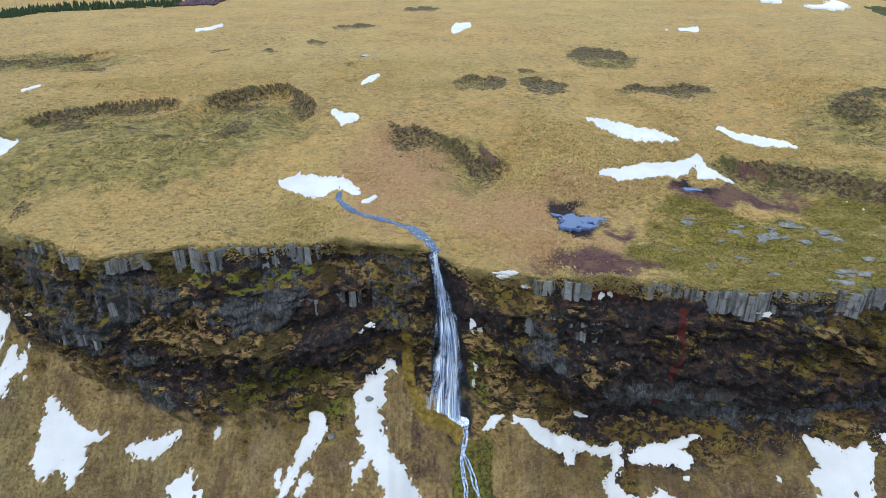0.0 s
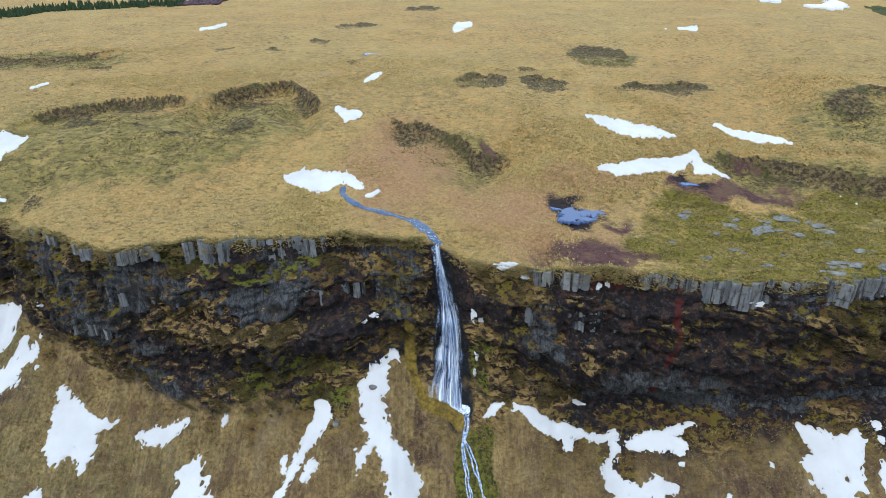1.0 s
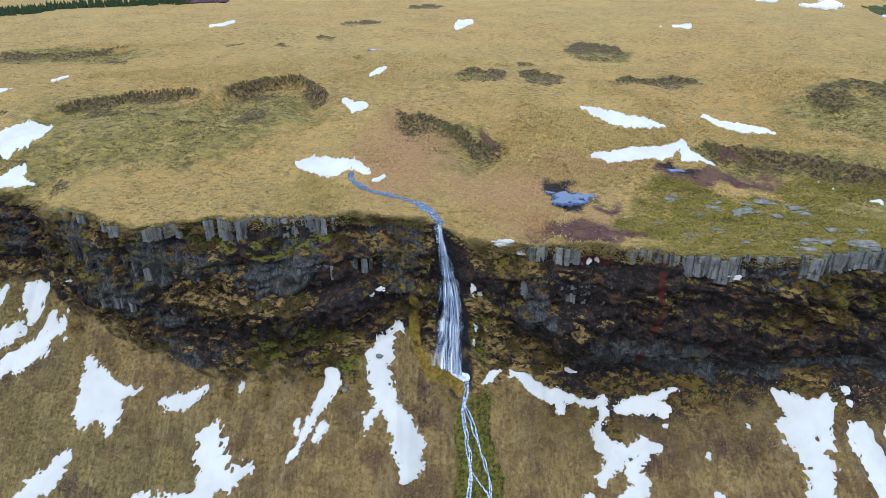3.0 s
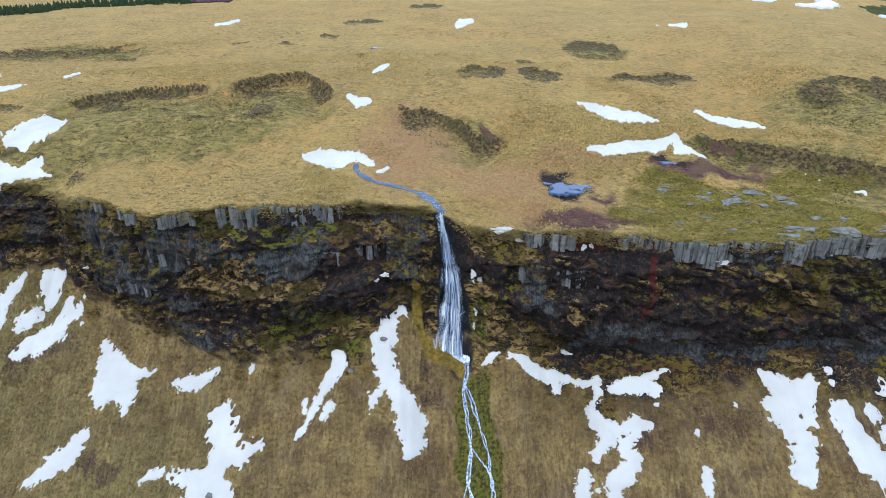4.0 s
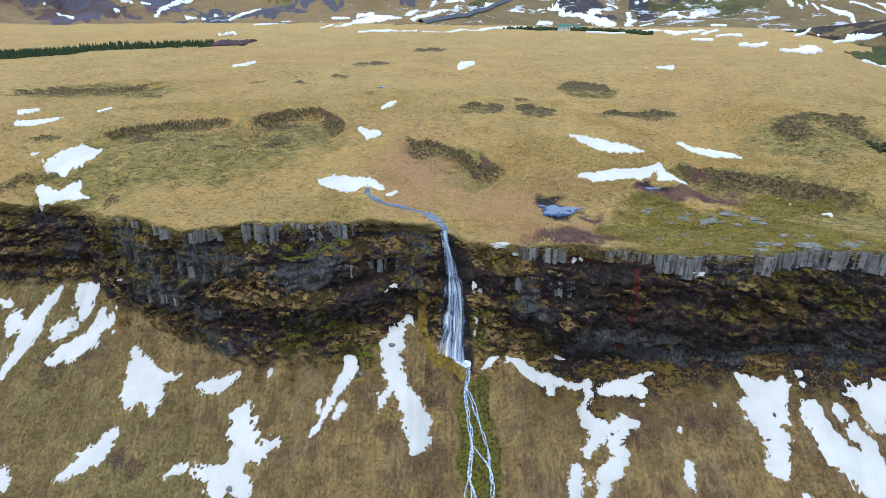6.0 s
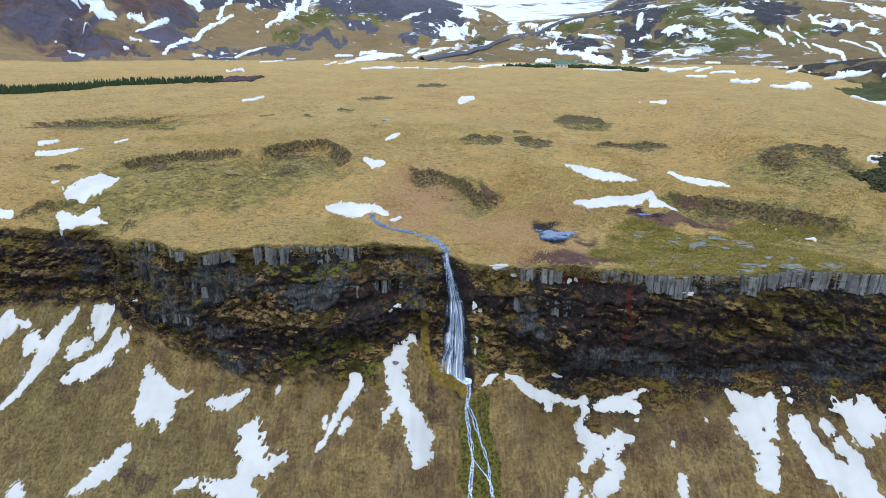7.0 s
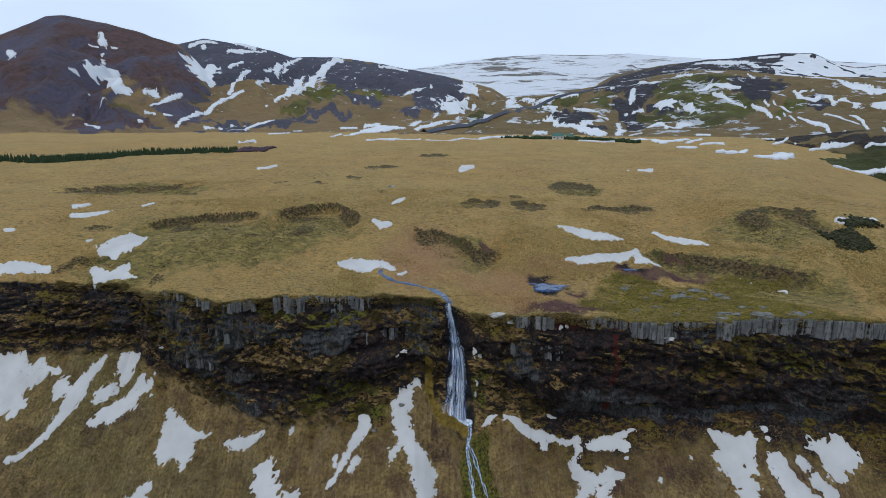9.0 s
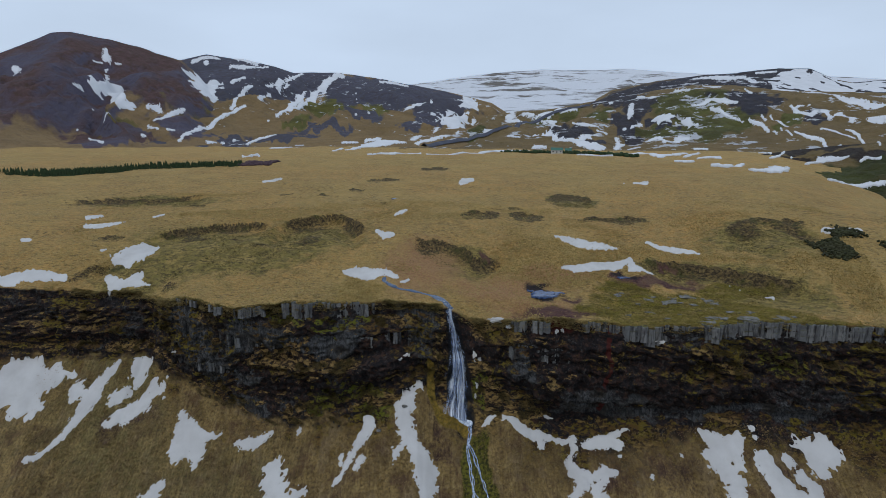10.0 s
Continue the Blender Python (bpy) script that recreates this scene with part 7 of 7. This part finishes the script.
def lump_cloud(name, at, size, material, label, category, seed, flat=0.55, jag=0.5):
    """Many small uneven lumps in one mesh."""
    rng = np.random.default_rng(seed)
    t = (1 + 5 ** 0.5) / 2
    v = np.array([(-1, t, 0), (1, t, 0), (-1, -t, 0), (1, -t, 0), (0, -1, t), (0, 1, t), (0, -1, -t), (0, 1, -t), (t, 0, -1), (t, 0, 1), (-t, 0, -1), (-t, 0, 1)]) / 1.9
    f = np.array([(0, 11, 5), (0, 5, 1), (0, 1, 7), (0, 7, 10), (0, 10, 11), (1, 5, 9), (5, 11, 4), (11, 10, 2), (10, 7, 6), (7, 1, 8), (3, 9, 4), (3, 4, 2), (3, 2, 6), (3, 6, 8), (3, 8, 9), (4, 9, 5), (2, 4, 11), (6, 2, 10), (8, 6, 7), (9, 8, 1)])
    n = len(at)
    a = rng.uniform(0, 2 * np.pi, n)
    s = size * rng.uniform(0.45, 1.4, (n, 1, 1)) * rng.uniform(1 - jag, 1 + jag, (n, 12, 1))
    p = np.repeat(v[None], n, 0) * s * np.array([1.15, 1.0, flat])
    ca, sa = np.cos(a)[:, None], np.sin(a)[:, None]
    p = np.stack([p[..., 0] * ca - p[..., 1] * sa, p[..., 0] * sa + p[..., 1] * ca, p[..., 2]], -1) + at[:, None, :]
    faces = (f[None] + 12 * np.arange(n)[:, None, None]).reshape(-1, 3)
    me = bpy.data.meshes.new(name)
    me.vertices.add(n * 12)
    me.vertices.foreach_set("co", p.astype(np.float32).ravel())
    me.loops.add(faces.size)
    me.loops.foreach_set("vertex_index", faces.ravel().astype(np.int32))
    me.polygons.add(len(faces))
    me.polygons.foreach_set("loop_start", np.arange(0, faces.size, 3, dtype=np.int32))
    me.update(calc_edges=True)
    me.materials.append(material)
    return tagged(new(name, me), label, category, kind="stuff")


rng_rock = np.random.default_rng(51)
stone_at, _ = sample(cell_cliff * (np.abs(mx) < 75) * smooth(2.4, 3.6, np.abs(mx - 0.8)), 800, rng_rock)
lump_cloud("loose_stones", stone_at, 0.17, mat_basalt_stuff, "loose dark basalt stones on the cliff", "stones", 53, 0.8, 0.45)
brush_at, _ = sample(cell_top * (bell(mx, my, 83, 84, 6, 9) + 1.3 * bell(mx, my, 95, 76, 9, 12) + 0.8 * bell(mx, my, 88, 92, 5, 4)) * smooth(0.05, 0.35, fbm(mx * 0.16, my * 0.12, 0, 3, 441)), 1700, rng_rock)
brush_at[:, 2] += rng_rock.uniform(0, 0.5, len(brush_at))
lump_cloud("juniper_scrub", brush_at, 0.3, mat_scrub, "low dark green scrub in the gullies of the upland", "shrubs", 54, 0.8, 0.6)


# ---- the far spruce plantation ----
def spruce_wood(line, depth, count, seed):
    rng = np.random.default_rng(seed)
    path = bezier_line(line, 12)
    tris = []
    for _ in range(count):
        q = rng.uniform(0, len(path) - 1.01)
        i = int(q)
        p = path[i] + (path[i + 1] - path[i]) * (q - i)
        d = path[i + 1] - path[i]
        d = d / np.linalg.norm(d)
        off = rng.uniform(0, depth)
        x, y = p[0] - d[1] * off, p[1] + d[0] * off
        z = float(plateau(x, y)) - 0.2
        h = rng.uniform(1.3, 2.9)
        for lo, hi, r in ((0.04, 0.5, 0.30), (0.25, 0.72, 0.23), (0.48, 0.88, 0.16), (0.68, 1.0, 0.09)):
            spin = rng.uniform(0, 6.28)
            rim = [(x + h * r * rng.uniform(0.7, 1.15) * math.cos(spin + k * 1.047), y + h * r * rng.uniform(0.7, 1.15) * math.sin(spin + k * 1.047), z + h * (lo + rng.uniform(-0.04, 0.04))) for k in range(6)]
            for k in range(6):
                tris += [rim[k], rim[(k + 1) % 6], (x, y, z + h * hi)]
    return triangle_cloud("spruce_wood", np.array(tris), mat_conifer, "distant belt of dark green young spruce trees", "trees")


WOOD = [(-245, 184), (-181, 192), (-158, 190), (-146, 195), (-140, 208), (-138, 230), (-119, 237), (-101, 243)]
spruce_wood(WOOD, 13, 1500, 61)
rng_far = np.random.default_rng(62)
shrub_xy = np.stack([rng_far.uniform(-103, -88, 420), rng_far.uniform(243, 262, 420)], 1)
shrub_at = np.column_stack([shrub_xy, plateau(shrub_xy[:, 0], shrub_xy[:, 1]) + 0.3])
lump_cloud("bare_shrubs", shrub_at, 0.6, mat_shrub, "leafless purple-brown shrubs at the end of the plantation", "shrubs", 63, 0.9, 0.5)


# ---- the far road and the farm ----
road = ribbon("road", [(-46, 1010), (-8, 1079), (36, 1155), (80, 1181), (119, 1200), (152, 1320), (185, 1450), (253, 1545), (300, 1562), (340, 1586), (389, 1648)], [14, 14, 14, 13, 12, 9], mat_road, 5.0, 3, 10, wander=0.02)
tagged(road, "dark road climbing between snow patches into the far hills", "road", kind="structure")


def box(bm, x0, y0, z0, x1, y1, z1):
    v = [bm.verts.new(p) for p in ((x0, y0, z0), (x1, y0, z0), (x1, y1, z0), (x0, y1, z0), (x0, y0, z1), (x1, y0, z1), (x1, y1, z1), (x0, y1, z1))]
    for f in ((0, 3, 2, 1), (4, 5, 6, 7), (0, 1, 5, 4), (1, 2, 6, 5), (2, 3, 7, 6), (3, 0, 4, 7)):
        bm.faces.new([v[k] for k in f])


def part(name, bm, material, parent, label=""):
    me = bpy.data.meshes.new(name)
    bm.to_mesh(me)
    bm.free()
    me.materials.append(material)
    ob = new(name, me)
    ob.parent = parent
    return tagged(ob, label) if label else ob


def farmhouse(x, y, long, deep, wall_h, turn, label):
    home = tagged(new("farmhouse"), label, "house", "buildings of the far farm")
    bm = bmesh.new()
    box(bm, -long / 2, -deep / 2, -1.5, long / 2, deep / 2, wall_h)
    wall = part("wall", bm, mat_wall, home, "pale plastered wall")
    bm = bmesh.new()
    e, t, ridge = 0.5, 0.18, wall_h + deep * 0.38
    lo = wall_h - 0.15
    for sign in (-1, 1):
        a = [bm.verts.new(p) for p in ((-long / 2 - e, sign * (deep / 2 + e), lo), (long / 2 + e, sign * (deep / 2 + e), lo), (long / 2 + e, 0, ridge), (-long / 2 - e, 0, ridge))]
        b = [bm.verts.new(v.co + Vector((0, 0, t))) for v in a]
        for q in ((0, 1, 2, 3), (7, 6, 5, 4), (0, 4, 5, 1), (1, 5, 6, 2), (2, 6, 7, 3), (3, 7, 4, 0)):
            bm.faces.new([(a + b)[k] for k in q])
    for end in (-1, 1):
        g = [bm.verts.new(p) for p in ((end * long / 2, -deep / 2, wall_h), (end * long / 2, deep / 2, wall_h), (end * long / 2, 0, ridge))]
        bm.faces.new(g)
    part("roof", bm, mat_roof, home, "green sheet-metal gable roof")
    n = max(2, int(long / 4))
    for k in range(n):
        cx = -long / 2 + long * (k + 0.5) / n
        bm = bmesh.new()
        if k == n // 2:
            box(bm, cx - 0.5, -deep / 2 - 0.05, 0, cx + 0.5, -deep / 2 + 0.02, 2.05)
            part("door", bm, mat_pane, wall)
        else:
            box(bm, cx - 0.65, -deep / 2 - 0.05, 0.95, cx + 0.65, -deep / 2 + 0.02, 2.1)
            part("window", bm, mat_pane, wall)
    home.matrix_world = pose(x, y, drop(x, y) + 0.4, 0, 0, turn)


farmhouse(124, 652, 13, 7.5, 3.2, -8, "low farmhouse with pale walls and a green sheet roof")
farmhouse(139, 660, 7, 6, 2.8, -14, "small farm shed with pale walls and a green sheet roof")
hedge = bezier_line([(70, 720), (96, 690), (118, 664), (146, 640), (168, 618), (200, 606)], 40)
hedge = hedge + rng_far.normal(0, 2.5, hedge.shape)
hedge_at = np.array([(x, y, drop(float(x), float(y)) + 0.8) for x, y in hedge])
lump_cloud("garden_trees", hedge_at, 2.0, mat_conifer, "dark line of small trees round the far farm", "trees", 71, 1.2, 0.5)
